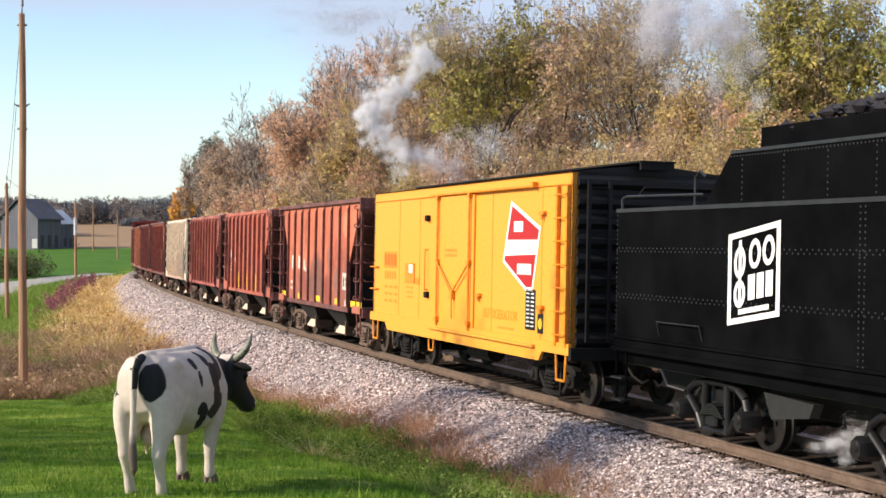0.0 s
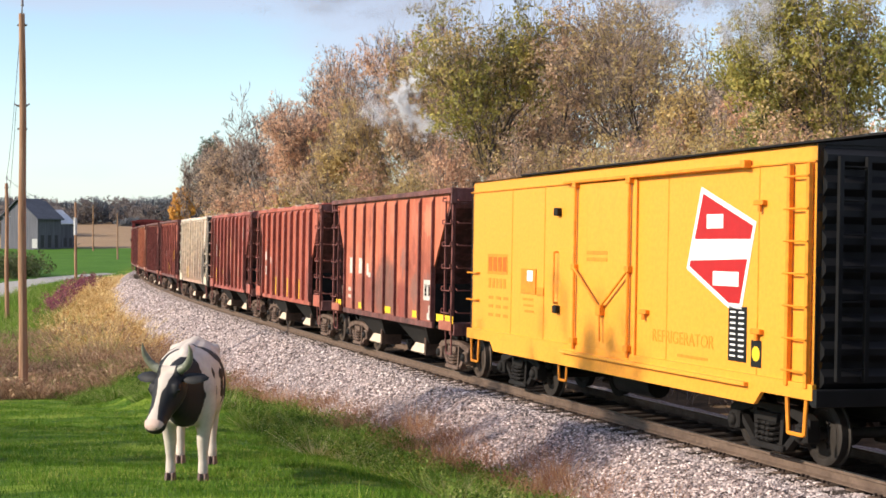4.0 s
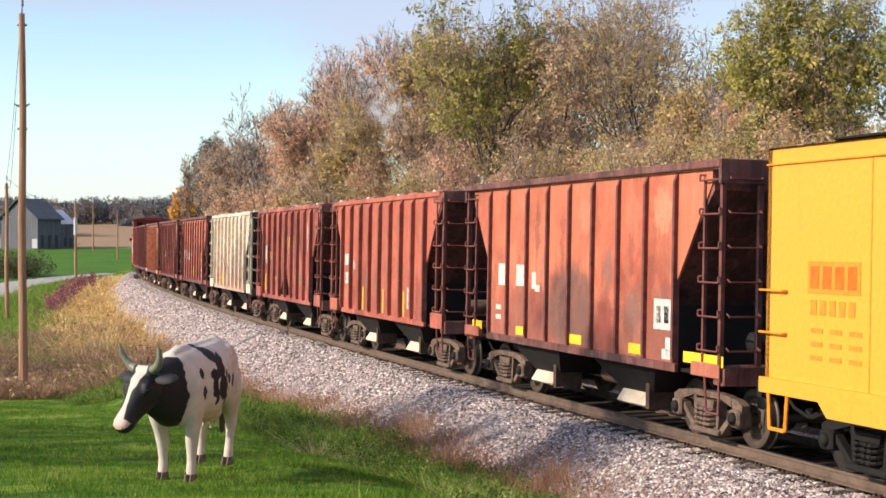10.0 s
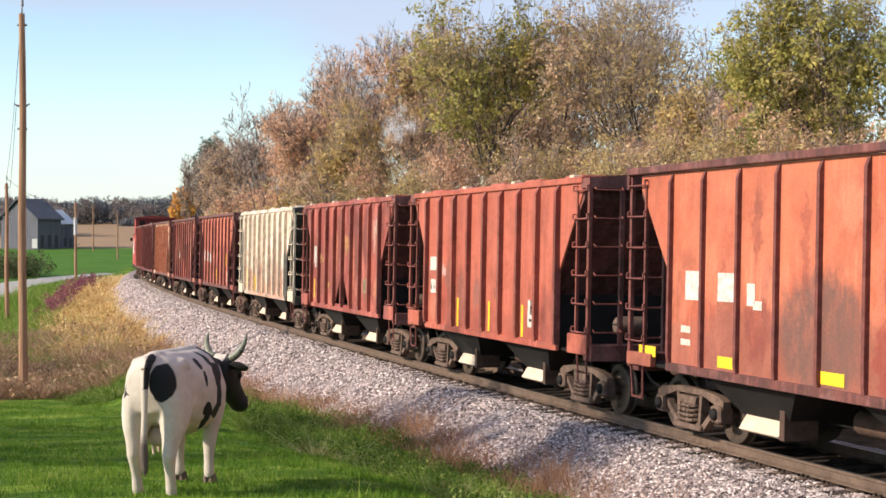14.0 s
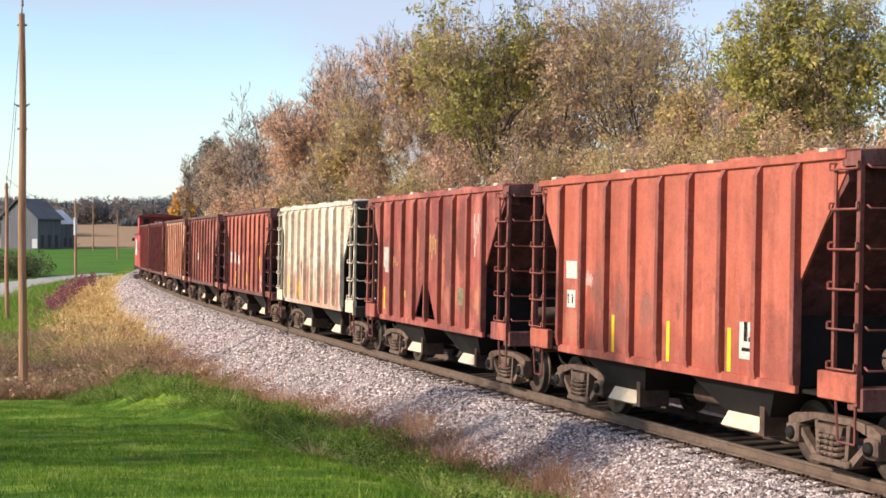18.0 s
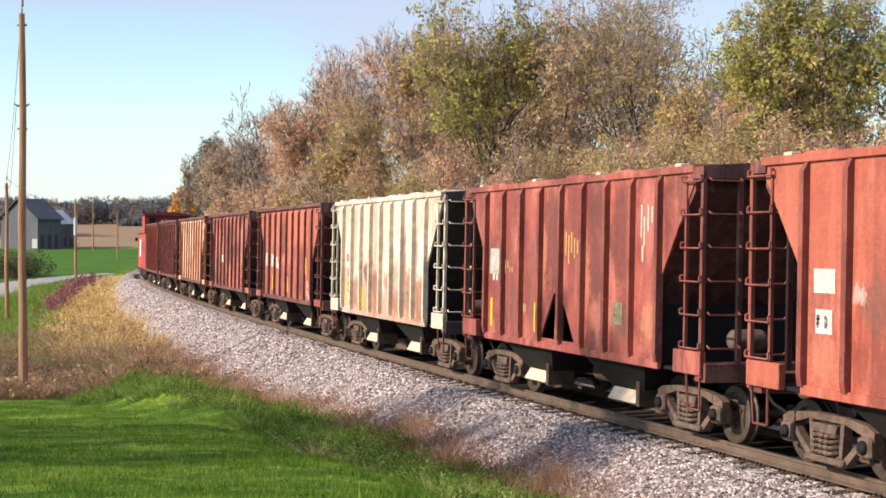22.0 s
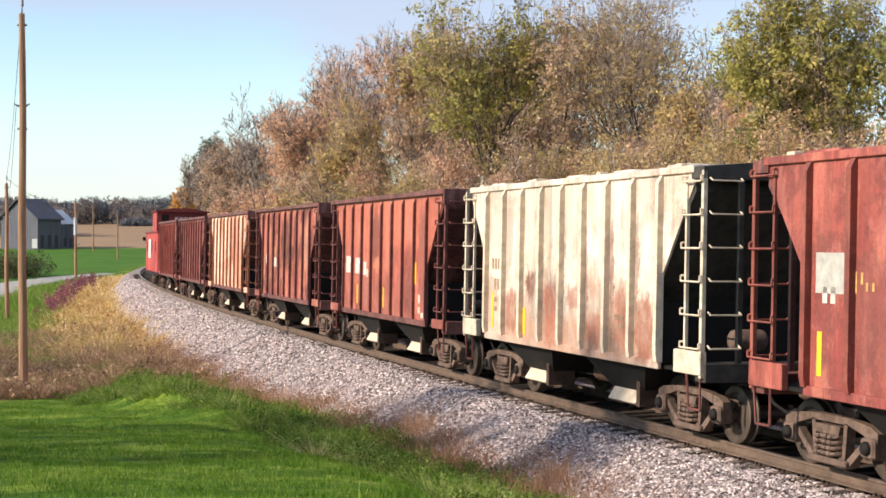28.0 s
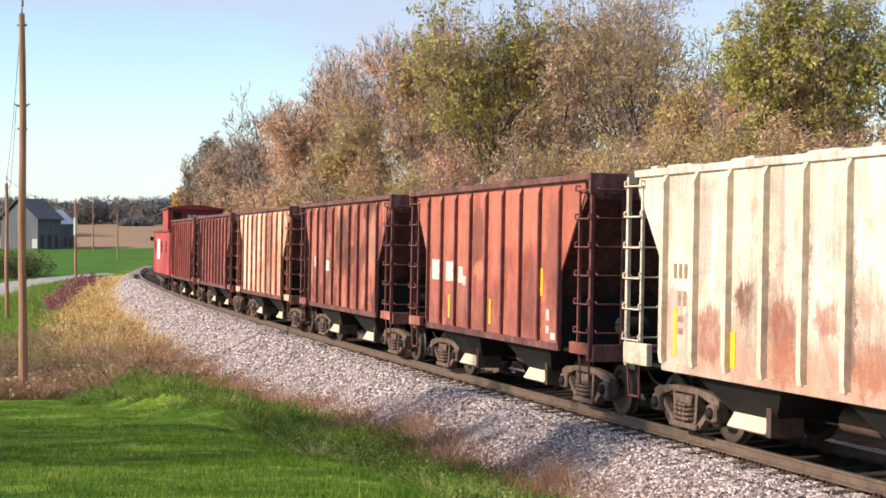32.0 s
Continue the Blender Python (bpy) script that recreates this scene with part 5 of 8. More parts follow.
    for y in (-1.48,):
        for dx in (0.05, 0.4):
            part("step_hanger", Geo().tube((-H + dx, y, 1.2), (-H + dx, y, 0.35), 0.025, 6), TBM, car)
        for z in (0.4, 0.75):
            part("step", Geo().box(-H + 0.02, -H + 0.43, y - 0.1, y + 0.1, z, z + 0.03), EDGE, car)
    add_coupler(car, -H, -1)
    # equalised trucks, rounded castings
    TRK = plain("tender_truck_black", (0.016, 0.016, 0.017), 0.38, 0.25, 0.4, 6)
    OILY = plain("tender_wheel_black", (0.02, 0.018, 0.017), 0.45, 0.4, 0.3, 5)
    dark_wheels = WHEELSET.copy()
    dark_wheels.materials.clear()
    dark_wheels.materials.append(OILY)

    def bow(pts, y, w, r):
        g = Geo()
        for (xa, za), (xb, zb) in zip(pts[:-1], pts[1:]):
            g.tube((xa, y, za), (xb, y, zb), r, 8)
        g.v = [(x, y + (yy - y) * w / r, z) for x, yy, z in g.v]
        return g

    for tx in (-H + 2.6, -H + 7.1):
        tr = part("tender_truck", Geo().box(tx - 0.25, tx + 0.25, -1.0, 1.0, 0.5, 0.8, 0.03), TRK, car)
        for sg in (-1, 1):
            y = sg * 1.10
            arch = [(tx - 0.88, 0.52), (tx - 0.80, 0.72), (tx - 0.60, 0.84), (tx - 0.25, 0.90), (tx + 0.25, 0.90), (tx + 0.60, 0.84), (tx + 0.80, 0.72), (tx + 0.88, 0.52)]
            part("equaliser", bow(arch, y, 0.075, 0.062), TRK, tr, "", 50)
            belly = [(tx - 0.80, 0.62), (tx - 0.52, 0.40), (tx - 0.38, 0.20), (tx + 0.38, 0.20), (tx + 0.52, 0.40), (tx + 0.80, 0.62)]
            part("lower_bow", bow(belly, y, 0.07, 0.05), TRK, tr, "", 50)
            for dx in (-0.34, 0.34):
                part("pedestal", bow([(tx + dx, 0.18), (tx + dx * 0.9, 0.88)], y, 0.08, 0.055), TRK, tr, "", 50)
            for k in range(5):
                half = 0.34 - 0.045 * k
                part("spring_leaf", Geo().prism([(tx - half, 0.40 + 0.035 * k), (tx, 0.435 + 0.035 * k), (tx + half, 0.40 + 0.035 * k), (tx + half, 0.425 + 0.035 * k), (tx, 0.46 + 0.035 * k), (tx - half, 0.425 + 0.035 * k)], y - 0.11, y + 0.06), TRK, tr)
            part("spring_block", Geo().box(tx - 0.16, tx + 0.16, y - 0.12, y + 0.08, 0.26, 0.41, 0.03), TRK, tr)
            part("brake_hanger", Geo().path([(tx + 0.2, y - sg * 0.1, 0.95), (tx + 0.22, y, 0.6), (tx + 0.18, y, 0.3)], 0.02, 6), TRK, tr)
        for dx in (-0.88, 0.88):
            ws = part("wheelset", dark_wheels, None, tr, m=pose(tx + dx, 0, 0.425))
            wheelsets.append((ws, tx + dx))
            part("journal_box", Geo().loft([[(tx + dx + a, yy, 0.43 + c) for a, c in ((-0.13 * k, -0.08 * k), (-0.13 * k, 0.09 * k), (-0.07 * k, 0.15 * k), (0.07 * k, 0.15 * k), (0.13 * k, 0.09 * k), (0.13 * k, -0.08 * k), (0.06 * k, -0.15 * k), (-0.06 * k, -0.15 * k))] for yy, k in ((-0.98, 1.0), (-1.22, 1.0), (-1.29, 0.75))]), TRK, tr, "", 30)
            part("journal_lid", Geo().lathe([(0.0, -0.02), (0.06, -0.015), (0.075, 0.0)], (tx + dx, -1.29, 0.46), 12), OILY, tr)
    part("retainer_chain", Geo().path([(-H + 1.3, -1.35, 1.0), (-H + 1.5, -1.33, 0.75), (-H + 1.8, -1.2, 0.7)], 0.02, 5), EDGE, car)
    part("drain_scoop", Geo().prism([(-H + 4.0, 0.9), (-H + 5.2, 0.85), (-H + 5.1, 0.66), (-H + 4.2, 0.55)], -1.2, -1.05), plain("oily_iron", (0.025, 0.025, 0.026), 0.5, 0.2), car)
    rows_of.append((car, s0, 2.3))


tender(-5.64)


# ================= caboose =================
def caboose(s0):
    car = thing("caboose", "bright red caboose with a raised cupola and white panel", "caboose")
    CR = car_paint("caboose_red", (0.43, 0.045, 0.042), (0.50, 0.07, 0.06), (0.30, 0.03, 0.02), 0.2, 0.15, 12)
    # maroon of the roofs; on the cupola it paints the end's shade
    CD = plain("caboose_maroon_and_shaded_red", (0.17, 0.03, 0.028), 0.6, 0, 0.2, 3)
    L, W = 5.0, 1.5
    part("body", Geo().box(-L, L, -W, W, 1.05, 3.55, 0.03), CR, car)
    part("roof", Geo().prism_x([(-W - 0.1, 3.5), (W + 0.1, 3.5), (W + 0.05, 3.58), (0.6, 3.78), (-0.6, 3.78), (-W - 0.05, 3.58)], -L - 0.75, L + 0.75), CD, car, "dark maroon roof")
    # shade painted on the cupola: maroon box, body red only on its lit side
    part("cupola", Geo().box(1.2, 4.4, -W - 0.02, W + 0.02, 3.55, 4.78, 0.02), CD, car, "cupola in maroon for its shaded end, with a pale band of lettering bars")
    part("cupola_lit_side", Geo().box(1.2, 4.4, -W - 0.035, -W - 0.02, 3.55, 4.76), CR, car)
    part("cupola_roof", Geo().prism_x([(-W - 0.15, 4.76), (W + 0.15, 4.76), (W + 0.1, 4.84), (0.5, 5.0), (-0.5, 5.0), (-W - 0.1, 4.84)], 1.05, 4.6), CD, car)
    for k in range(5):
        part("lettering_bar", Geo().box(4.40, 4.412, -0.45 + 0.28 * k, -0.25 + 0.28 * k, 4.28, 4.46), STENCIL_WHITE, car)
    part("cupola_window", Geo().box(4.40, 4.41, -1.25, -0.8, 4.2, 4.6), IRON, car)
    part("white_panel", Geo().box(-2.6, -0.9, -W - 0.012, -W, 1.9, 3.1), HERALD_WHITE, car)
    for x in (-4.0, 0.3, 3.2):
        part("window", Geo().box(x - 0.3, x + 0.3, -W - 0.01, -W, 2.3, 2.95), IRON, car)
    part("side_sill", Geo().box(-L - 0.7, L + 0.7, -W, W, 0.9, 1.06, 0.01), IRON, car)
    for sg in (-1, 1):
        part("end_platform", Geo().box(min(sg * L, sg * (L + 0.7)), max(sg * L, sg * (L + 0.7)), -W, W, 1.06, 1.1), IRON, car)
        for y in (-1.45, 1.45):
            part("platform_post", Geo().tube((sg * (L + 0.68), y, 1.0), (sg * (L + 0.68), y, 3.52), 0.025, 6), CR, car)
        part("end_railing", Geo().path([(sg * (L + 0.68), -1.45, 1.95), (sg * (L + 0.68), 1.45, 1.95)], 0.022, 6), CR, car)
        add_coupler(car, sg * (L + 0.6), sg)
        part("platform_step", Geo().box(min(sg * (L + 0.1), sg * (L + 0.65)), max(sg * (L + 0.1), sg * (L + 0.65)), -W - 0.05, -W + 0.2, 0.45, 0.5).box(min(sg * (L + 0.1), sg * (L + 0.65)), max(sg * (L + 0.1), sg * (L + 0.65)), -W - 0.03, -W + 0.2, 0.75, 0.8), IRON, car)
    part("marker_lamp", Geo().box(-L - 0.75, -L - 0.5, -W - 0.22, -W - 0.02, 3.0, 3.25, 0.03), IRON, car)
    part("smoke_jack", Geo().tube((-2.2, 0.4, 3.7), (-2.2, 0.4, 4.3), 0.09, 10), IRON, car)
    part("underframe", Geo().box(-L, L, -0.25, 0.25, 0.6, 0.95), IRON, car)
    for x in (-3.8, 3.8):
        add_truck(car, x)
    rows_of.append((car, s0, 3.8))


caboose(123.6)

# ================= trees and brush =================
BARK = Mat("bark_grey", 0.9, 0, 0.1)
BARK.colour(BARK.ramp(BARK.noise(6, 6, 0.7, (1, 1, 0.2)), [(0.3, (0.04, 0.034, 0.03)), (0.7, (0.16, 0.135, 0.12))])).bump(BARK.noise(10, 5, 0.7, (1, 1, 0.25)), 0.7, 0.03)
BARK = BARK.m
TWIG = Mat("twig_bark", 0.9, 0, 0.1)
TWIG.colour(TWIG.ramp(TWIG.island(), [(0.0, (0.08, 0.06, 0.055)), (0.5, (0.22, 0.175, 0.155)), (1.0, (0.44, 0.35, 0.30))]))
TWIG = TWIG.m


def foliage(name, stops, amount=0.36):
    f = Mat(name, 0.6, 0, 0.25)
    fac = f.math("ADD", f.math("MULTIPLY", f.island(), 0.45), f.math("MULTIPLY", f.attr("tint"), 0.55))
    f.colour(f.ramp(fac, stops))
    return f.leafy(amount).m


LEAF = {
    "rust": foliage("leaf_rust", [(0.0, (0.35, 0.195, 0.125)), (0.35, (0.64, 0.375, 0.24)), (0.7, (0.82, 0.535, 0.35)), (1.0, (0.92, 0.71, 0.50))], 0.42),
    "gold": foliage("leaf_gold", [(0.0, (0.30, 0.20, 0.085)), (0.4, (0.58, 0.42, 0.16)), (0.75, (0.76, 0.57, 0.28)), (1.0, (0.60, 0.53, 0.19))], 0.42),
    "green": foliage("leaf_green", [(0.0, (0.13, 0.125, 0.035)), (0.35, (0.28, 0.26, 0.07)), (0.65, (0.46, 0.41, 0.11)), (1.0, (0.72, 0.57, 0.19))], 0.42),
    "leaf": foliage("leaf_bright_green", [(0.0, (0.11, 0.14, 0.035)), (0.45, (0.25, 0.27, 0.07)), (0.8, (0.46, 0.42, 0.12)), (1.0, (0.66, 0.52, 0.16))], 0.42),
    "brown": foliage("leaf_brown", [(0.0, (0.25, 0.16, 0.11)), (0.4, (0.50, 0.34, 0.225)), (0.75, (0.68, 0.48, 0.32)), (1.0, (0.70, 0.56, 0.31))], 0.42),
    "olive": foliage("leaf_olive", [(0.0, (0.22, 0.165, 0.075)), (0.4, (0.46, 0.345, 0.15)), (0.75, (0.62, 0.47, 0.215)), (1.0, (0.74, 0.52, 0.28))], 0.42),
    "orange": foliage("leaf_orange", [(0.0, (0.399, 0.198, 0.053)), (0.5, (0.682, 0.354, 0.076)), (1.0, (0.812, 0.482, 0.119))]),
    "grey": foliage("leaf_greyish", [(0.0, (0.28, 0.215, 0.175)), (0.5, (0.52, 0.40, 0.32)), (1.0, (0.62, 0.52, 0.36))], 0.42),
    # distance haze is mixed into these two leaf colours
    "far": foliage("leaf_far_hazed", [(0.0, (0.10, 0.115, 0.135)), (0.6, (0.155, 0.165, 0.18)), (1.0, (0.22, 0.21, 0.20))], 0.3),
    "far_brown": foliage("leaf_far_brown_hazed", [(0.0, (0.15, 0.135, 0.135)), (0.6, (0.23, 0.195, 0.18)), (1.0, (0.31, 0.26, 0.21))], 0.3),
    "pine": foliage("leaf_pine", [(0.0, (0.03, 0.05, 0.03)), (1.0, (0.09, 0.13, 0.07))], 0.15),
}


def grow(rnd, height, spread, levels, trunk_r, lean=0.0, fork=0.28, kids=3, droop=0.1):
    """Branch segments (p, q, r1, r2, level) and the tips of a tree at the origin."""
    segs, tips = [], []

    def arm(p, d, length, r, lev):
        n = 3 if lev < 2 else 2
        for i in range(n):
            d = (d + Vector((rnd.uniform(-1, 1), rnd.uniform(-1, 1), rnd.uniform(-0.6, 0.8))) * (0.16 + 0.05 * lev)).normalized()
            q = p + d * (length / n)
            r2 = r * (0.84 if lev < levels else 0.55)
            segs.append((p, q, r, r2, lev))
            p, r = q, r2
            if lev < levels and (i > 0 or lev > 0):
                for k in range(kids if i == n - 1 else max(1, kids - 1)):
                    az = rnd.uniform(0, 6.283)
                    tilt = rnd.uniform(0.45, 1.0) * spread
                    side = Vector((math.cos(az), math.sin(az), 0))
                    nd = (d * math.cos(tilt) + side * math.sin(tilt) + Vector((0, 0, 0.15 - droop * lev * 0.5))).normalized()
                    arm(p, nd, length * rnd.uniform(0.55, 0.75), r * rnd.uniform(0.5, 0.7), lev + 1)
        if lev >= levels - 1:
            tips.append((p, d))

    arm(Vector((0, 0, -0.3)), Vector((lean, 0, 1)).normalized(), height * 0.36, trunk_r, 0)
    top = max(q.z for _, q, _, _, _ in segs)
    k = height / max(top, 0.1)
    segs = [(p * k, q * k, r, r2, lv) for p, q, r, r2, lv in segs]
    tips = [(p * k, d) for p, d in tips]
    return segs, tips


def wood_mesh(segs, name, mat, minr=0.008, scale=1.0):
    verts, faces = [], []
    for p, q, r, r2, lv in segs:
        n = 7 if lv == 0 else (5 if lv == 1 else 3)
        r, r2 = max(r, minr) * scale, max(r2, minr * 0.7) * scale
        d = (q - p).normalized()
        a = d.orthogonal().normalized()
        b = d.cross(a)
        k = len(verts)
        for c, rr_ in ((p, r), (q, r2)):
            verts += [tuple(c + (a * math.cos(6.2832 * i / n) + b * math.sin(6.2832 * i / n)) * rr_) for i in range(n)]
        faces += [(k + i, k + (i + 1) % n, k + n + (i + 1) % n, k + n + i) for i in range(n)]
    me = bpy.data.meshes.new(name)
    me.from_pydata(verts, [], faces)
    me.polygons.foreach_set("use_smooth", [True] * len(me.polygons))
    me.materials.append(mat)
    return me


def leaf_mesh(rng, centres, per, radius, size, mat, name="crown", flat=0.0, kite=False, facing=0.0):
    """Small leaves in loose clumps round the centres, turned outwards from the crown by facing."""
    c = np.asarray(centres, float)
    n = len(c) * per
    ball = rng.normal(0, 1, (n, 3))
    ball *= rng.random((n, 1)) ** 0.45 / np.linalg.norm(ball, axis=1, keepdims=True)
    base = np.repeat(c, per, 0) + ball * radius
    u = rng.normal(0, 1, (n, 3))
    u[:, 2] -= flat
    u /= np.linalg.norm(u, axis=1, keepdims=True)
    w = rng.normal(0, 1, (n, 3))
    if facing:
        out = np.repeat(c - c.mean(0), per, 0)
        out /= np.linalg.norm(out, axis=1, keepdims=True) + 0.5
        w = w * 0.75 + (out + ball * 0.8 + np.array((0, 0, 0.35))) * facing
        u -= w * ((u * w).sum(1, keepdims=True) / (w * w).sum(1, keepdims=True))
        u /= np.linalg.norm(u, axis=1, keepdims=True)
    v = np.cross(u, w)
    v /= np.linalg.norm(v, axis=1, keepdims=True)
    sz = rng.uniform(0.6, 1.3, (n, 1)) * size
    p0 = base - u * sz
    p1 = base + v * sz * 0.55
    p2 = base + u * sz
    p3 = base - v * sz * 0.55
    corners = [p0, p1, p2, p3] if kite else [p0, base + v * sz * 0.95, p2]
    verts = np.stack(corners, 1).reshape(-1, 3)
    faces = np.arange(n * len(corners)).reshape(-1, len(corners))
    me = quick_mesh(name, verts, faces, mat)
    tint = np.clip(rng.normal(0.5, 0.33, len(c)), 0, 1)
    me.attributes.new("tint", "FLOAT", "POINT").data.foreach_set("value", np.repeat(tint, per * len(corners)).astype(np.float32))
    return me


def at_pixel_line(k, dist):
    """Ground place at a sideways slope k from the camera's axis and a depth."""
    x, y = k * dist, dist
    return x, y, float(ground_z(np.array([x]), np.array([y]))[0])


def tree(name, label, k, dist, height, width, leaf, seed, spread=1.05, levels=4, per=16, radius=0.5, size=0.10, trunk_r=0.18, low=0.0, kids=3, bare=0.0, twigs=2, category="tree", group="trees behind the railway", second=None, share=0.35, stout=1.0, limb=1.0):
    """height and width in metres over the ground at the trunk."""
    rnd, rg = random.Random(seed), np.random.default_rng(seed)
    segs, tips = grow(rnd, height, spread, levels, trunk_r, kids=kids)
    reach = sorted(math.hypot(p.x, p.y) for p, d in tips)[int(len(tips) * 0.9)]
    f = width / 2 / max(reach + radius * 0.6, 0.1)
    for p, d in list(tips):
        for _ in range(twigs):
            q = p + (d + Vector((rnd.uniform(-1, 1), rnd.uniform(-1, 1), rnd.uniform(-0.4, 0.9))) * 0.9).normalized() * rnd.uniform(0.5, 1.0) * max(radius, 0.5) * 1.6
            segs.append((p, q, 0.006, 0.004, 9))
    segs = [(Vector((p.x * f, p.y * f, p.z)), Vector((q.x * f, q.y * f, q.z)), r, r2, lv) for p, q, r, r2, lv in segs]
    tips = [(Vector((p.x * f, p.y * f, p.z)), d) for p, d in tips]
    ob = thing(name, label, category, group)
    x, y, z = at_pixel_line(k, dist)
    ob.matrix_basis = pose(x, y, z, 0, 0, rnd.uniform(0, 360))
    tr = part("trunk", wood_mesh([q for q in segs if q[4] <= 2], "trunk", BARK, 0.02 * limb * dist / 60), None, ob)
    tagged(part("branchwork", wood_mesh([q for q in segs if q[4] > 2], "branchwork", TWIG, 0.0085 * stout * dist / 60), None, ob), kind="stuff")
    if leaf:
        cs, ds = [], []
        for p, d in tips:
            bag = ds if second and 0.5 + 0.5 * math.sin(1.1 * p.x + seed) * math.cos(0.9 * p.z + 0.8 * p.y) + rnd.uniform(-0.2, 0.2) < share else cs
            if p.z > low * height and rnd.random() > bare:
                for _ in range(2):
                    bag.append(tuple(p + Vector((rnd.gauss(0, 1), rnd.gauss(0, 1), rnd.gauss(0, 0.8) - 0.25)) * radius * 0.72))
        part("crown", leaf_mesh(rg, cs, max(3, per), radius * 0.46, size, LEAF[leaf], facing=0.75), None, ob)
        if ds:
            part("turning_leaves", leaf_mesh(rg, ds, max(3, per * 2 // 3), radius * 0.5, size * 0.9, LEAF[second], "turning_leaves", facing=0.75), None, ob, "leaves turning brown")
    return ob


def kx(px):
    """Sideways slope of a column of the picture."""
    return (px - 784) / 2543.5


def wood_tree(name, label, px, dist, top, wide, leaf, seed, **kw):
    """A tree given by its column, depth, the picture row of its top and its width there."""
    x, y, z = at_pixel_line(kx(px), dist)
    height = (428 - top) / 2543.5 * dist + EYE_H - z
    return tree(name, label, kx(px), dist, height, wide / 2543.5 * dist, leaf, seed, **kw)


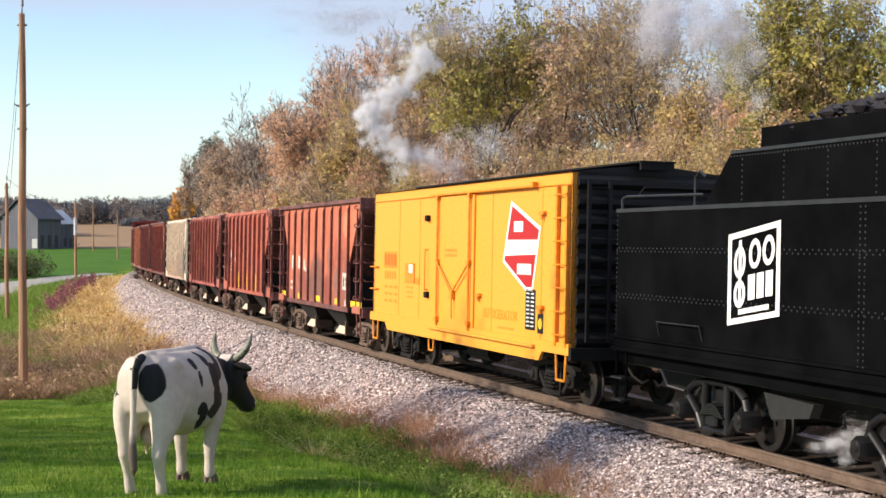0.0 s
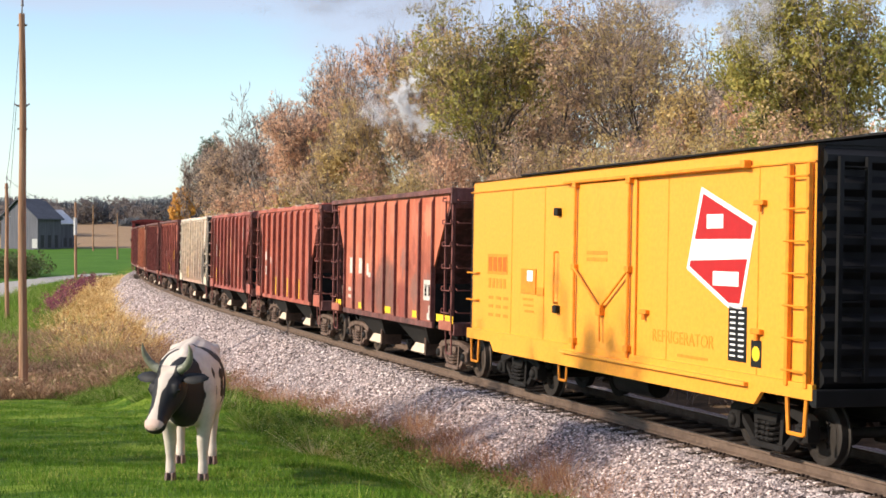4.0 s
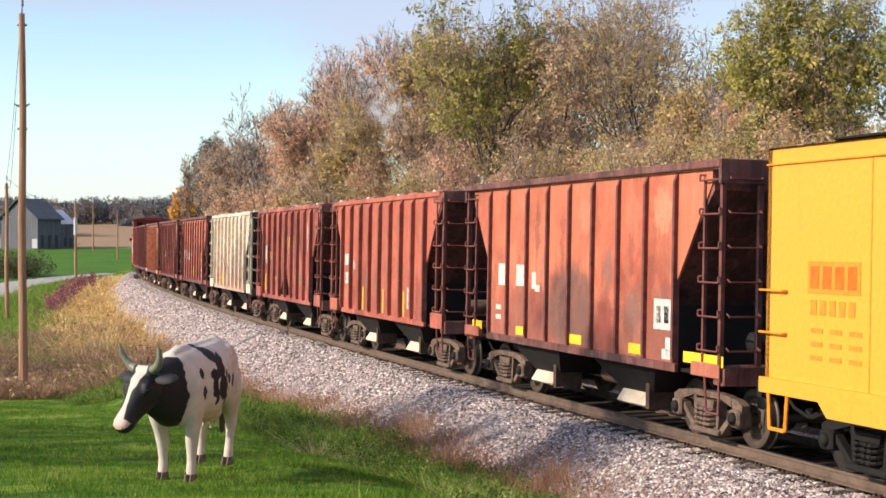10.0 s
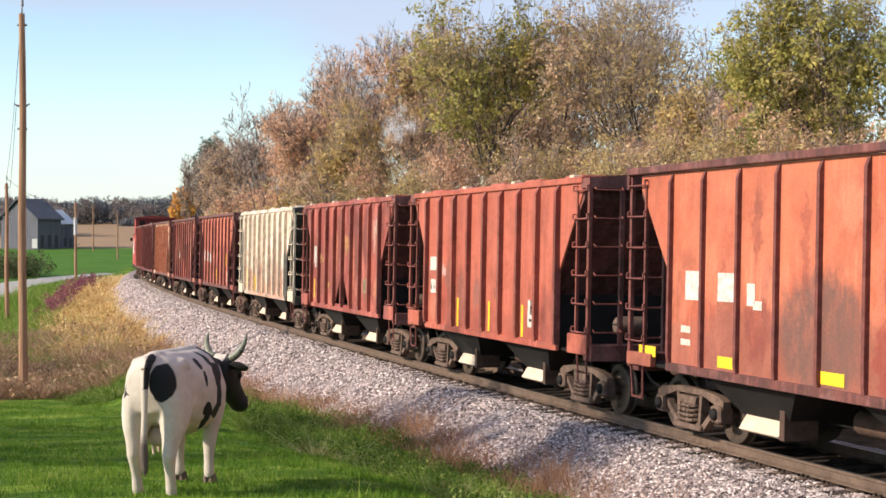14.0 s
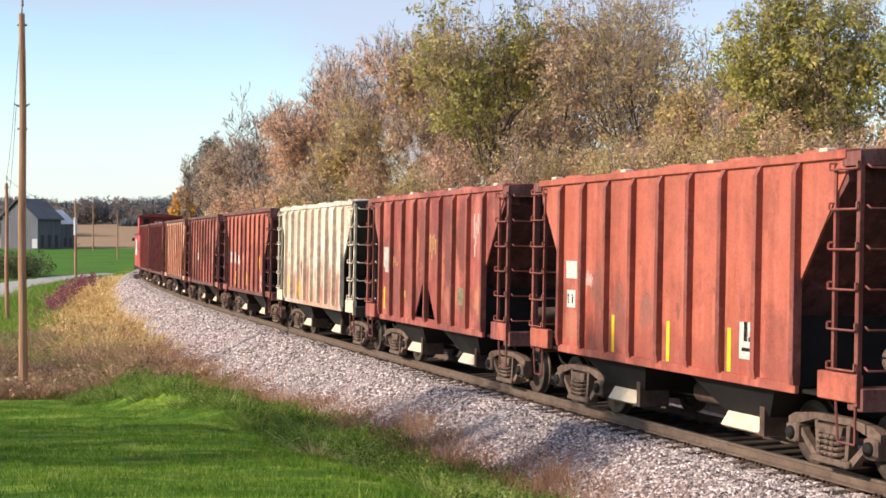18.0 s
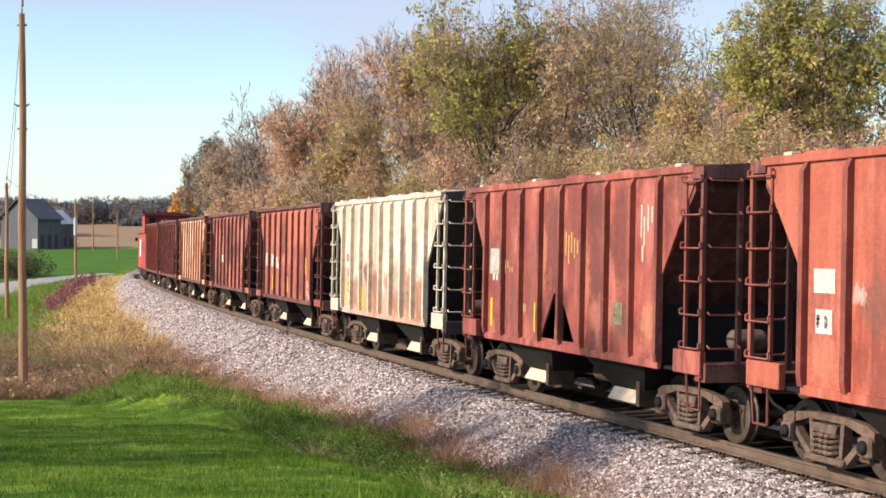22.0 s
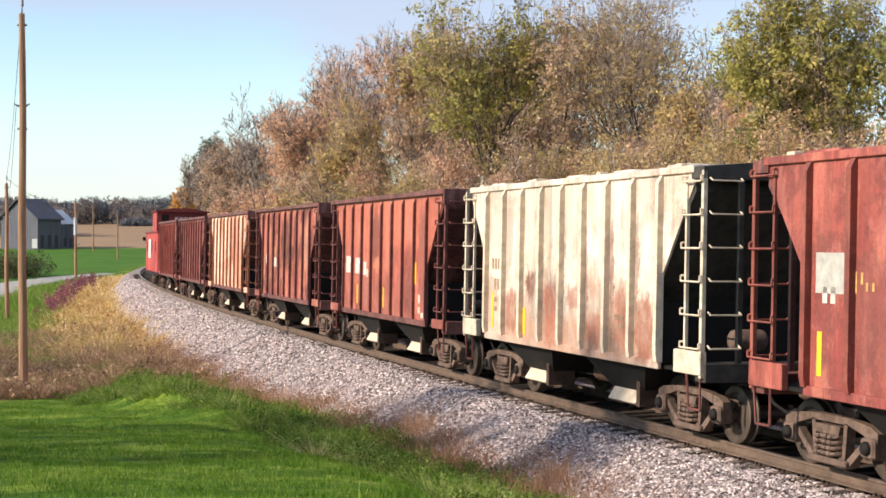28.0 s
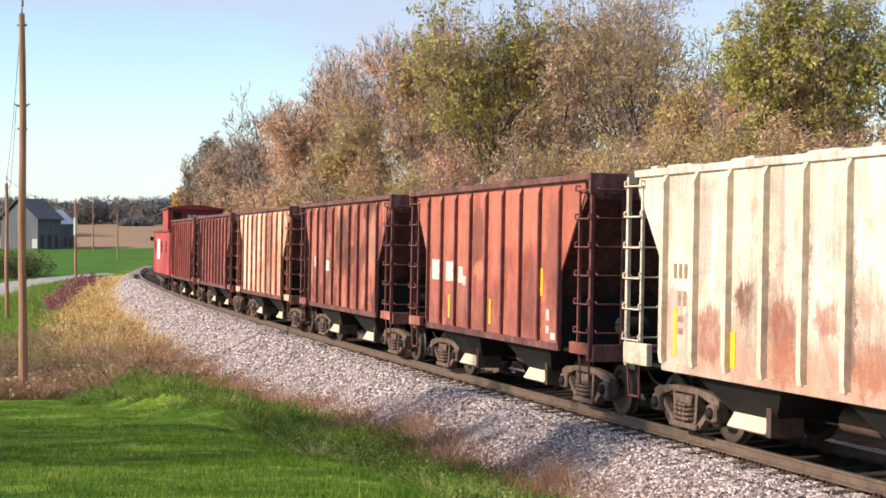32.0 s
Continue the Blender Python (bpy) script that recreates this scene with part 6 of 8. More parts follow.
# main trees, from the far bend to the near end of the wood
for row, kw in (
    (("pine_tree", "dark green pine crown behind bare trees", 362, 188, 238, 62, "pine", 11), dict(spread=0.9, levels=4, per=12, radius=0.6, size=0.16, low=0.75)),
    (("bare_tree", "slender bare grey tree at the wood's far end", 352, 184, 262, 70, "grey", 36), dict(stout=1.3, limb=0.6, levels=5, kids=2, per=3, radius=0.5, size=0.10)),
    (("bare_tree", "bare grey-brown tree at the wood's far end", 378, 176, 250, 100, "grey", 37), dict(stout=1.3, limb=0.6, levels=5, kids=2, per=3, radius=0.5, size=0.10)),
    (("tree", "grey half-bare tree on the bend", 392, 172, 262, 120, "brown", 12), dict(per=8, radius=0.6, size=0.11, twigs=3)),
    (("tree", "grey-brown tree with sparse dry leaves", 432, 162, 236, 130, "brown", 14), dict(per=8, radius=0.6, size=0.11, twigs=3)),
    (("bare_tree", "bare grey tree with fine upright twigs", 464, 138, 150, 150, None, 53), dict(stout=1.35, limb=0.5, spread=1.15, levels=5, kids=2, trunk_r=0.15, twigs=3)),
    (("tree", "rust-brown oak with dry leaves", 545, 132, 176, 120, "rust", 15), dict(per=17, radius=0.7, size=0.10, twigs=3)),
    (("tree", "rust-brown tree with bare top twigs", 566, 122, 92, 175, "rust", 16), dict(per=13, radius=0.7, size=0.095, twigs=4, bare=0.15)),
    (("tree", "brown tree thick with dry leaves", 625, 128, 92, 165, "rust", 27), dict(second="brown", share=0.35, per=13, radius=0.7, size=0.10, twigs=3, bare=0.1)),
    (("tree", "golden-brown tree in the wood's edge", 655, 102, 160, 170, "gold", 17), dict(second="olive", share=0.4, per=13, radius=0.6, size=0.095, bare=0.15)),
    (("tree", "tall russet tree with thinning leaves", 722, 104, 42, 195, "rust", 18), dict(second="gold", share=0.25, per=13, radius=0.65, size=0.095, trunk_r=0.22, twigs=4, bare=0.15)),
    (("tree", "half-bare grey-brown tree with dark limbs", 772, 96, 115, 150, "brown", 28), dict(per=5, radius=0.55, size=0.11, levels=5, kids=2)),
    (("tree", "tawny tree deep in the wood", 835, 104, 20, 280, "olive", 29), dict(per=9, radius=0.6, size=0.12)),
    (("tree", "greyish tree with fine twigs deep in the wood", 800, 116, 150, 150, "brown", 33), dict(per=7, radius=0.6, size=0.12, twigs=3)),
    (("tree", "tan tree with fine twigs deep in the wood", 880, 104, 110, 170, "brown", 34), dict(per=7, radius=0.6, size=0.12, twigs=3)),
    (("tree", "grey-brown tree filling a gap in the wood", 970, 98, 140, 200, "brown", 35), dict(per=8, radius=0.6, size=0.11, twigs=3)),
    (("tree", "yellow-green tree with a forked trunk", 872, 78, -60, 235, "green", 19), dict(second="olive", share=0.42, per=15, bare=0.42, radius=0.75, size=0.115, spread=1.1, trunk_r=0.22, low=0.3)),
    (("tree", "grey-brown tree with many bare twigs", 985, 76, -20, 230, "brown", 20), dict(second="olive", share=0.3, per=7, bare=0.2, radius=0.5, size=0.11, levels=5, kids=2)),
    (("tree", "tawny tree with an open crown", 1045, 98, 0, 300, "olive", 30), dict(per=7, twigs=3, radius=0.6, size=0.12)),
    (("tree", "olive-brown tree with a thinning crown", 1125, 74, -45, 330, "olive", 21), dict(second="brown", share=0.4, per=8, twigs=4, bare=0.15, radius=0.6, size=0.088, trunk_r=0.2)),
    (("tree", "pale brown tree showing sky between its twigs", 1180, 70, 120, 260, "gold", 22), dict(per=6, twigs=3, radius=0.55, size=0.105)),
    (("tree", "brown tree deep in the wood", 1215, 90, 190, 220, "brown", 31), dict(per=8, radius=0.6, size=0.12)),
    (("tree", "thin half-bare tree with pale twigs", 1275, 66, 60, 190, "grey", 23), dict(stout=1.5, per=3, bare=0.4, radius=0.45, size=0.10, levels=5, kids=2, trunk_r=0.14)),
    (("tree", "leafy green tree overhanging the line", 1405, 54, 70, 170, "leaf", 24), dict(second="olive", share=0.3, per=18, bare=0.3, radius=0.5, size=0.085)),
    (("tree", "russet tree beneath taller green ones", 1330, 62, 150, 160, "rust", 32), dict(per=13, radius=0.5, size=0.08)),
    (("tree", "tall green and yellow tree with dark limbs", 1475, 50, -110, 330, "green", 25), dict(second="olive", share=0.25, per=20, bare=0.35, radius=0.6, size=0.085, spread=1.1, trunk_r=0.24, low=0.3)),
    (("tree", "green tree at the near end of the wood", 1640, 46, -90, 240, "leaf", 26), dict(second="olive", share=0.25, per=15, bare=0.45, low=0.45, radius=0.55, size=0.085, trunk_r=0.22)),
):
    wood_tree(*row, **kw)

# trees beside the lawn, outside the view, whose shade falls on the ditch and the ballast
for k, (x, y, h, w, lo) in enumerate(((-28.0, 15.8, 18.2, 6.4, 0.76), (-30.5, 19.0, 18.2, 5.0, 0.78), (-28.5, 12.6, 18.4, 3.6, 0.82), (-37.0, 46.5, 14.0, 9.0, 0.35), (-45.0, 62.0, 15.0, 10.0, 0.35))):
    tree("tree", "tall thinning tree standing beside the lawn", x / y, y, h, w, "gold", 90 + k, per=10, bare=0.5, radius=0.5, size=0.11, low=lo, group="trees beside the lawn")

for px, top, leaf, sd in ((575, 262, "brown", 161), (612, 272, "gold", 162), (700, 250, "olive", 163), (760, 230, "brown", 164)):
    wood_tree("shrub", "brown twiggy shrub under the taller trees", px, 100, top, 120, leaf, sd, spread=1.0, levels=4, per=8, kids=2, radius=0.6, size=0.10, trunk_r=0.05, twigs=2, category="shrub", group="brush along the railway")

# twiggy brush and saplings filling the wood's edge
brush_kinds = ["brown", "rust", "olive", "rust", "gold", "brown", "olive"]
rb = random.Random(77)
for i in range(60):
    t = i / 59
    px = 400 + 1240 * t + rb.uniform(-25, 25)
    dist = float(np.interp(px, (395, 600, 800, 1100, 1400, 1650), (150, 98, 74, 56, 46, 40))) + rb.uniform(-2, 10)
    top = float(np.interp(px, (400, 500, 700, 1000, 1300, 1650), (345, 315, 290, 250, 245, 235))) + rb.uniform(-40, 30)
    wood_tree("shrub", "brown twiggy shrub at the wood's edge", px, dist, top, rb.uniform(90, 150), rb.choice(brush_kinds), 200 + i, spread=1.0, levels=4, per=8, kids=2, radius=0.55, size=0.072 * max(1.0, dist / 75), trunk_r=0.05, twigs=1, category="shrub", group="brush along the railway")


# tangled undergrowth between the trunks
def thicket(name, label, n, lat0, lat1, high, seed, leaf, leaves, s1=150.0):
    rg = np.random.default_rng(seed)
    s = -6 + (s1 + 6) * rg.random(n) ** 1.25
    lat = -(lat0 + (lat1 - lat0) * rg.random(n))
    x0, y0, a = line(s)
    x, y = x0 - np.sin(a) * lat, y0 + np.cos(a) * lat
    g = ground_z(x, y)
    h = high * (0.72 + 0.30 * wobble(x, y, 0.55, seed) + 0.22 * wobble(x, y, 1.7, seed + 1)) * np.interp(s, (0, 60, 130), (1.0, 0.95, 0.75))
    z = g + np.maximum(h, 0.8) * rg.random(n) ** 0.8
    d = rg.normal(0, 0.55, (n, 3)) + np.array((0, 0, 0.75))
    d /= np.linalg.norm(d, axis=1, keepdims=True)
    ln = rg.uniform(0.7, 2.0, (n, 1))
    b = np.stack([x, y, z], 1)
    w = rg.normal(0, 1, (n, 3))
    w -= d * (w * d).sum(1, keepdims=True)
    w *= (rg.uniform(0.008, 0.019, n) * np.interp(s, (0, 130), (0.8, 2.0)))[:, None] / np.linalg.norm(w, axis=1, keepdims=True)
    verts = np.stack([b - d * ln * 0.4 - w, b - d * ln * 0.4 + w, b + d * ln * 0.6], 1).reshape(-1, 3)
    tagged(new(name, quick_mesh(name, verts, np.arange(n * 3).reshape(-1, 3), TWIG)), label, "undergrowth", kind="stuff")
    pick = rg.integers(0, n, leaves)
    me = leaf_mesh(rg, b[pick] + d[pick] * ln[pick] * rg.random((leaves, 1)) * 0.6, 1, 0.25, 0.062, LEAF[leaf], "dry_leaves")
    tagged(new("dry_leaves", me), "dry brown leaves caught in the undergrowth", "leaves", kind="stuff")


thicket("undergrowth", "tangled bare twigs and brambles along the wood's edge", 60000, 5.0, 12.0, 3.7, 41, "brown", 60000)
thicket("undergrowth", "grey-brown saplings and twigs deeper in the wood", 60000, 10.0, 24.0, 5.0, 43, "brown", 60000)

# ================= poles, farm and distance =================
POLE = Mat("pole_wood", 0.85, 0, 0.15)
POLE.colour(POLE.ramp(POLE.noise(3, 6, 0.7, (4, 4, 0.15)), [(0.3, (0.17, 0.085, 0.05)), (0.55, (0.36, 0.21, 0.13)), (0.75, (0.52, 0.35, 0.235))])).bump(POLE.noise(5, 6, 0.7, (8, 8, 0.2)), 0.5, 0.02)
POLE = POLE.m
GLASS_INS = plain("insulator_grey", (0.25, 0.25, 0.27), 0.3, 0, 0.2)
WIRE = plain("wire_grey", (0.18, 0.18, 0.19), 0.5, 0.4)


def utility_pole(k, dist, height, r, label, zoff=0.0, lamp=False):
    x, y, z = at_pixel_line(k, dist)
    z += zoff
    ob = thing("utility_pole", label, "utility pole", "utility poles", pose(x, y, z))
    g = Geo()
    n = 12
    rings = []
    for i in range(9):
        t = i / 8
        rr_ = r * (1.0 - 0.36 * t) * (1 + 0.02 * math.sin(i * 2.1))
        rings.append([(rr_ * math.cos(6.2832 * j / n) + 0.02 * math.sin(i * 1.3), rr_ * math.sin(6.2832 * j / n), -0.8 + (height + 0.8) * t) for j in range(n)])
    part("shaft", g.loft(rings), POLE, ob, smooth=40)
    part("top_pin", Geo().tube((0, 0, height - 0.15), (0, 0, height + 0.30), 0.02, 6), WIRE, ob)
    part("insulator", Geo().tube((0, 0, height + 0.24), (0, 0, height + 0.44), 0.055, 10, 0.04), GLASS_INS, ob, smooth=40)
    if lamp:
        part("bracket", Geo().path([(0, 0, height * 0.5), (0.5, -0.1, height * 0.52)], 0.03, 6), WIRE, ob)
        part("transformer", Geo().tube((0.05, -0.3, height * 0.62), (0.05, -0.3, height * 0.82), 0.18, 12), plain("transformer_grey", (0.5, 0.5, 0.5), 0.5), ob, smooth=40)
    else:
        for f in (0.97, 0.76, 0.70):
            part("bolt", Geo().tube((-r, 0, height * f), (r, 0, height * f), 0.035, 6), WIRE, ob)
        for sx in (-1, 1):
            part("side_insulator", Geo().tube((sx * r * 0.9, -0.05, height * 0.76), (sx * (r + 0.1), -0.05, height * 0.765), 0.03, 6), GLASS_INS, ob)
    return x, y, z + height


P1 = utility_pole(kx(40), 47.0, 12.55, 0.155, "tall weathered wooden utility pole in the weeds")
P2 = utility_pole(kx(12), 88.0, 8.6, 0.15, "wooden utility pole near the road", 0, False)
P3 = utility_pole(kx(134), 150.0, 9.0, 0.17, "wooden utility pole with a pale transformer", 0, True)
P4 = utility_pole(kx(165), 300.0, 9.6, 0.18, "distant utility pole in the field")
utility_pole(kx(208), 260.0, 8.3, 0.17, "distant utility pole beyond the bank")


def wire(name, a, b, sag, r=0.012, n=14):
    g = Geo()
    a, b = Vector(a), Vector(b)
    pts = [a.lerp(b, i / n) - Vector((0, 0, sag * 4 * (i / n) * (1 - i / n))) for i in range(n + 1)]
    g.path(pts, r, 4)
    solid(name, g, WIRE, "thin sagging overhead wire between poles", "wire", "overhead wires", tidy=False)


wire("overhead_wire", (P1[0], P1[1], P1[2] + 0.4), (P2[0], P2[1], P2[2] + 0.4), 0.7, 0.014)
wire("overhead_wire", (P1[0], P1[1], P1[2] + 0.4), (P1[0] + 12, 8.0, P1[2] + 1.0), 0.9, 0.010)
wire("overhead_wire", (P1[0] - 0.2, P1[1], P1[2] - 3.0), (P2[0], P2[1], P2[2] - 1.8), 0.7, 0.012)
wire("overhead_wire", (P2[0], P2[1], P2[2] + 0.3), (P3[0], P3[1], P3[2] + 0.3), 0.9, 0.016)
wire("overhead_wire", (P3[0], P3[1], P3[2] + 0.3), (P4[0], P4[1], P4[2] + 0.3), 0.9, 0.02)

# ---- barn ----
BOARD = Mat("barn_grey_boards", 0.85, 0, 0.15)
BOARD.colour(BOARD.ramp(BOARD.noise(1.2, 6, 0.7, (3, 3, 0.15)), [(0.3, (0.07, 0.072, 0.088)), (0.7, (0.14, 0.142, 0.165))])).bump(BOARD.noise(4, 4, 0.6, (4, 4, 0.1)), 0.4, 0.05)
BOARD = BOARD.m
SHINGLE = plain("barn_roof_grey", (0.085, 0.09, 0.11), 0.8, 0, 0.25, 0.7)
TIN = plain("barn_tin_roof", (0.55, 0.57, 0.60), 0.5, 0.2, 0.15, 0.5)


def barn():
    x, y, z = at_pixel_line(kx(34), 311)
    ob = thing("barn", "weathered grey gabled barn with a lower tin-roofed wing", "barn", m=pose(x, y, z, 0, 0, 56))
    # ridge runs along x, away from the viewer's left-facing gable
    part("wall", Geo().prism_x([(-6.0, -0.5), (6.0, -0.5), (6.0, 6.6), (0, 10.6), (-6.0, 6.6)], 0, 6.4), BOARD, ob)
    for sg in (-1, 1):
        part("roof", Geo().prism_x([(0, 10.75), (0, 11.0), (sg * 6.6, 6.55), (sg * 6.6, 6.3)], -0.6, 6.8), SHINGLE, ob)
    part("wing", Geo().prism_x([(-4.6, -0.5), (4.0, -0.5), (4.0, 5.6), (-0.3, 8.4), (-4.6, 5.6)], 6.4, 11.4), BOARD, ob)
    for sg in (-1, 1):
        part("wing_roof", Geo().prism_x([(-0.3, 8.5), (-0.3, 8.7), (-0.3 + sg * 4.7, 5.6), (-0.3 + sg * 4.7, 5.4)], 6.4, 11.7), TIN, ob, "bright tin roof")
    DO = plain("barn_dark_opening", (0.05, 0.05, 0.055), 0.9)
    for k in range(3):
        part("barn_door", Geo().box(0.8 + 1.9 * k, 1.7 + 1.9 * k, -6.06, -6.0, 0.3, 3.0), DO, ob)
    for k in range(3):
        part("barn_door", Geo().box(6.9 + 1.5 * k, 7.7 + 1.5 * k, -4.66, -4.6, 0.5, 2.4), DO, ob)
    part("white_board", Geo().box(-0.06, 0.0, -5.9, -4.2, 0.2, 2.2), plain("white_board", (0.38, 0.38, 0.38), 0.8), ob)


barn()

# ---- far treeline and hedges: one stuff object each ----
def far_wood(name, label, leaf, rows, seed):
    rg = np.random.default_rng(seed)
    cs = []
    for px, dist, base, hgt, wid, cnt in rows:
        x, y = kx(px) * dist, dist
        z = float(ground_z(np.array([x]), np.array([y]))[0]) + base
        u = rg.normal(0, 1, (cnt, 3))
        u /= np.linalg.norm(u, axis=1, keepdims=True)
        u *= rg.uniform(0.55, 1.0, (cnt, 1))
        cs.append(np.stack([x + u[:, 0] * wid / 2, y + u[:, 1] * wid / 2, z + hgt * 0.52 + u[:, 2] * hgt * 0.5], 1))
    me = leaf_mesh(rg, np.concatenate(cs), 12, 0.8, 0.33, LEAF[leaf], name, facing=0.6)
    tagged(new(name, me), label, "woods", kind="stuff")


rf = random.Random(3)
rows_g, rows_b, rows_p = [], [], []
for i in range(64):
    px = -40 + i * 6.2 + rf.uniform(-3, 3)
    hg = rf.uniform(6.5, 11) * (1.15 if 250 < px < 330 else 1.0)
    row = (px, rf.uniform(520, 560), -0.5, hg, rf.uniform(9, 14), 130)
    (rows_g if rf.random() < 0.45 else rows_b).append(row)
for i in range(8):
    rows_p.append((222 + i * 5.0 + rf.uniform(-2, 2), 505, -0.5, rf.uniform(2.2, 3.4), 8, 50))
for i in range(24):
    rows_b.append((-20 + i * 5.0, 420 + rf.uniform(-20, 20), -0.5, rf.uniform(6, 11), 9, 110))
# woods and hedge carry their haze in the leaf colour
far_wood("far_woods", "distant autumn woods on the ridge, leaves tinted grey-blue for haze", "far", rows_g, 31)
far_wood("far_woods", "distant brown autumn woods behind the barn, greyed for haze", "far_brown", rows_b, 32)
far_wood("far_hedge", "distant hedgerow across the stubble, in the haze-tinted grey", "far", rows_p, 33)
wood_tree("tree", "small bright orange maple beyond the line", 320, 330, 333, 42, "orange", 61, per=20, radius=0.8, size=0.28, trunk_r=0.3, group="trees beyond the fields")

# ================= grass and weeds =================
def region(rg, n, x0, x1, y0, y1, keep):
    out = []
    while sum(len(o) for o in out) < n:
        p = np.stack([rg.uniform(x0, x1, n), rg.uniform(y0, y1, n)], 1)
        s, l = track_coords(p[:, 0], p[:, 1])
        view = np.abs(p[:, 0] / np.maximum(p[:, 1], 1)) < 0.33
        out.append(p[view & keep(p, s, l)])
    return np.concatenate(out)[:n]


def grassy(name, stops, amount=0.3):
    f = Mat(name, 0.7, 0, 0.15)
    fac = f.math("ADD", f.math("MULTIPLY", f.island(), 0.4), f.math("MULTIPLY", f.attr("tint"), 0.6))
    f.colour(f.ramp(fac, stops))
    return f.leafy(amount).m


def tufts(name, label, mat, c, per, spread, height, width, rg, clump=0.5, splay=0.5, light_bands=0.0):
    """Clumps of blades round the centres c, each clump with a height, lean and tint of its own."""
    nt = len(c)
    n = nt * per
    wob = wobble(c[:, 0], c[:, 1], 1.1, 2.0) * 0.6 + wobble(c[:, 0], c[:, 1], 2.9, 5.0) * 0.4
    th = height * np.exp(rg.normal(0, 0.32, nt)) * (1 + clump * wob)
    off = rg.normal(0, 1, (n, 2))
    p = np.repeat(c, per, 0) + off * spread
    h = np.repeat(th, per) * rg.uniform(0.45, 1.15, n)
    lean = (off * splay * 0.6 + rg.normal(0, 0.25, (n, 2)) + np.repeat(rg.normal(0, 0.3, (nt, 2)), per, 0)) * h[:, None]
    z = ground_z(p[:, 0], p[:, 1])
    az = rg.uniform(0, 6.283, n)
    wx, wy = np.cos(az) * width, np.sin(az) * width
    verts = np.stack([np.stack([p[:, 0] - wx, p[:, 1] - wy, z - 0.03], 1), np.stack([p[:, 0] + wx, p[:, 1] + wy, z - 0.03], 1), np.stack([p[:, 0] + lean[:, 0], p[:, 1] + lean[:, 1], z + h], 1)], 1).reshape(-1, 3)
    me = quick_mesh(name, verts, np.arange(n * 3).reshape(-1, 3), mat)
    # the sine bands paint lit and shaded streaks into the blade tint
    tint = np.clip(0.5 + 0.33 * rg.normal(0, 1, nt) + 0.3 * wob + light_bands * (np.sin(c[:, 1] * 1.9 + 0.9 * np.sin(c[:, 0] * 0.35)) + 0.7 * np.sin(c[:, 1] * 4.3 + c[:, 0] * 0.5)), 0, 1)
    me.attributes.new("tint", "FLOAT", "POINT").data.foreach_set("value", np.repeat(tint, per * 3).astype(np.float32))
    tagged(new(name, me), label, "grass", kind="stuff")


rg = np.random.default_rng(8)
GRASS = grassy("grass_green", [(0.1, (0.045, 0.105, 0.010)), (0.45, (0.095, 0.20, 0.016)), (0.75, (0.18, 0.29, 0.034)), (0.95, (0.36, 0.37, 0.10))])
WEED = grassy("weed_green", [(0.1, (0.04, 0.085, 0.012)), (0.4, (0.12, 0.215, 0.025)), (0.65, (0.22, 0.34, 0.05)), (0.9, (0.46, 0.46, 0.18))])
DRYG = grassy("dry_grass_brown", [(0.1, (0.14, 0.08, 0.05)), (0.5, (0.36, 0.22, 0.14)), (0.9, (0.60, 0.43, 0.27))])
GOLD = grassy("dry_grass_gold", [(0.1, (0.26, 0.13, 0.045)), (0.38, (0.54, 0.34, 0.13)), (0.65, (0.77, 0.56, 0.25)), (0.95, (0.90, 0.76, 0.45))])
# weed green darkened to paint shading under the lighter bank tufts
WEED_SHADED = grassy("bank_weed_shaded_green", [(0.1, (0.03, 0.062, 0.010)), (0.4, (0.085, 0.155, 0.02)), (0.65, (0.17, 0.26, 0.04)), (0.9, (0.36, 0.37, 0.13))])
STRAW = grassy("dry_grass_straw", [(0.1, (0.26, 0.22, 0.10)), (0.5, (0.45, 0.40, 0.20)), (0.9, (0.66, 0.58, 0.34))])
DRYR = grassy("dry_grass_red", [(0.1, (0.17, 0.08, 0.05)), (0.5, (0.36, 0.18, 0.105)), (0.9, (0.54, 0.36, 0.22))])
BUSH = foliage("bush_dark_green", [(0.0, (0.03, 0.045, 0.018)), (0.6, (0.09, 0.11, 0.04)), (1.0, (0.20, 0.17, 0.08))], 0.3)
PURP = foliage("shrub_wine_red", [(0.0, (0.12, 0.04, 0.06)), (0.6, (0.32, 0.10, 0.14)), (1.0, (0.42, 0.20, 0.18))], 0.3)
p = region(rg, 9000, -14, 6, 14.5, 48, lambda p, s, l: (l > foot_lat(s) + 2.0) & (rg.random(len(p)) < np.clip(20 / p[:, 1], 0, 1) ** 1.2))
tufts("lawn_grass", "short mown green lawn grass", GRASS, p, 12, 0.09, 0.06, 0.007, rg, 0.4, 0.5, 0.25)
def ground_leaves(name, label, mat, c, per, radius, size, lift, rg):
    """Low leafy growth in humps over the ground at c."""
    wob = 0.6 * wobble(c[:, 0], c[:, 1], 1.3, 2.0) + 0.5 * wobble(c[:, 0], c[:, 1], 3.1, 5.0)
    z = ground_z(c[:, 0], c[:, 1]) + lift * np.clip(0.5 + wob, 0.05, 1.6) * rg.uniform(0.4, 1.2, len(c))
    me = leaf_mesh(rg, np.stack([c[:, 0], c[:, 1], z], 1), per, radius, size, mat, name)
    tagged(new(name, me), label, "weeds", kind="stuff")


def bank_reach(p):
    return np.interp(p[:, 1], (45, 62, 100, 150), (7.0, 7.9, 6.6, 6.0)) + 1.2 * wobble(p[:, 0], p[:, 1], 0.6)


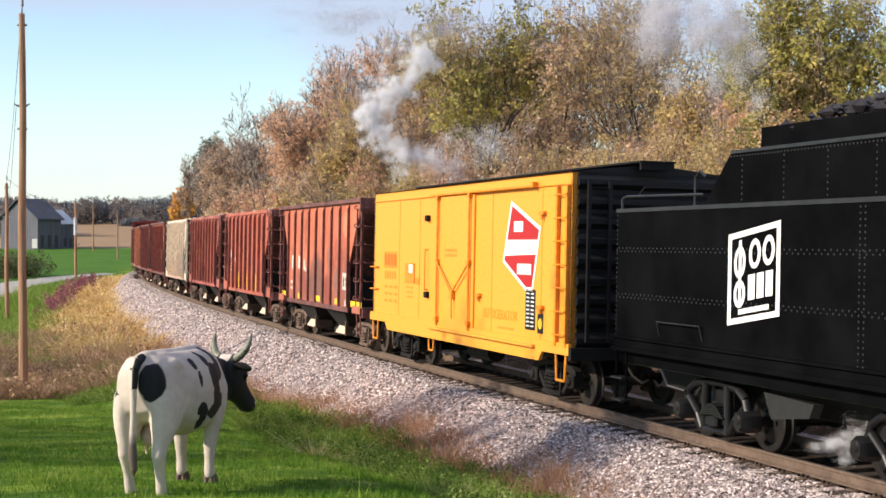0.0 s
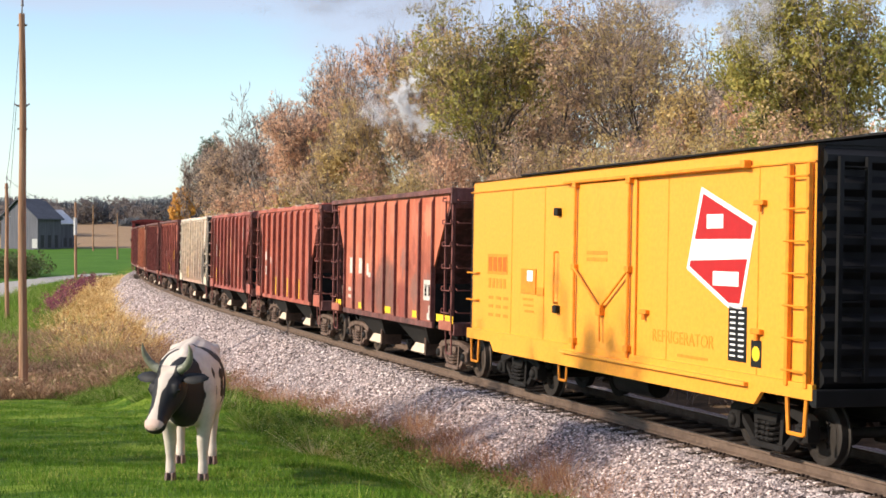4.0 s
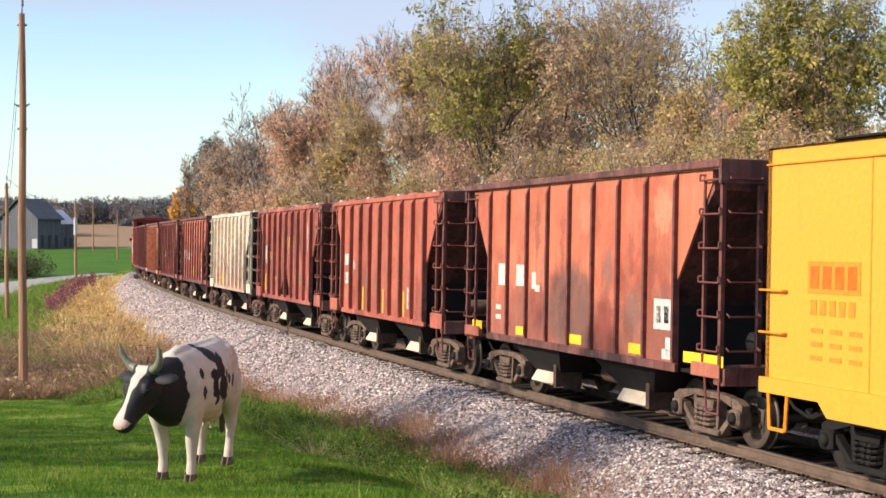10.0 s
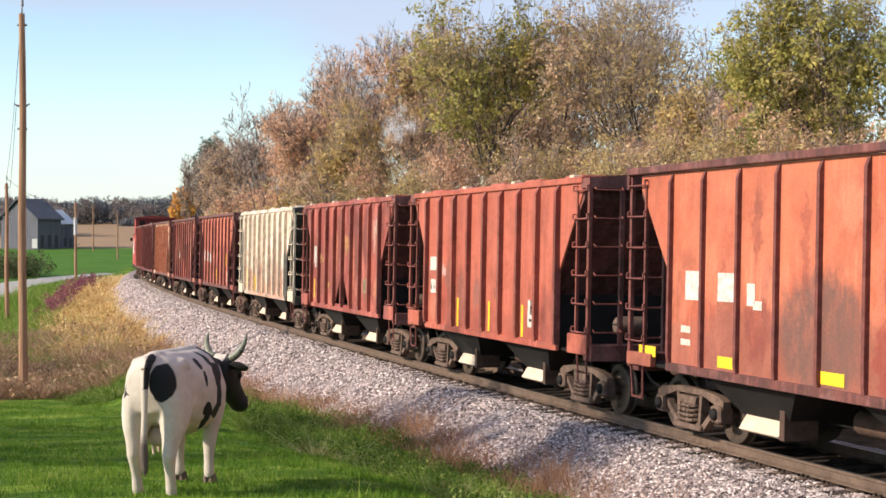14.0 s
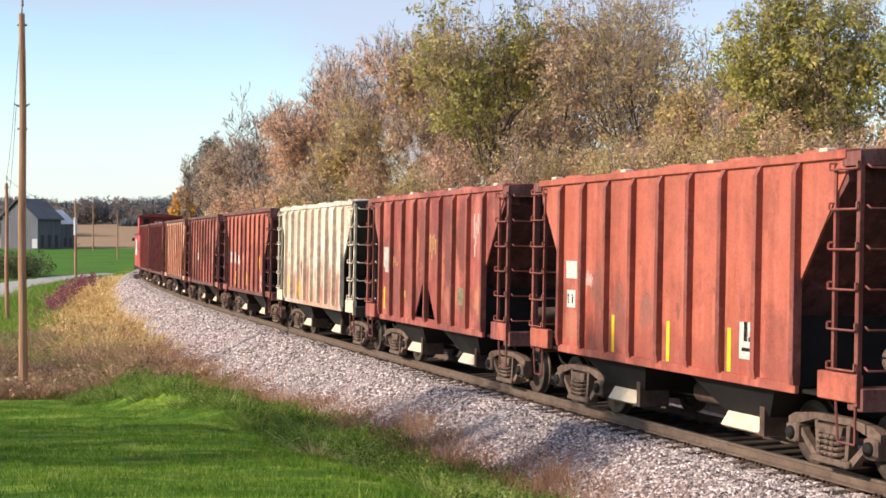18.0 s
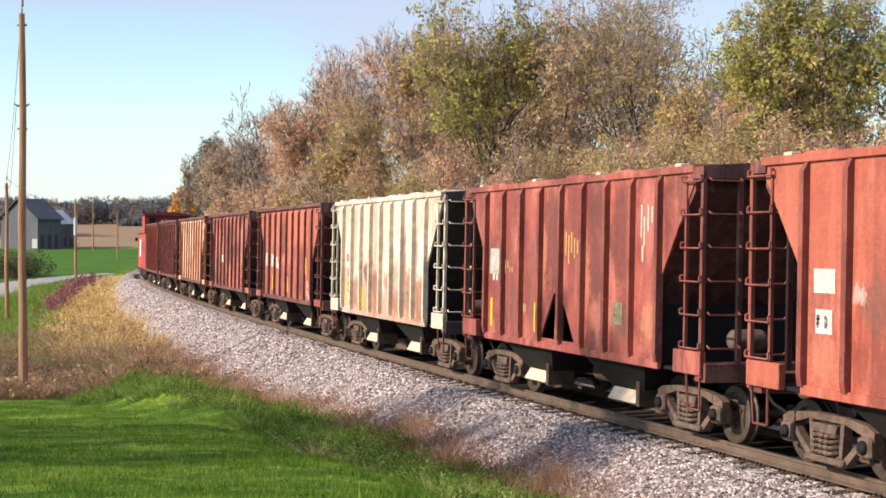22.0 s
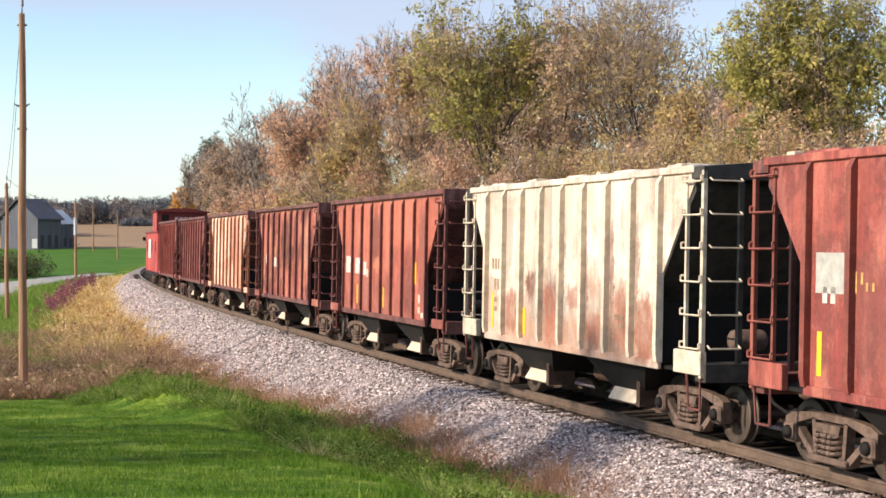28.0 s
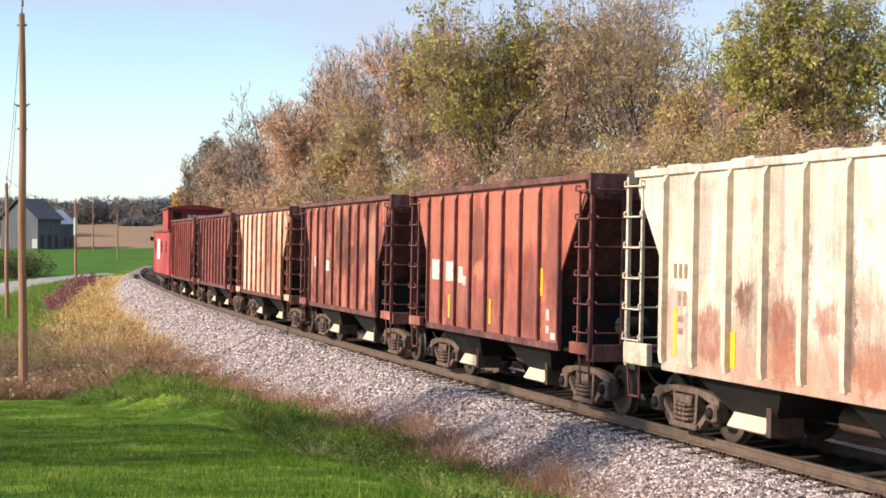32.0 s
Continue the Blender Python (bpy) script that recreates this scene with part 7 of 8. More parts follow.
on_bank = lambda p, s, l: (l > foot_lat(s) + 0.3 + 0.4 * wobble(p[:, 0], p[:, 1], 1.9)) & (l < foot_lat(s) + 2.7 + 1.0 * wobble(p[:, 0], p[:, 1], 0.9) + 2.2 * sstep(12, 26, s))
p = region(rg, 9000, -14, 8, 16, 52, on_bank)
ground_leaves("bank_weeds", "rank leafy weeds in humps on the ditch bank, in a shaded green", WEED_SHADED, p, 22, 0.12, 0.022, 0.32, rg)
p = region(rg, 2600, -14, 8, 16, 52, lambda p, s, l: on_bank(p, s, l) & (rg.random(len(p)) < np.clip(0.35 + 0.9 * wobble(p[:, 0], p[:, 1], 1.6, 3.0), 0.05, 1)))
tufts("bank_grass", "long rank grass in leaning tufts on the ditch bank", WEED, p, 26, 0.10, 0.20, 0.007, rg, 1.3, 1.5)
p = region(rg, 260, -14, 8, 16, 50, on_bank)
tufts("pale_grass", "pale straw-coloured tufts among the green bank grass", STRAW, p, 30, 0.08, 0.20, 0.006, rg, 0.9, 1.6)
p = region(rg, 2800, -22, -4, 45, 72, lambda p, s, l: (l > foot_lat(s) + 0.2) & (l < 13.5))
ground_leaves("dry_weeds", "brown leafy weeds below the embankment", DRYG, p, 20, 0.25, 0.07, 0.5, rg)
p = region(rg, 2600, -40, -8, 54, 140, lambda p, s, l: (l > foot_lat(s) + 0.1) & (l < bank_reach(p)) & (rg.random(len(p)) < sstep(52, 68, p[:, 1])))
ground_leaves("golden_grass", "golden dry seed heads on the embankment", GOLD, p, 22, 0.32, 0.085, 0.55, rg)
p = region(rg, 3600, -14, 8, 16, 60, lambda p, s, l: (l > foot_lat(s) - 0.25 + 0.35 * wobble(p[:, 0], p[:, 1], 2.5)) & (l < foot_lat(s) + 0.75 + 0.6 * wobble(p[:, 0], p[:, 1], 1.4)))
tufts("dry_weeds", "dry reddish-brown weeds along the ballast foot", DRYR, p, 20, 0.08, 0.33, 0.006, rg, 0.7, 0.6)
p = region(rg, 4200, -22, -4, 45, 72, lambda p, s, l: (l > foot_lat(s) + 0.2) & (l < 13.5 + wobble(p[:, 0], p[:, 1], 0.6)))
tufts("dry_weeds", "brown weeds round the utility pole", DRYG, p, 22, 0.18, 0.40, 0.017, rg, 0.9, 1.3)
p = region(rg, 900, -24, -4, 47, 74, lambda p, s, l: (l > foot_lat(s) + 1.5) & (l < 15) & (wobble(p[:, 0], p[:, 1], 0.8, 4.0) > 0.0))
tufts("green_weeds", "rank green weeds among the dry stalks", WEED, p, 22, 0.16, 0.45, 0.014, rg, 0.5, 0.7)
p = region(rg, 8500, -40, -8, 50, 150, lambda p, s, l: (l > foot_lat(s) - 0.2 + 0.3 * wobble(p[:, 0], p[:, 1], 1.3)) & (l < bank_reach(p)) & (rg.random(len(p)) < sstep(50, 66, p[:, 1] + 4 * wobble(p[:, 0], p[:, 1], 0.7))))
tufts("golden_grass", "tall golden dry grass on the embankment", GOLD, p, 24, 0.24, 0.36, 0.024, rg, 1.2, 1.2)
p = region(rg, 1500, -60, -8, 60, 160, lambda p, s, l: (l > 6.2) & (l < 12 + 2 * wobble(p[:, 0], p[:, 1], 0.5)))
tufts("green_weeds", "dark green weeds behind the embankment", WEED, p, 20, 0.25, 0.55, 0.022, rg, 0.5, 0.7)
rw = random.Random(12)
for i in range(16):
    px = 102 + 3.8 * i + rw.uniform(-3, 3)
    dd = 92 + 2.9 * i + rw.uniform(-4, 4)
    x, y, z = at_pixel_line(kx(px), dd)
    ob = thing("shrub", "low wine-red shrub beside the road", "shrub", "wine-red shrubs by the road", pose(x, y, z))
    rg2 = np.random.default_rng(500 + i)
    cs = rg2.normal(0, 1, (26, 3)) * np.array((0.45, 0.45, 0.32)) + np.array((0, 0, 0.6))
    part("stem", Geo().path([(0, 0, -0.1), (0.1, 0, 0.6), (0.3, 0.1, 1.2)], 0.03, 5).path([(0, 0, 0.1), (-0.3, 0.1, 0.8)], 0.025, 5), BARK, ob)
    part("foliage", leaf_mesh(rg2, cs, 22, 0.28, 0.09, PURP), None, ob)
for i in range(11):
    px, dd = -14 + 6.8 * i + rw.uniform(-3, 3), 196 + rw.uniform(-6, 10)
    x, y, z = at_pixel_line(kx(px), dd)
    ob = thing("shrub", "dark green bush beside the road ditch", "shrub", "bushes by the road", pose(x, y, z))
    rg2 = np.random.default_rng(540 + i)
    k = dd / 140
    cs = rg2.normal(0, 1, (40, 3)) * np.array((1.0, 1.0, 0.55)) * k + np.array((0, 0, 0.9 * k))
    part("stem", Geo().path([(0, 0, -0.1), (0.1, 0, 0.6), (0.3, 0.1, 1.2)], 0.03, 5), BARK, ob)
    part("foliage", leaf_mesh(rg2, cs, 22, 0.5 * k, 0.12 * k, BUSH), None, ob)

# ================= the cow =================
def moulded(name, geos, voxel, turns, mat):
    """Overlapping closed forms grown into one smooth skin."""
    g = Geo()
    for q in geos:
        g.add(q.v, q.f)
    tmp = bpy.data.objects.new(name, g.mesh(name, None))
    scene.collection.objects.link(tmp)
    rm = tmp.modifiers.new("skin", "REMESH")
    rm.mode, rm.voxel_size, rm.use_smooth_shade = "VOXEL", voxel, True
    sm = tmp.modifiers.new("soften", "SMOOTH")
    sm.factor, sm.iterations = 0.5, turns
    me = bpy.data.meshes.new_from_object(tmp.evaluated_get(bpy.context.evaluated_depsgraph_get()))
    bpy.data.objects.remove(tmp)
    me.materials.clear()
    me.materials.append(mat)
    me.name = name
    return me


def cut_skin(me, pick, names, mat):
    """Cuts a skin into pieces by a rule over face centres; the shading stays unbroken."""
    nv, nf = len(me.vertices), len(me.polygons)
    co, no = np.zeros(nv * 3), np.zeros(nv * 3)
    me.vertices.foreach_get("co", co)
    me.vertices.foreach_get("normal", no)
    co, no = co.reshape(-1, 3), no.reshape(-1, 3)
    polys = [tuple(p.vertices) for p in me.polygons]
    key = [pick(*co[list(p)].mean(0)) for p in polys]
    out = {}
    for nm in names:
        fs = [p for p, k in zip(polys, key) if k == nm]
        used = sorted({i for p in fs for i in p})
        back = {v: i for i, v in enumerate(used)}
        piece = bpy.data.meshes.new(nm.split(":")[0])
        piece.from_pydata([tuple(co[i]) for i in used], [], [tuple(back[i] for i in p) for p in fs])
        piece.polygons.foreach_set("use_smooth", [True] * len(piece.polygons))
        piece.normals_split_custom_set_from_vertices([tuple(no[i]) for i in used])
        piece.materials.append(mat)
        out[nm] = piece
    return out


def cow():
    H = Mat("cow_hide", 0.7, 0, 0.2)
    xyz = [H.sep(i) for i in range(3)]
    wx = H.math("ADD", xyz[0], H.math("MULTIPLY", H.math("SUBTRACT", H.noise(9, 3, 0.5), 0.5), 0.10))
    wz = H.math("ADD", xyz[2], H.math("MULTIPLY", H.math("SUBTRACT", H.noise(7, 3, 0.5, (1, 1, 1.4)), 0.5), 0.10))

    def blob(x, z, rx, rz):
        u = H.math("MULTIPLY", H.math("SUBTRACT", wx, x), 1 / rx)
        v = H.math("MULTIPLY", H.math("SUBTRACT", wz, z), 1 / rz)
        return H.math("ADD", H.math("MULTIPLY", u, u), H.math("MULTIPLY", v, v))

    def patches(spots):
        d = None
        for sp in spots:
            b = blob(*sp)
            d = b if d is None else H.math("MINIMUM", d, b)
        return H.math("SUBTRACT", 1.0, H.step(d, 0.9, 1.1))

    right = patches([(-0.47, 1.47, 0.06, 0.055), (-0.41, 1.30, 0.045, 0.10), (-0.13, 1.50, 0.075, 0.085), (0.26, 1.44, 0.11, 0.17), (0.16, 1.34, 0.17, 0.11), (-0.02, 1.30, 0.16, 0.15), (0.0, 1.10, 0.13, 0.17), (0.20, 0.97, 0.14, 0.12),
                     (0.02, 0.90, 0.25, 0.10), (-0.36, 0.95, 0.11, 0.08), (-0.30, 0.86, 0.08, 0.12), (-0.28, 0.77, 0.05, 0.06)])
    left = patches([(0.42, 1.30, 0.045, 0.065), (0.41, 1.07, 0.075, 0.08), (0.02, 1.51, 0.14, 0.11), (-0.18, 1.46, 0.08, 0.05), (0.10, 1.27, 0.13, 0.07), (-0.08, 1.33, 0.12, 0.14), (0.13, 1.12, 0.065, 0.13), (0.06, 0.99, 0.05, 0.10),
                    (-0.12, 1.08, 0.15, 0.15), (-0.21, 0.94, 0.06, 0.10), (-0.36, 1.03, 0.025, 0.03), (-0.32, 0.96, 0.025, 0.03), (-0.33, 0.87, 0.022, 0.028), (-0.27, 1.24, 0.05, 0.06), (-0.41, 1.17, 0.085, 0.065), (-0.67, 1.13, 0.08, 0.085),
                    (-1.10, 1.21, 0.045, 0.075), (-1.21, 1.22, 0.035, 0.075)])
    side = H.step(xyz[1], -0.004, 0.004)
    mask = H.math("ADD", H.math("MULTIPLY", right, H.math("SUBTRACT", 1.0, side)), H.math("MULTIPLY", left, side))
    # the patch beside the tail
    yb = H.math("MULTIPLY", H.math("ADD", xyz[1], 0.16), 1 / 0.13)
    zb = H.math("MULTIPLY", H.math("SUBTRACT", wz, 1.33), 1 / 0.21)
    rump = H.math("SUBTRACT", 1.0, H.step(H.math("ADD", H.math("MULTIPLY", yb, yb), H.math("MULTIPLY", zb, zb)), 0.9, 1.1))
    rump = H.math("MULTIPLY", rump, H.math("SUBTRACT", 1.0, H.step(xyz[0], -1.17, -1.14)))
    neck = H.step(H.math("ADD", wx, H.math("MULTIPLY", H.math("SUBTRACT", H.noise(3.5, 2), 0.5), 0.25)), 0.655, 0.675)
    mask = H.math("MAXIMUM", H.math("MAXIMUM", mask, rump), neck)
    pale = H.ramp(H.noise(4, 6, 0.7), [(0.3, (0.43, 0.36, 0.31)), (0.7, (0.60, 0.53, 0.46))])
    H.colour(H.mix(mask, pale, (0.014, 0.014, 0.016)))
    H.bump(H.noise(70, 4, 0.7), 0.12, 0.005)
    HIDE = H.m
    # head: black with a white blaze from poll to nose, pink nose
    F = Mat("cow_face", 0.6, 0, 0.25)
    fx, fy, fz = (F.sep(i) for i in range(3))
    half = F.ramp(fx, [(0.02, 0.085), (0.16, 0.06), (0.30, 0.028), (0.46, 0.03), (0.58, 0.06)])
    blaze = F.math("MULTIPLY", F.math("SUBTRACT", 1.0, F.step(F.math("SUBTRACT", F.math("ABSOLUTE", F.math("ADD", fy, F.math("MULTIPLY", F.math("SUBTRACT", F.noise(6, 2), 0.5), 0.04))), half), -0.006, 0.006)), F.step(fz, 0.01, 0.03))
    nose = F.math("MULTIPLY", F.step(fx, 0.585, 0.60), F.step(fz, -0.035, -0.02))
    face = F.mix(blaze, (0.014, 0.014, 0.016), (0.52, 0.45, 0.39))
    F.colour(F.mix(nose, face, (0.56, 0.40, 0.34))).bump(F.noise(60, 4, 0.7), 0.12, 0.005)
    DARKH = plain("cow_black_hide", (0.016, 0.016, 0.018), 0.65, 0, 0.3, 20)
    PINK = plain("cow_pink_skin", (0.52, 0.40, 0.34), 0.6, 0, 0.15, 8)
    HOOF = plain("cow_hoof", (0.13, 0.085, 0.075), 0.6, 0, 0.3, 10)
    HORN = plain("cow_horn", (0.17, 0.175, 0.13), 0.4, 0, 0.35, 10)

    def ring(x, z, w, h, n=20, p=2.3, y=0.0, tilt=0.0):
        out = []
        for i in range(n):
            t = 2 * math.pi * i / n
            c, s_ = math.cos(t), math.sin(t)
            zz = math.copysign(abs(s_) ** (2 / p), s_) * h
            out.append((x + tilt * zz, y + math.copysign(abs(c) ** (2 / p), c) * w, z + zz))
        return out

    ob = thing("cow", "black and white horned dairy cow standing on the lawn", "cow")
    spine = [(-1.31, 1.46, 1.22, 0.08, 0), (-1.26, 1.54, 1.00, 0.24, 0), (-1.10, 1.62, 0.88, 0.32, 0), (-0.85, 1.645, 0.80, 0.35, 0), (-0.55, 1.62, 0.70, 0.39, 0), (-0.20, 1.61, 0.62, 0.44, 0), (0.10, 1.605, 0.63, 0.42, 0),
             (0.35, 1.59, 0.66, 0.36, 0), (0.55, 1.55, 0.66, 0.29, 0), (0.72, 1.50, 0.69, 0.22, -0.015), (0.88, 1.45, 0.77, 0.175, -0.04), (1.00, 1.42, 0.84, 0.155, -0.075), (1.10, 1.38, 0.92, 0.12, -0.11)]
    skin = [Geo().loft([ring(x, (a + b) / 2, w, (a - b) / 2, y=y) for x, a, b, w, y in spine])]
    # hip bones and the ridge of the back
    skin.append(Geo().loft([ring(x, z, w, h) for x, z, w, h in ((-1.22, 1.56, 0.04, 0.05), (-1.05, 1.60, 0.09, 0.06), (-0.3, 1.585, 0.07, 0.05), (0.35, 1.575, 0.08, 0.06), (0.6, 1.52, 0.05, 0.05))]))
    feet = []
    for sy in (-1, 1):
        dx = 0.06 * sy
        skin.append(Geo().loft([ring(x, z, w, h, 12, y=sy * 0.24) for x, z, w, h in ((-1.05, 1.46, 0.04, 0.06), (-0.86, 1.49, 0.09, 0.09), (-0.60, 1.44, 0.05, 0.06))]))
        hind = [(-0.93, 0.17, 1.35, 0.28, 0.14), (-0.94, 0.20, 1.15, 0.33, 0.17), (-0.96, 0.21, 0.97, 0.31, 0.165), (-1.01, 0.215, 0.83, 0.245, 0.145), (-1.07, 0.215, 0.71, 0.165, 0.11), (-1.125, 0.21, 0.61, 0.115, 0.085), (-1.15, 0.21, 0.53, 0.10, 0.078),
                (-1.13, 0.21, 0.44, 0.078, 0.066), (-1.09, 0.21, 0.30, 0.062, 0.057), (-1.06, 0.21, 0.18, 0.068, 0.064), (-1.04, 0.21, 0.11, 0.07, 0.066), (-1.03, 0.21, 0.05, 0.05, 0.05)]
        fore = [(0.40, 0.18, 1.38, 0.17, 0.12), (0.43, 0.235, 1.12, 0.235, 0.135), (0.44, 0.235, 0.90, 0.19, 0.13), (0.43, 0.225, 0.74, 0.145, 0.11), (0.41, 0.21, 0.60, 0.112, 0.088), (0.39, 0.20, 0.47, 0.092, 0.08), (0.385, 0.20, 0.38, 0.076, 0.07),
                (0.385, 0.20, 0.25, 0.06, 0.058), (0.39, 0.20, 0.16, 0.07, 0.065), (0.395, 0.20, 0.10, 0.07, 0.066), (0.40, 0.20, 0.05, 0.05, 0.05)]
        for limb in (hind, fore):
            pr = [(x + dx * min(1.0, max(0.0, (0.95 - z) / 0.7)), sy * y, z, rx, ry) for x, y, z, rx, ry in limb]
            skin.append(Geo().loft([[(cx + rx * math.cos(t), cy + ry * math.sin(t), cz) for t in (2 * math.pi * i / 14 for i in range(14))] for cx, cy, cz, rx, ry in pr]))
            feet.append((pr[-1][0], pr[-1][1]))
    pieces = cut_skin(moulded("hide", skin, 0.021, 7, HIDE), lambda x, y, z: "body" if z > 0.66 + 0.1 * (x < 0) or -0.75 < x < 0.15 else f"leg:{'h' if x < -0.3 else 'f'}{'r' if y < 0 else 'l'}", ("body", "leg:hr", "leg:fr", "leg:hl", "leg:fl"), HIDE)
    part("body", pieces["body"], None, ob, "white hide with black patches")
    for nm, (hx, hy) in zip(("leg:hr", "leg:fr", "leg:hl", "leg:fl"), feet):
        lg = part("leg", pieces[nm], None, ob, "pale leg")
        for s_ in (-1, 1):
            part("hoof", Geo().loft([[(hx + 0.03 + a * k + sh, hy + s_ * 0.034 + b2 * k, z) for a, b2 in ((-0.07, 0), (-0.05, 0.031), (0.05, 0.029), (0.095, 0), (0.05, -0.029), (-0.05, -0.031))] for z, k, sh in ((0.095, 0.85, -0.01), (0.05, 1.05, 0), (0.0, 1.2, 0.014))]), HOOF, lg, "dark cloven hoof", 30)
    # head, turned a little to its right and hanging forward
    hm = pose(1.06, -0.09, 1.29, 0, 44, -24) @ Matrix.Scale(1.08, 4)
    hd = [Geo().loft([ring(x, z, w, h, 16) for x, z, w, h in ((-0.08, 0.0, 0.09, 0.10), (0.0, 0.0, 0.16, 0.16), (0.13, -0.01, 0.178, 0.19), (0.26, -0.025, 0.15, 0.175), (0.39, -0.035, 0.115, 0.135), (0.51, -0.04, 0.105, 0.11), (0.59, -0.045, 0.122, 0.10), (0.655, -0.05, 0.10, 0.08), (0.685, -0.05, 0.04, 0.04))])]
    hd.append(Geo().loft([ring(x, z, w, h, 12) for x, z, w, h in ((0.05, -0.15, 0.05, 0.05), (0.14, -0.16, 0.11, 0.08), (0.30, -0.155, 0.07, 0.05), (0.45, -0.125, 0.06, 0.04), (0.6, -0.12, 0.07, 0.04))]))
    for sy in (-1, 1):
        hd.append(Geo().loft([ring(x, z, w, h, 10, y=sy * 0.135) for x, z, w, h in ((0.12, 0.10, 0.03, 0.02), (0.19, 0.10, 0.055, 0.045), (0.27, 0.06, 0.03, 0.02))]))
        hd.append(Geo().tube((-0.01, 0, 0.13), (-0.01, sy * 0.14, 0.14), 0.055, 10))
    h = part("head", moulded("head", hd, 0.017, 5, F.m), None, ob, "black head with a white blaze and pale nose", m=hm)
    for sg in (-1, 1):
        g = Geo()
        pts = [(-0.01, sg * 0.12, 0.14, 0.050), (-0.03, sg * 0.19, 0.17, 0.046), (-0.06, sg * 0.245, 0.225, 0.040), (-0.09, sg * 0.275, 0.29, 0.032), (-0.12, sg * 0.285, 0.35, 0.021), (-0.145, sg * 0.28, 0.41, 0.004)]
        for p, q in zip(pts[:-1], pts[1:]):
            g.tube(p[:3], q[:3], p[3], 12, q[3])
        part("horn", g, HORN, h, "curved grey horn", 50)
        e = Geo().loft([[(0.03 - 0.10 * k + a * s1, sg * (0.13 + k), 0.06 + b2 * s1 - 0.10 * k) for a, b2 in ((-0.06, 0), (-0.04, 0.022), (0.04, 0.022), (0.06, 0), (0.04, -0.012), (-0.04, -0.012))] for k, s1 in ((0, 0.55), (0.07, 1.15), (0.15, 1.35), (0.23, 1.1), (0.30, 0.3))])
        part("ear", e, DARKH, h, "black ear", 60)
        part("eye", Geo().lathe([(0.0, -0.02), (0.018, -0.014), (0.026, 0.0), (0.018, 0.014), (0.0, 0.02)], (0.215, sg * 0.172, 0.075), 12), plain("eye_black", (0.01, 0.008, 0.008), 0.12), h, smooth=60)
        part("nostril", Geo().lathe([(0.0, -0.012), (0.02, 0.0), (0.0, 0.012)], (0.655, sg * 0.058, -0.02), 10), DARKH, h)
    # tail
    tp = [(-1.16, 0.0, 1.575, 0.065), (-1.27, 0.0, 1.56, 0.06), (-1.35, 0.0, 1.47, 0.05), (-1.375, 0.0, 1.27, 0.04), (-1.375, 0.0, 1.0, 0.032), (-1.37, 0.01, 0.75, 0.036), (-1.365, 0.01, 0.55, 0.048), (-1.365, 0.0, 0.40, 0.036), (-1.365, 0.0, 0.34, 0.006)]
    T = Mat("cow_tail", 0.8, 0, 0.15)
    tz = T.math("ADD", T.sep(2), T.math("MULTIPLY", T.noise(30, 3), 0.1))
    T.colour(T.ramp(tz, [(0.0, (0.10, 0.08, 0.07)), (0.72, (0.12, 0.095, 0.08)), (0.85, (0.46, 0.39, 0.34)), (1.0, (0.52, 0.45, 0.39))])).bump(T.noise(40, 3, 0.6, (4, 4, 0.2)), 0.4, 0.01)
    tr, tl = Geo(), Geo()
    for k, (p, q) in enumerate(zip(tp[:-1], tp[1:])):
        (tr if k < 3 else tl).tube(p[:3], q[:3], p[3], 10, q[3])
    B = Mat("cow_tail_root", 0.7, 0, 0.2)
    B.colour(B.mix(B.step(B.sep(1), -0.006, 0.006), (0.014, 0.014, 0.016), (0.52, 0.45, 0.39)))
    part("tail_root", tr, B.m, ob, "half black, half white root of the tail", 60)
    part("tail", tl, T.m, ob, "pale tail with a dark brush", 60)
    ud = part("udder", Geo().loft([[(-0.74 + sh + 0.24 * k * math.cos(a), 0.19 * k * math.sin(a), z) for a in (2 * math.pi * i / 16 for i in range(16))] for z, k, sh in ((0.86, 0.8, 0.06), (0.76, 1.0, 0.03), (0.68, 0.98, 0.0), (0.62, 0.8, -0.01), (0.585, 0.45, -0.01))]), PINK, ob, "pale pink udder", 70)
    for dx in (-0.09, 0.09):
        for dy in (-0.08, 0.08):
            part("teat", Geo().tube((-0.75 + dx, dy, 0.63), (-0.75 + dx, dy, 0.50), 0.028, 8, 0.014), PINK, ud, smooth=50)
    return ob


COW = cow()


# ================= steam and smoke =================
def mist(name, n, radius, size, mat, rg, stretch=(1.0, 1.0, 1.0)):
    core = rg.normal(0, 0.75, (14, 3))
    p = core[rg.integers(0, 14, n)] + rg.normal(0, 0.38, (n, 3)) * rg.uniform(0.4, 1.2, (n, 1))
    return leaf_mesh(rg, p * radius * np.array(stretch), 1, 0.02, size, mat, name, kite=True)


VAPOUR = Mat("white_vapour", 1.0, 0, 0.0)
VAPOUR.colour(VAPOUR.ramp(VAPOUR.island(), [(0.0, (0.80, 0.80, 0.82)), (1.0, (0.95, 0.95, 0.96))])).leafy(0.5)
SOOT = Mat("grey_smoke", 1.0, 0, 0.0)
SOOT.colour(SOOT.ramp(SOOT.island(), [(0.0, (0.66, 0.65, 0.69)), (1.0, (0.80, 0.79, 0.82))])).leafy(0.5)
steam = thing("steam_plume", "white steam drifting before the trees behind the train", "steam")
steam_rows = []
rgs = np.random.default_rng(21)
# column, row, size in metres, and share, along the plume from foot to head
DS = 58.0
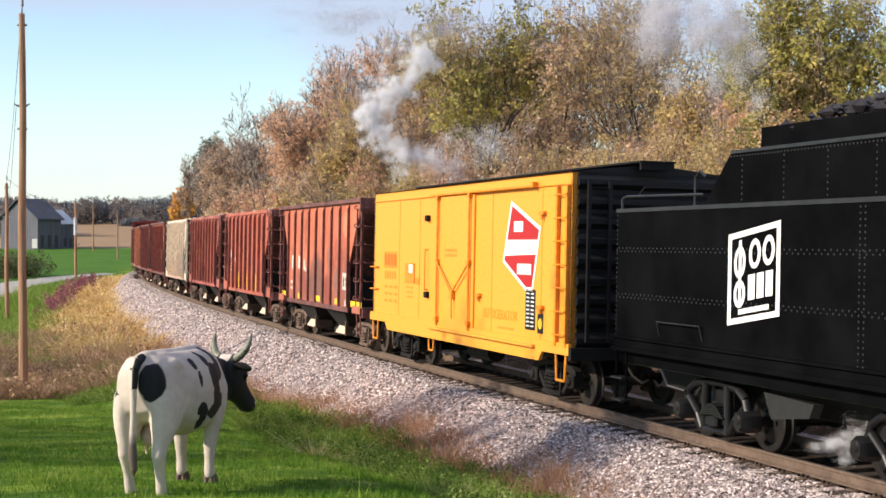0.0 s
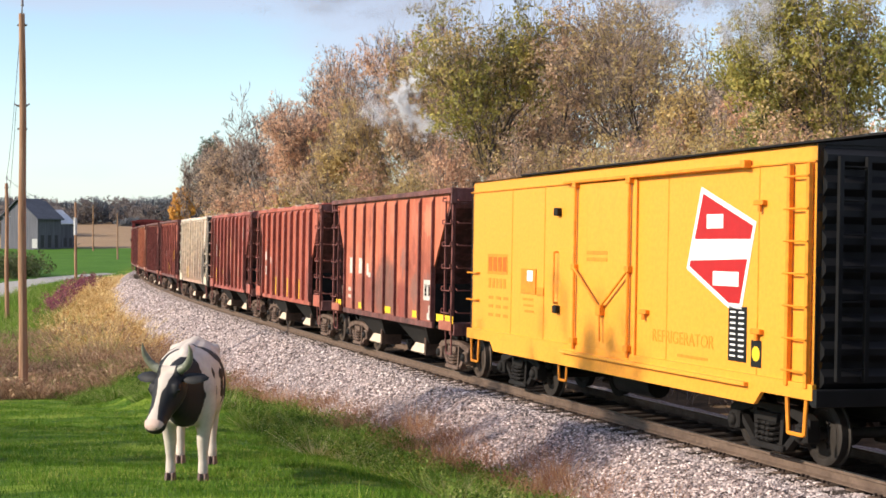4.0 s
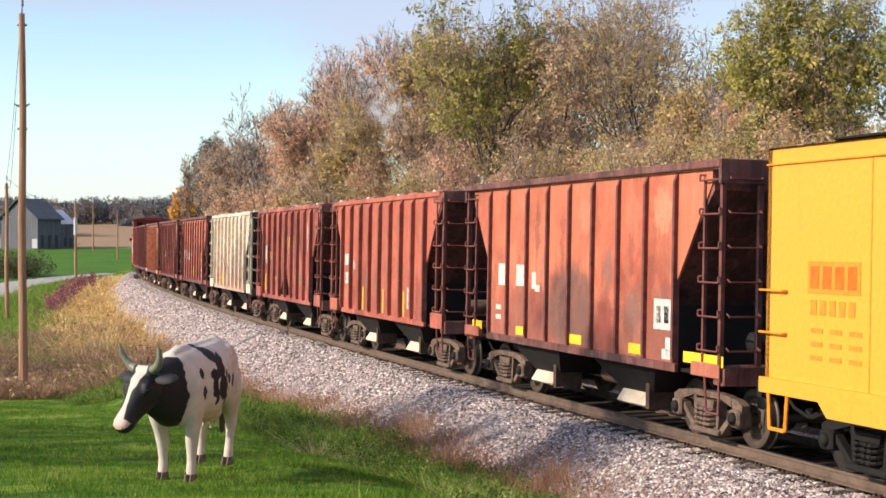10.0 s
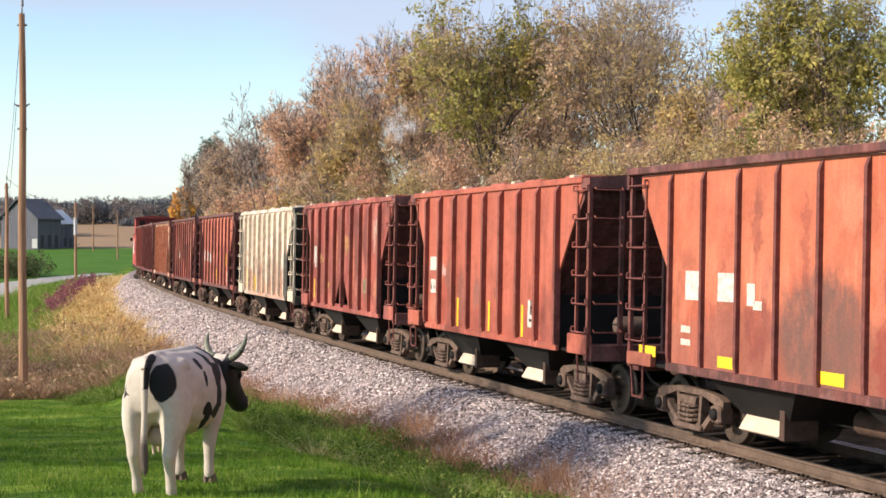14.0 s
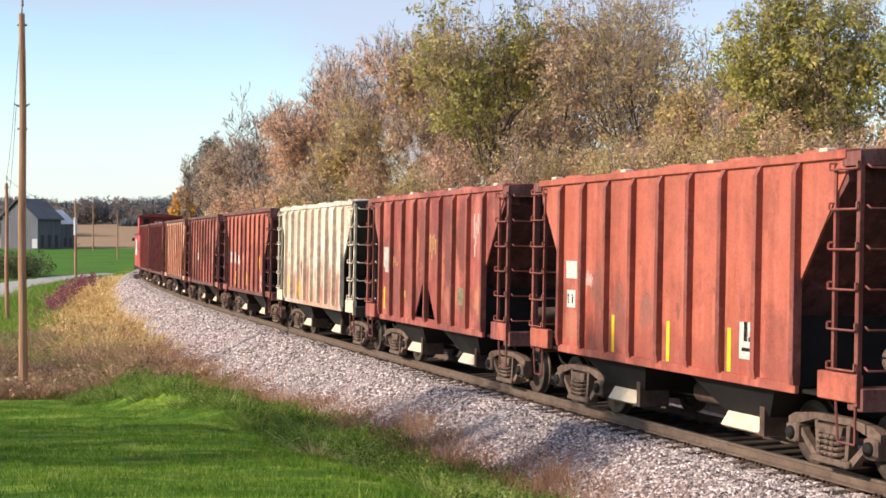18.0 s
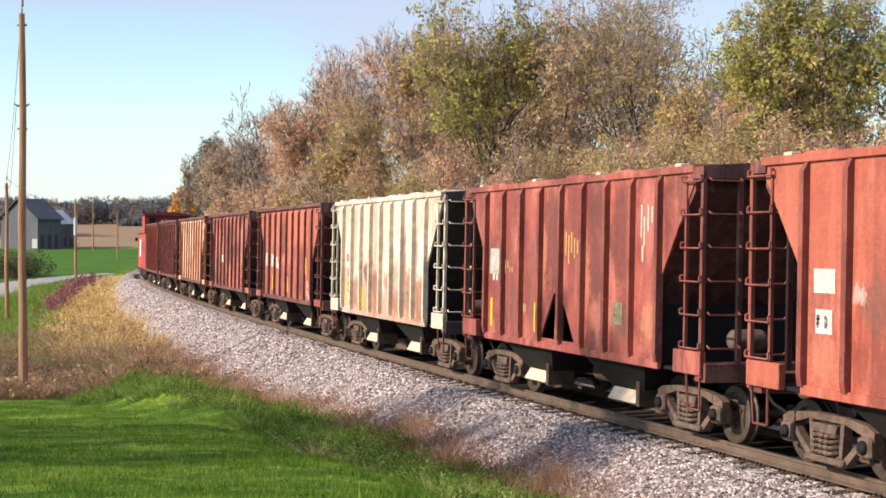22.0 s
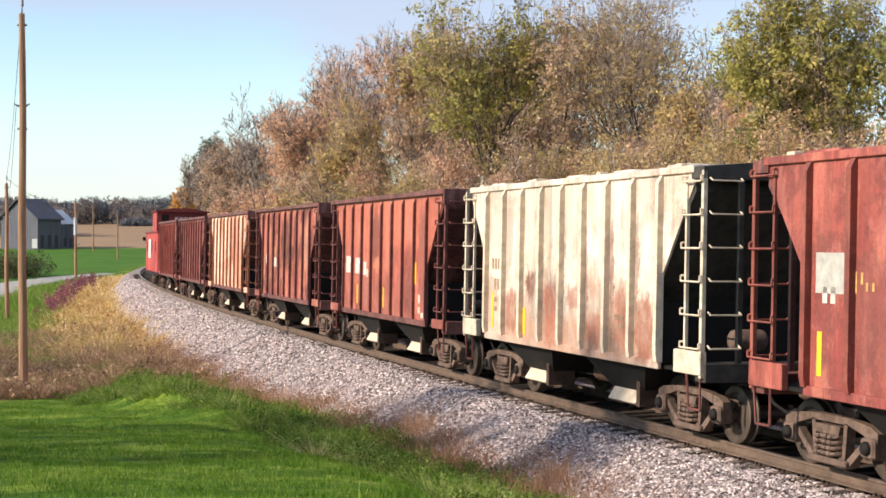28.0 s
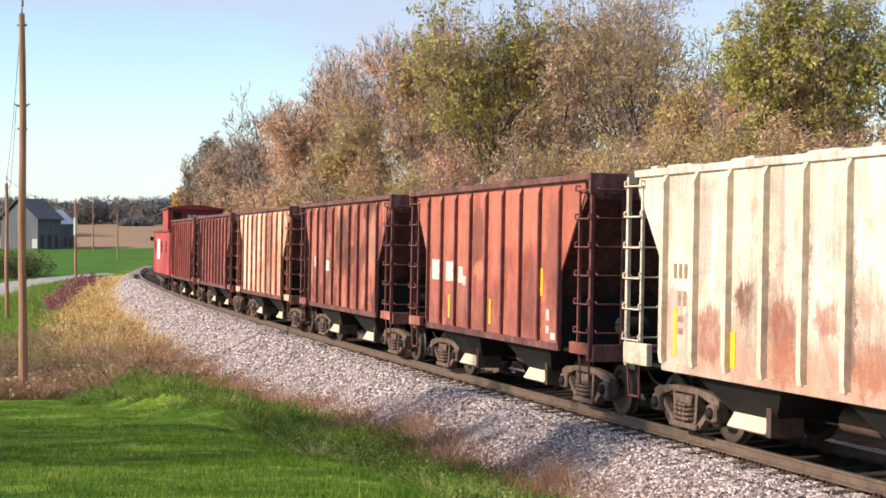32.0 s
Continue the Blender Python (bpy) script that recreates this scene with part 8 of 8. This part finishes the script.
for px, py, rad, cnt in ((790, 300, 0.55, 500), (765, 285, 0.6, 700), (735, 278, 0.5, 700), (705, 262, 0.5, 900), (682, 245, 0.45, 1000), (660, 225, 0.42, 1100), (645, 208, 0.36, 1100), (660, 188, 0.40, 1100), (680, 172, 0.42, 1000), (705, 158, 0.46, 1000), (725, 135, 0.46, 1000), (735, 108, 0.46, 900), (748, 88, 0.42, 700), (840, 262, 0.7, 450), (880, 245, 0.8, 350), (760, 120, 0.4, 500), (668, 190, 0.55, 261)):
    pf = part("puff", mist("puff", cnt * (32 if cnt == 261 else 13), rad * 0.85, 0.0135, VAPOUR.m, rgs), None, steam)
    x0, z0 = kx(px) * DS, EYE_H + (428 - py) / 2543.5 * DS
    up = (300 - py) / 220.0
    rows = []
    for t in (0, 2, 4, 6, 8, 10, 12, 14, 16, 18, 32):
        keep = cnt == 261
        spd = 0.02 if keep else 0.16 + 0.16 * up + 0.9
        rows.append((t, pose(x0 + (0.10 + 0.12 * up) * t * (0.3 if keep else 1), DS + (6.0 if not keep else 0.12) * t + (0 if t < 12 else (t - 12) * 5.0), z0 + spd * t * 0.7, 0, 0, 6 * t)))
    steam_rows.append((pf, rows))
jet = thing("steam_jet", "low white puff of steam beside the tender's wheels", "steam")
for k in range(3):
    part("puff", mist("puff", 15000, 0.15 + 0.05 * k, 0.0042, VAPOUR.m, rgs, (1.2, 0.8, 0.8)), None, jet, m=pose(0.45 * k, 0.1 * k, 0.12 * k))
near_smoke = thing("smoke_cloud", "pale grey smoke hanging before the nearer trees", "smoke")
for k in range(4):
    part("wisp", mist("wisp", 24000, 0.66, 0.0145, SOOT.m, rgs, (1.0, 1.0, 1.3)), None, near_smoke, m=pose(0.8 * k - 1.2, 0.0, 0.55 * math.sin(k * 1.7)))

HAZE = Mat("thin_haze", 1.0, 0, 0.0)
HAZE.colour(HAZE.ramp(HAZE.island(), [(0.0, (0.44, 0.42, 0.47)), (1.0, (0.56, 0.54, 0.58))])).leafy(0.5)
high_smoke = thing("smoke_haze", "thin grey smoke drifting high over the wood", "smoke")
for k in range(4):
    part("wisp", mist("wisp", 16000, 1.5, 0.013, HAZE.m, rgs, (1.4, 1.0, 0.5)), None, high_smoke, m=pose(2.4 * k - 3.6, 0.0, 0.3 * math.sin(k * 2.1)))


# ================= movement =================
def motions():
    SPEED = 1.8925
    def car_pose(sc, half):
        a, b = (Vector(spot(np.array([sc + k * half]), 0.0, 0.0)[0]) for k in (-1, 1))
        x = (a - b).normalized()
        n = Vector((-x.y, x.x, 0)).normalized()        # away from the camera
        z = (Vector((0, 0, 1)) * math.cos(LEAN) + n * math.sin(LEAN)).normalized()
        y = z.cross(x).normalized()
        z = x.cross(y)
        mid = (a + b) / 2
        return Matrix(((x.x, y.x, z.x, mid.x), (x.y, y.y, z.y, mid.y), (x.z, y.z, z.z, mid.z), (0, 0, 0, 1)))
    for car, s0, half in rows_of:
        walk(car, [(t, car_pose(s0 - SPEED * max(t, 0.09), half)) for t in (0, 0.4, 1, *range(2, 33, 2))])
    for ws, dx in wheelsets:
        base = ws.matrix_basis.copy()
        rows = []
        for k in range(0, 109):
            t = min(32.0, k * 0.3)
            rows.append((t, base @ Matrix.Rotation(SPEED * t / 0.425, 4, "Y")))
        walk(ws, rows)
    # the cow turns on the spot, then is gone from the lawn
    heading = [(0.0, 78, 304, 16.4), (0.5, 109, 344, 16.5), (1.0, 138, 382, 17.0), (1.7, 201, 373, 18.6), (2.4, 242, 361, 18.4), (3.2, 264, 345, 18.1), (4.3, 281, 336, 18.2), (5.0, 307, 324, 18.7), (5.5, 337, 292, 18.8), (6.2, 372, 284, 18.7), (6.7, 417, 296, 17.2)]

    def cow_pose(a, col, d, sunk=0.0):
        # it wheels a little nearer whenever its rump comes round; it turns about the middle of its feet
        x, y = kx(col) * d + 0.32 * math.cos(radians(a)), d + 0.32 * math.sin(radians(a))
        return pose(x, y, float(ground_z(np.array([x]), np.array([y]))[0]) - sunk, 0, 0, a)
    rows = []
    for lap in range(3):
        for t, a, col, d in heading:
            if t + 6.97 * lap < 17.6:
                rows.append((t + 6.97 * lap, cow_pose(a + 360 * lap, col, d)))
    last = (276 + 720, 332, 18.4)
    rows += [(17.8, cow_pose(*last)), (17.9, cow_pose(*last, 4.0)), (18.0, cow_pose(*last, 4.0)), (32.0, cow_pose(*last, 4.0))]
    walk(COW, rows)
    for pf, prow in steam_rows:
        walk(pf, prow)
    jx, jy, _ = spot(np.array([-6.4]), 0.9, 0.0)[0]
    walk(jet, [(0, pose(jx, jy, 0.35)), (1.2, pose(jx + 0.7, jy - 1.2, 0.35)), (3.0, pose(jx + 2.6, jy - 4.5, 0.4)), (6.0, pose(jx + 6.0, jy - 12.0, 0.5)), (32.0, pose(jx + 8.0, jy - 16.0, 0.5))])
    walk(near_smoke, [(0, pose(kx(1235) * 44, 44, EYE_H + 6.4)), (3, pose(kx(1250) * 45, 45, EYE_H + 7.6)), (6, pose(kx(1270) * 47, 47, EYE_H + 9.4)), (10, pose(kx(1290) * 50, 50, EYE_H + 13.0)), (32, pose(kx(1330) * 60, 60, EYE_H + 22.0))])
    walk(high_smoke, [(0, pose(kx(690) * 70, 70, EYE_H + 10.6)), (3, pose(kx(660) * 71, 71, EYE_H + 11.4)), (8, pose(kx(600) * 74, 74, EYE_H + 14.5)), (32, pose(kx(560) * 90, 90, EYE_H + 32.0))])


# ---- the ties, one by one ----
for k, mt in enumerate(tie_places):
    tie = part("tie", tie_me, None, track, m=mt)
    if k < 60:
        part("tie_plate", plate_me, None, tie, m=pose(-0.755, 0, 0))
        for dx, dy in ((-0.845, 0.06), (-0.845, -0.05)):
            part("spike", spike_me, None, tie, m=pose(dx, dy, 0.014))
motions()
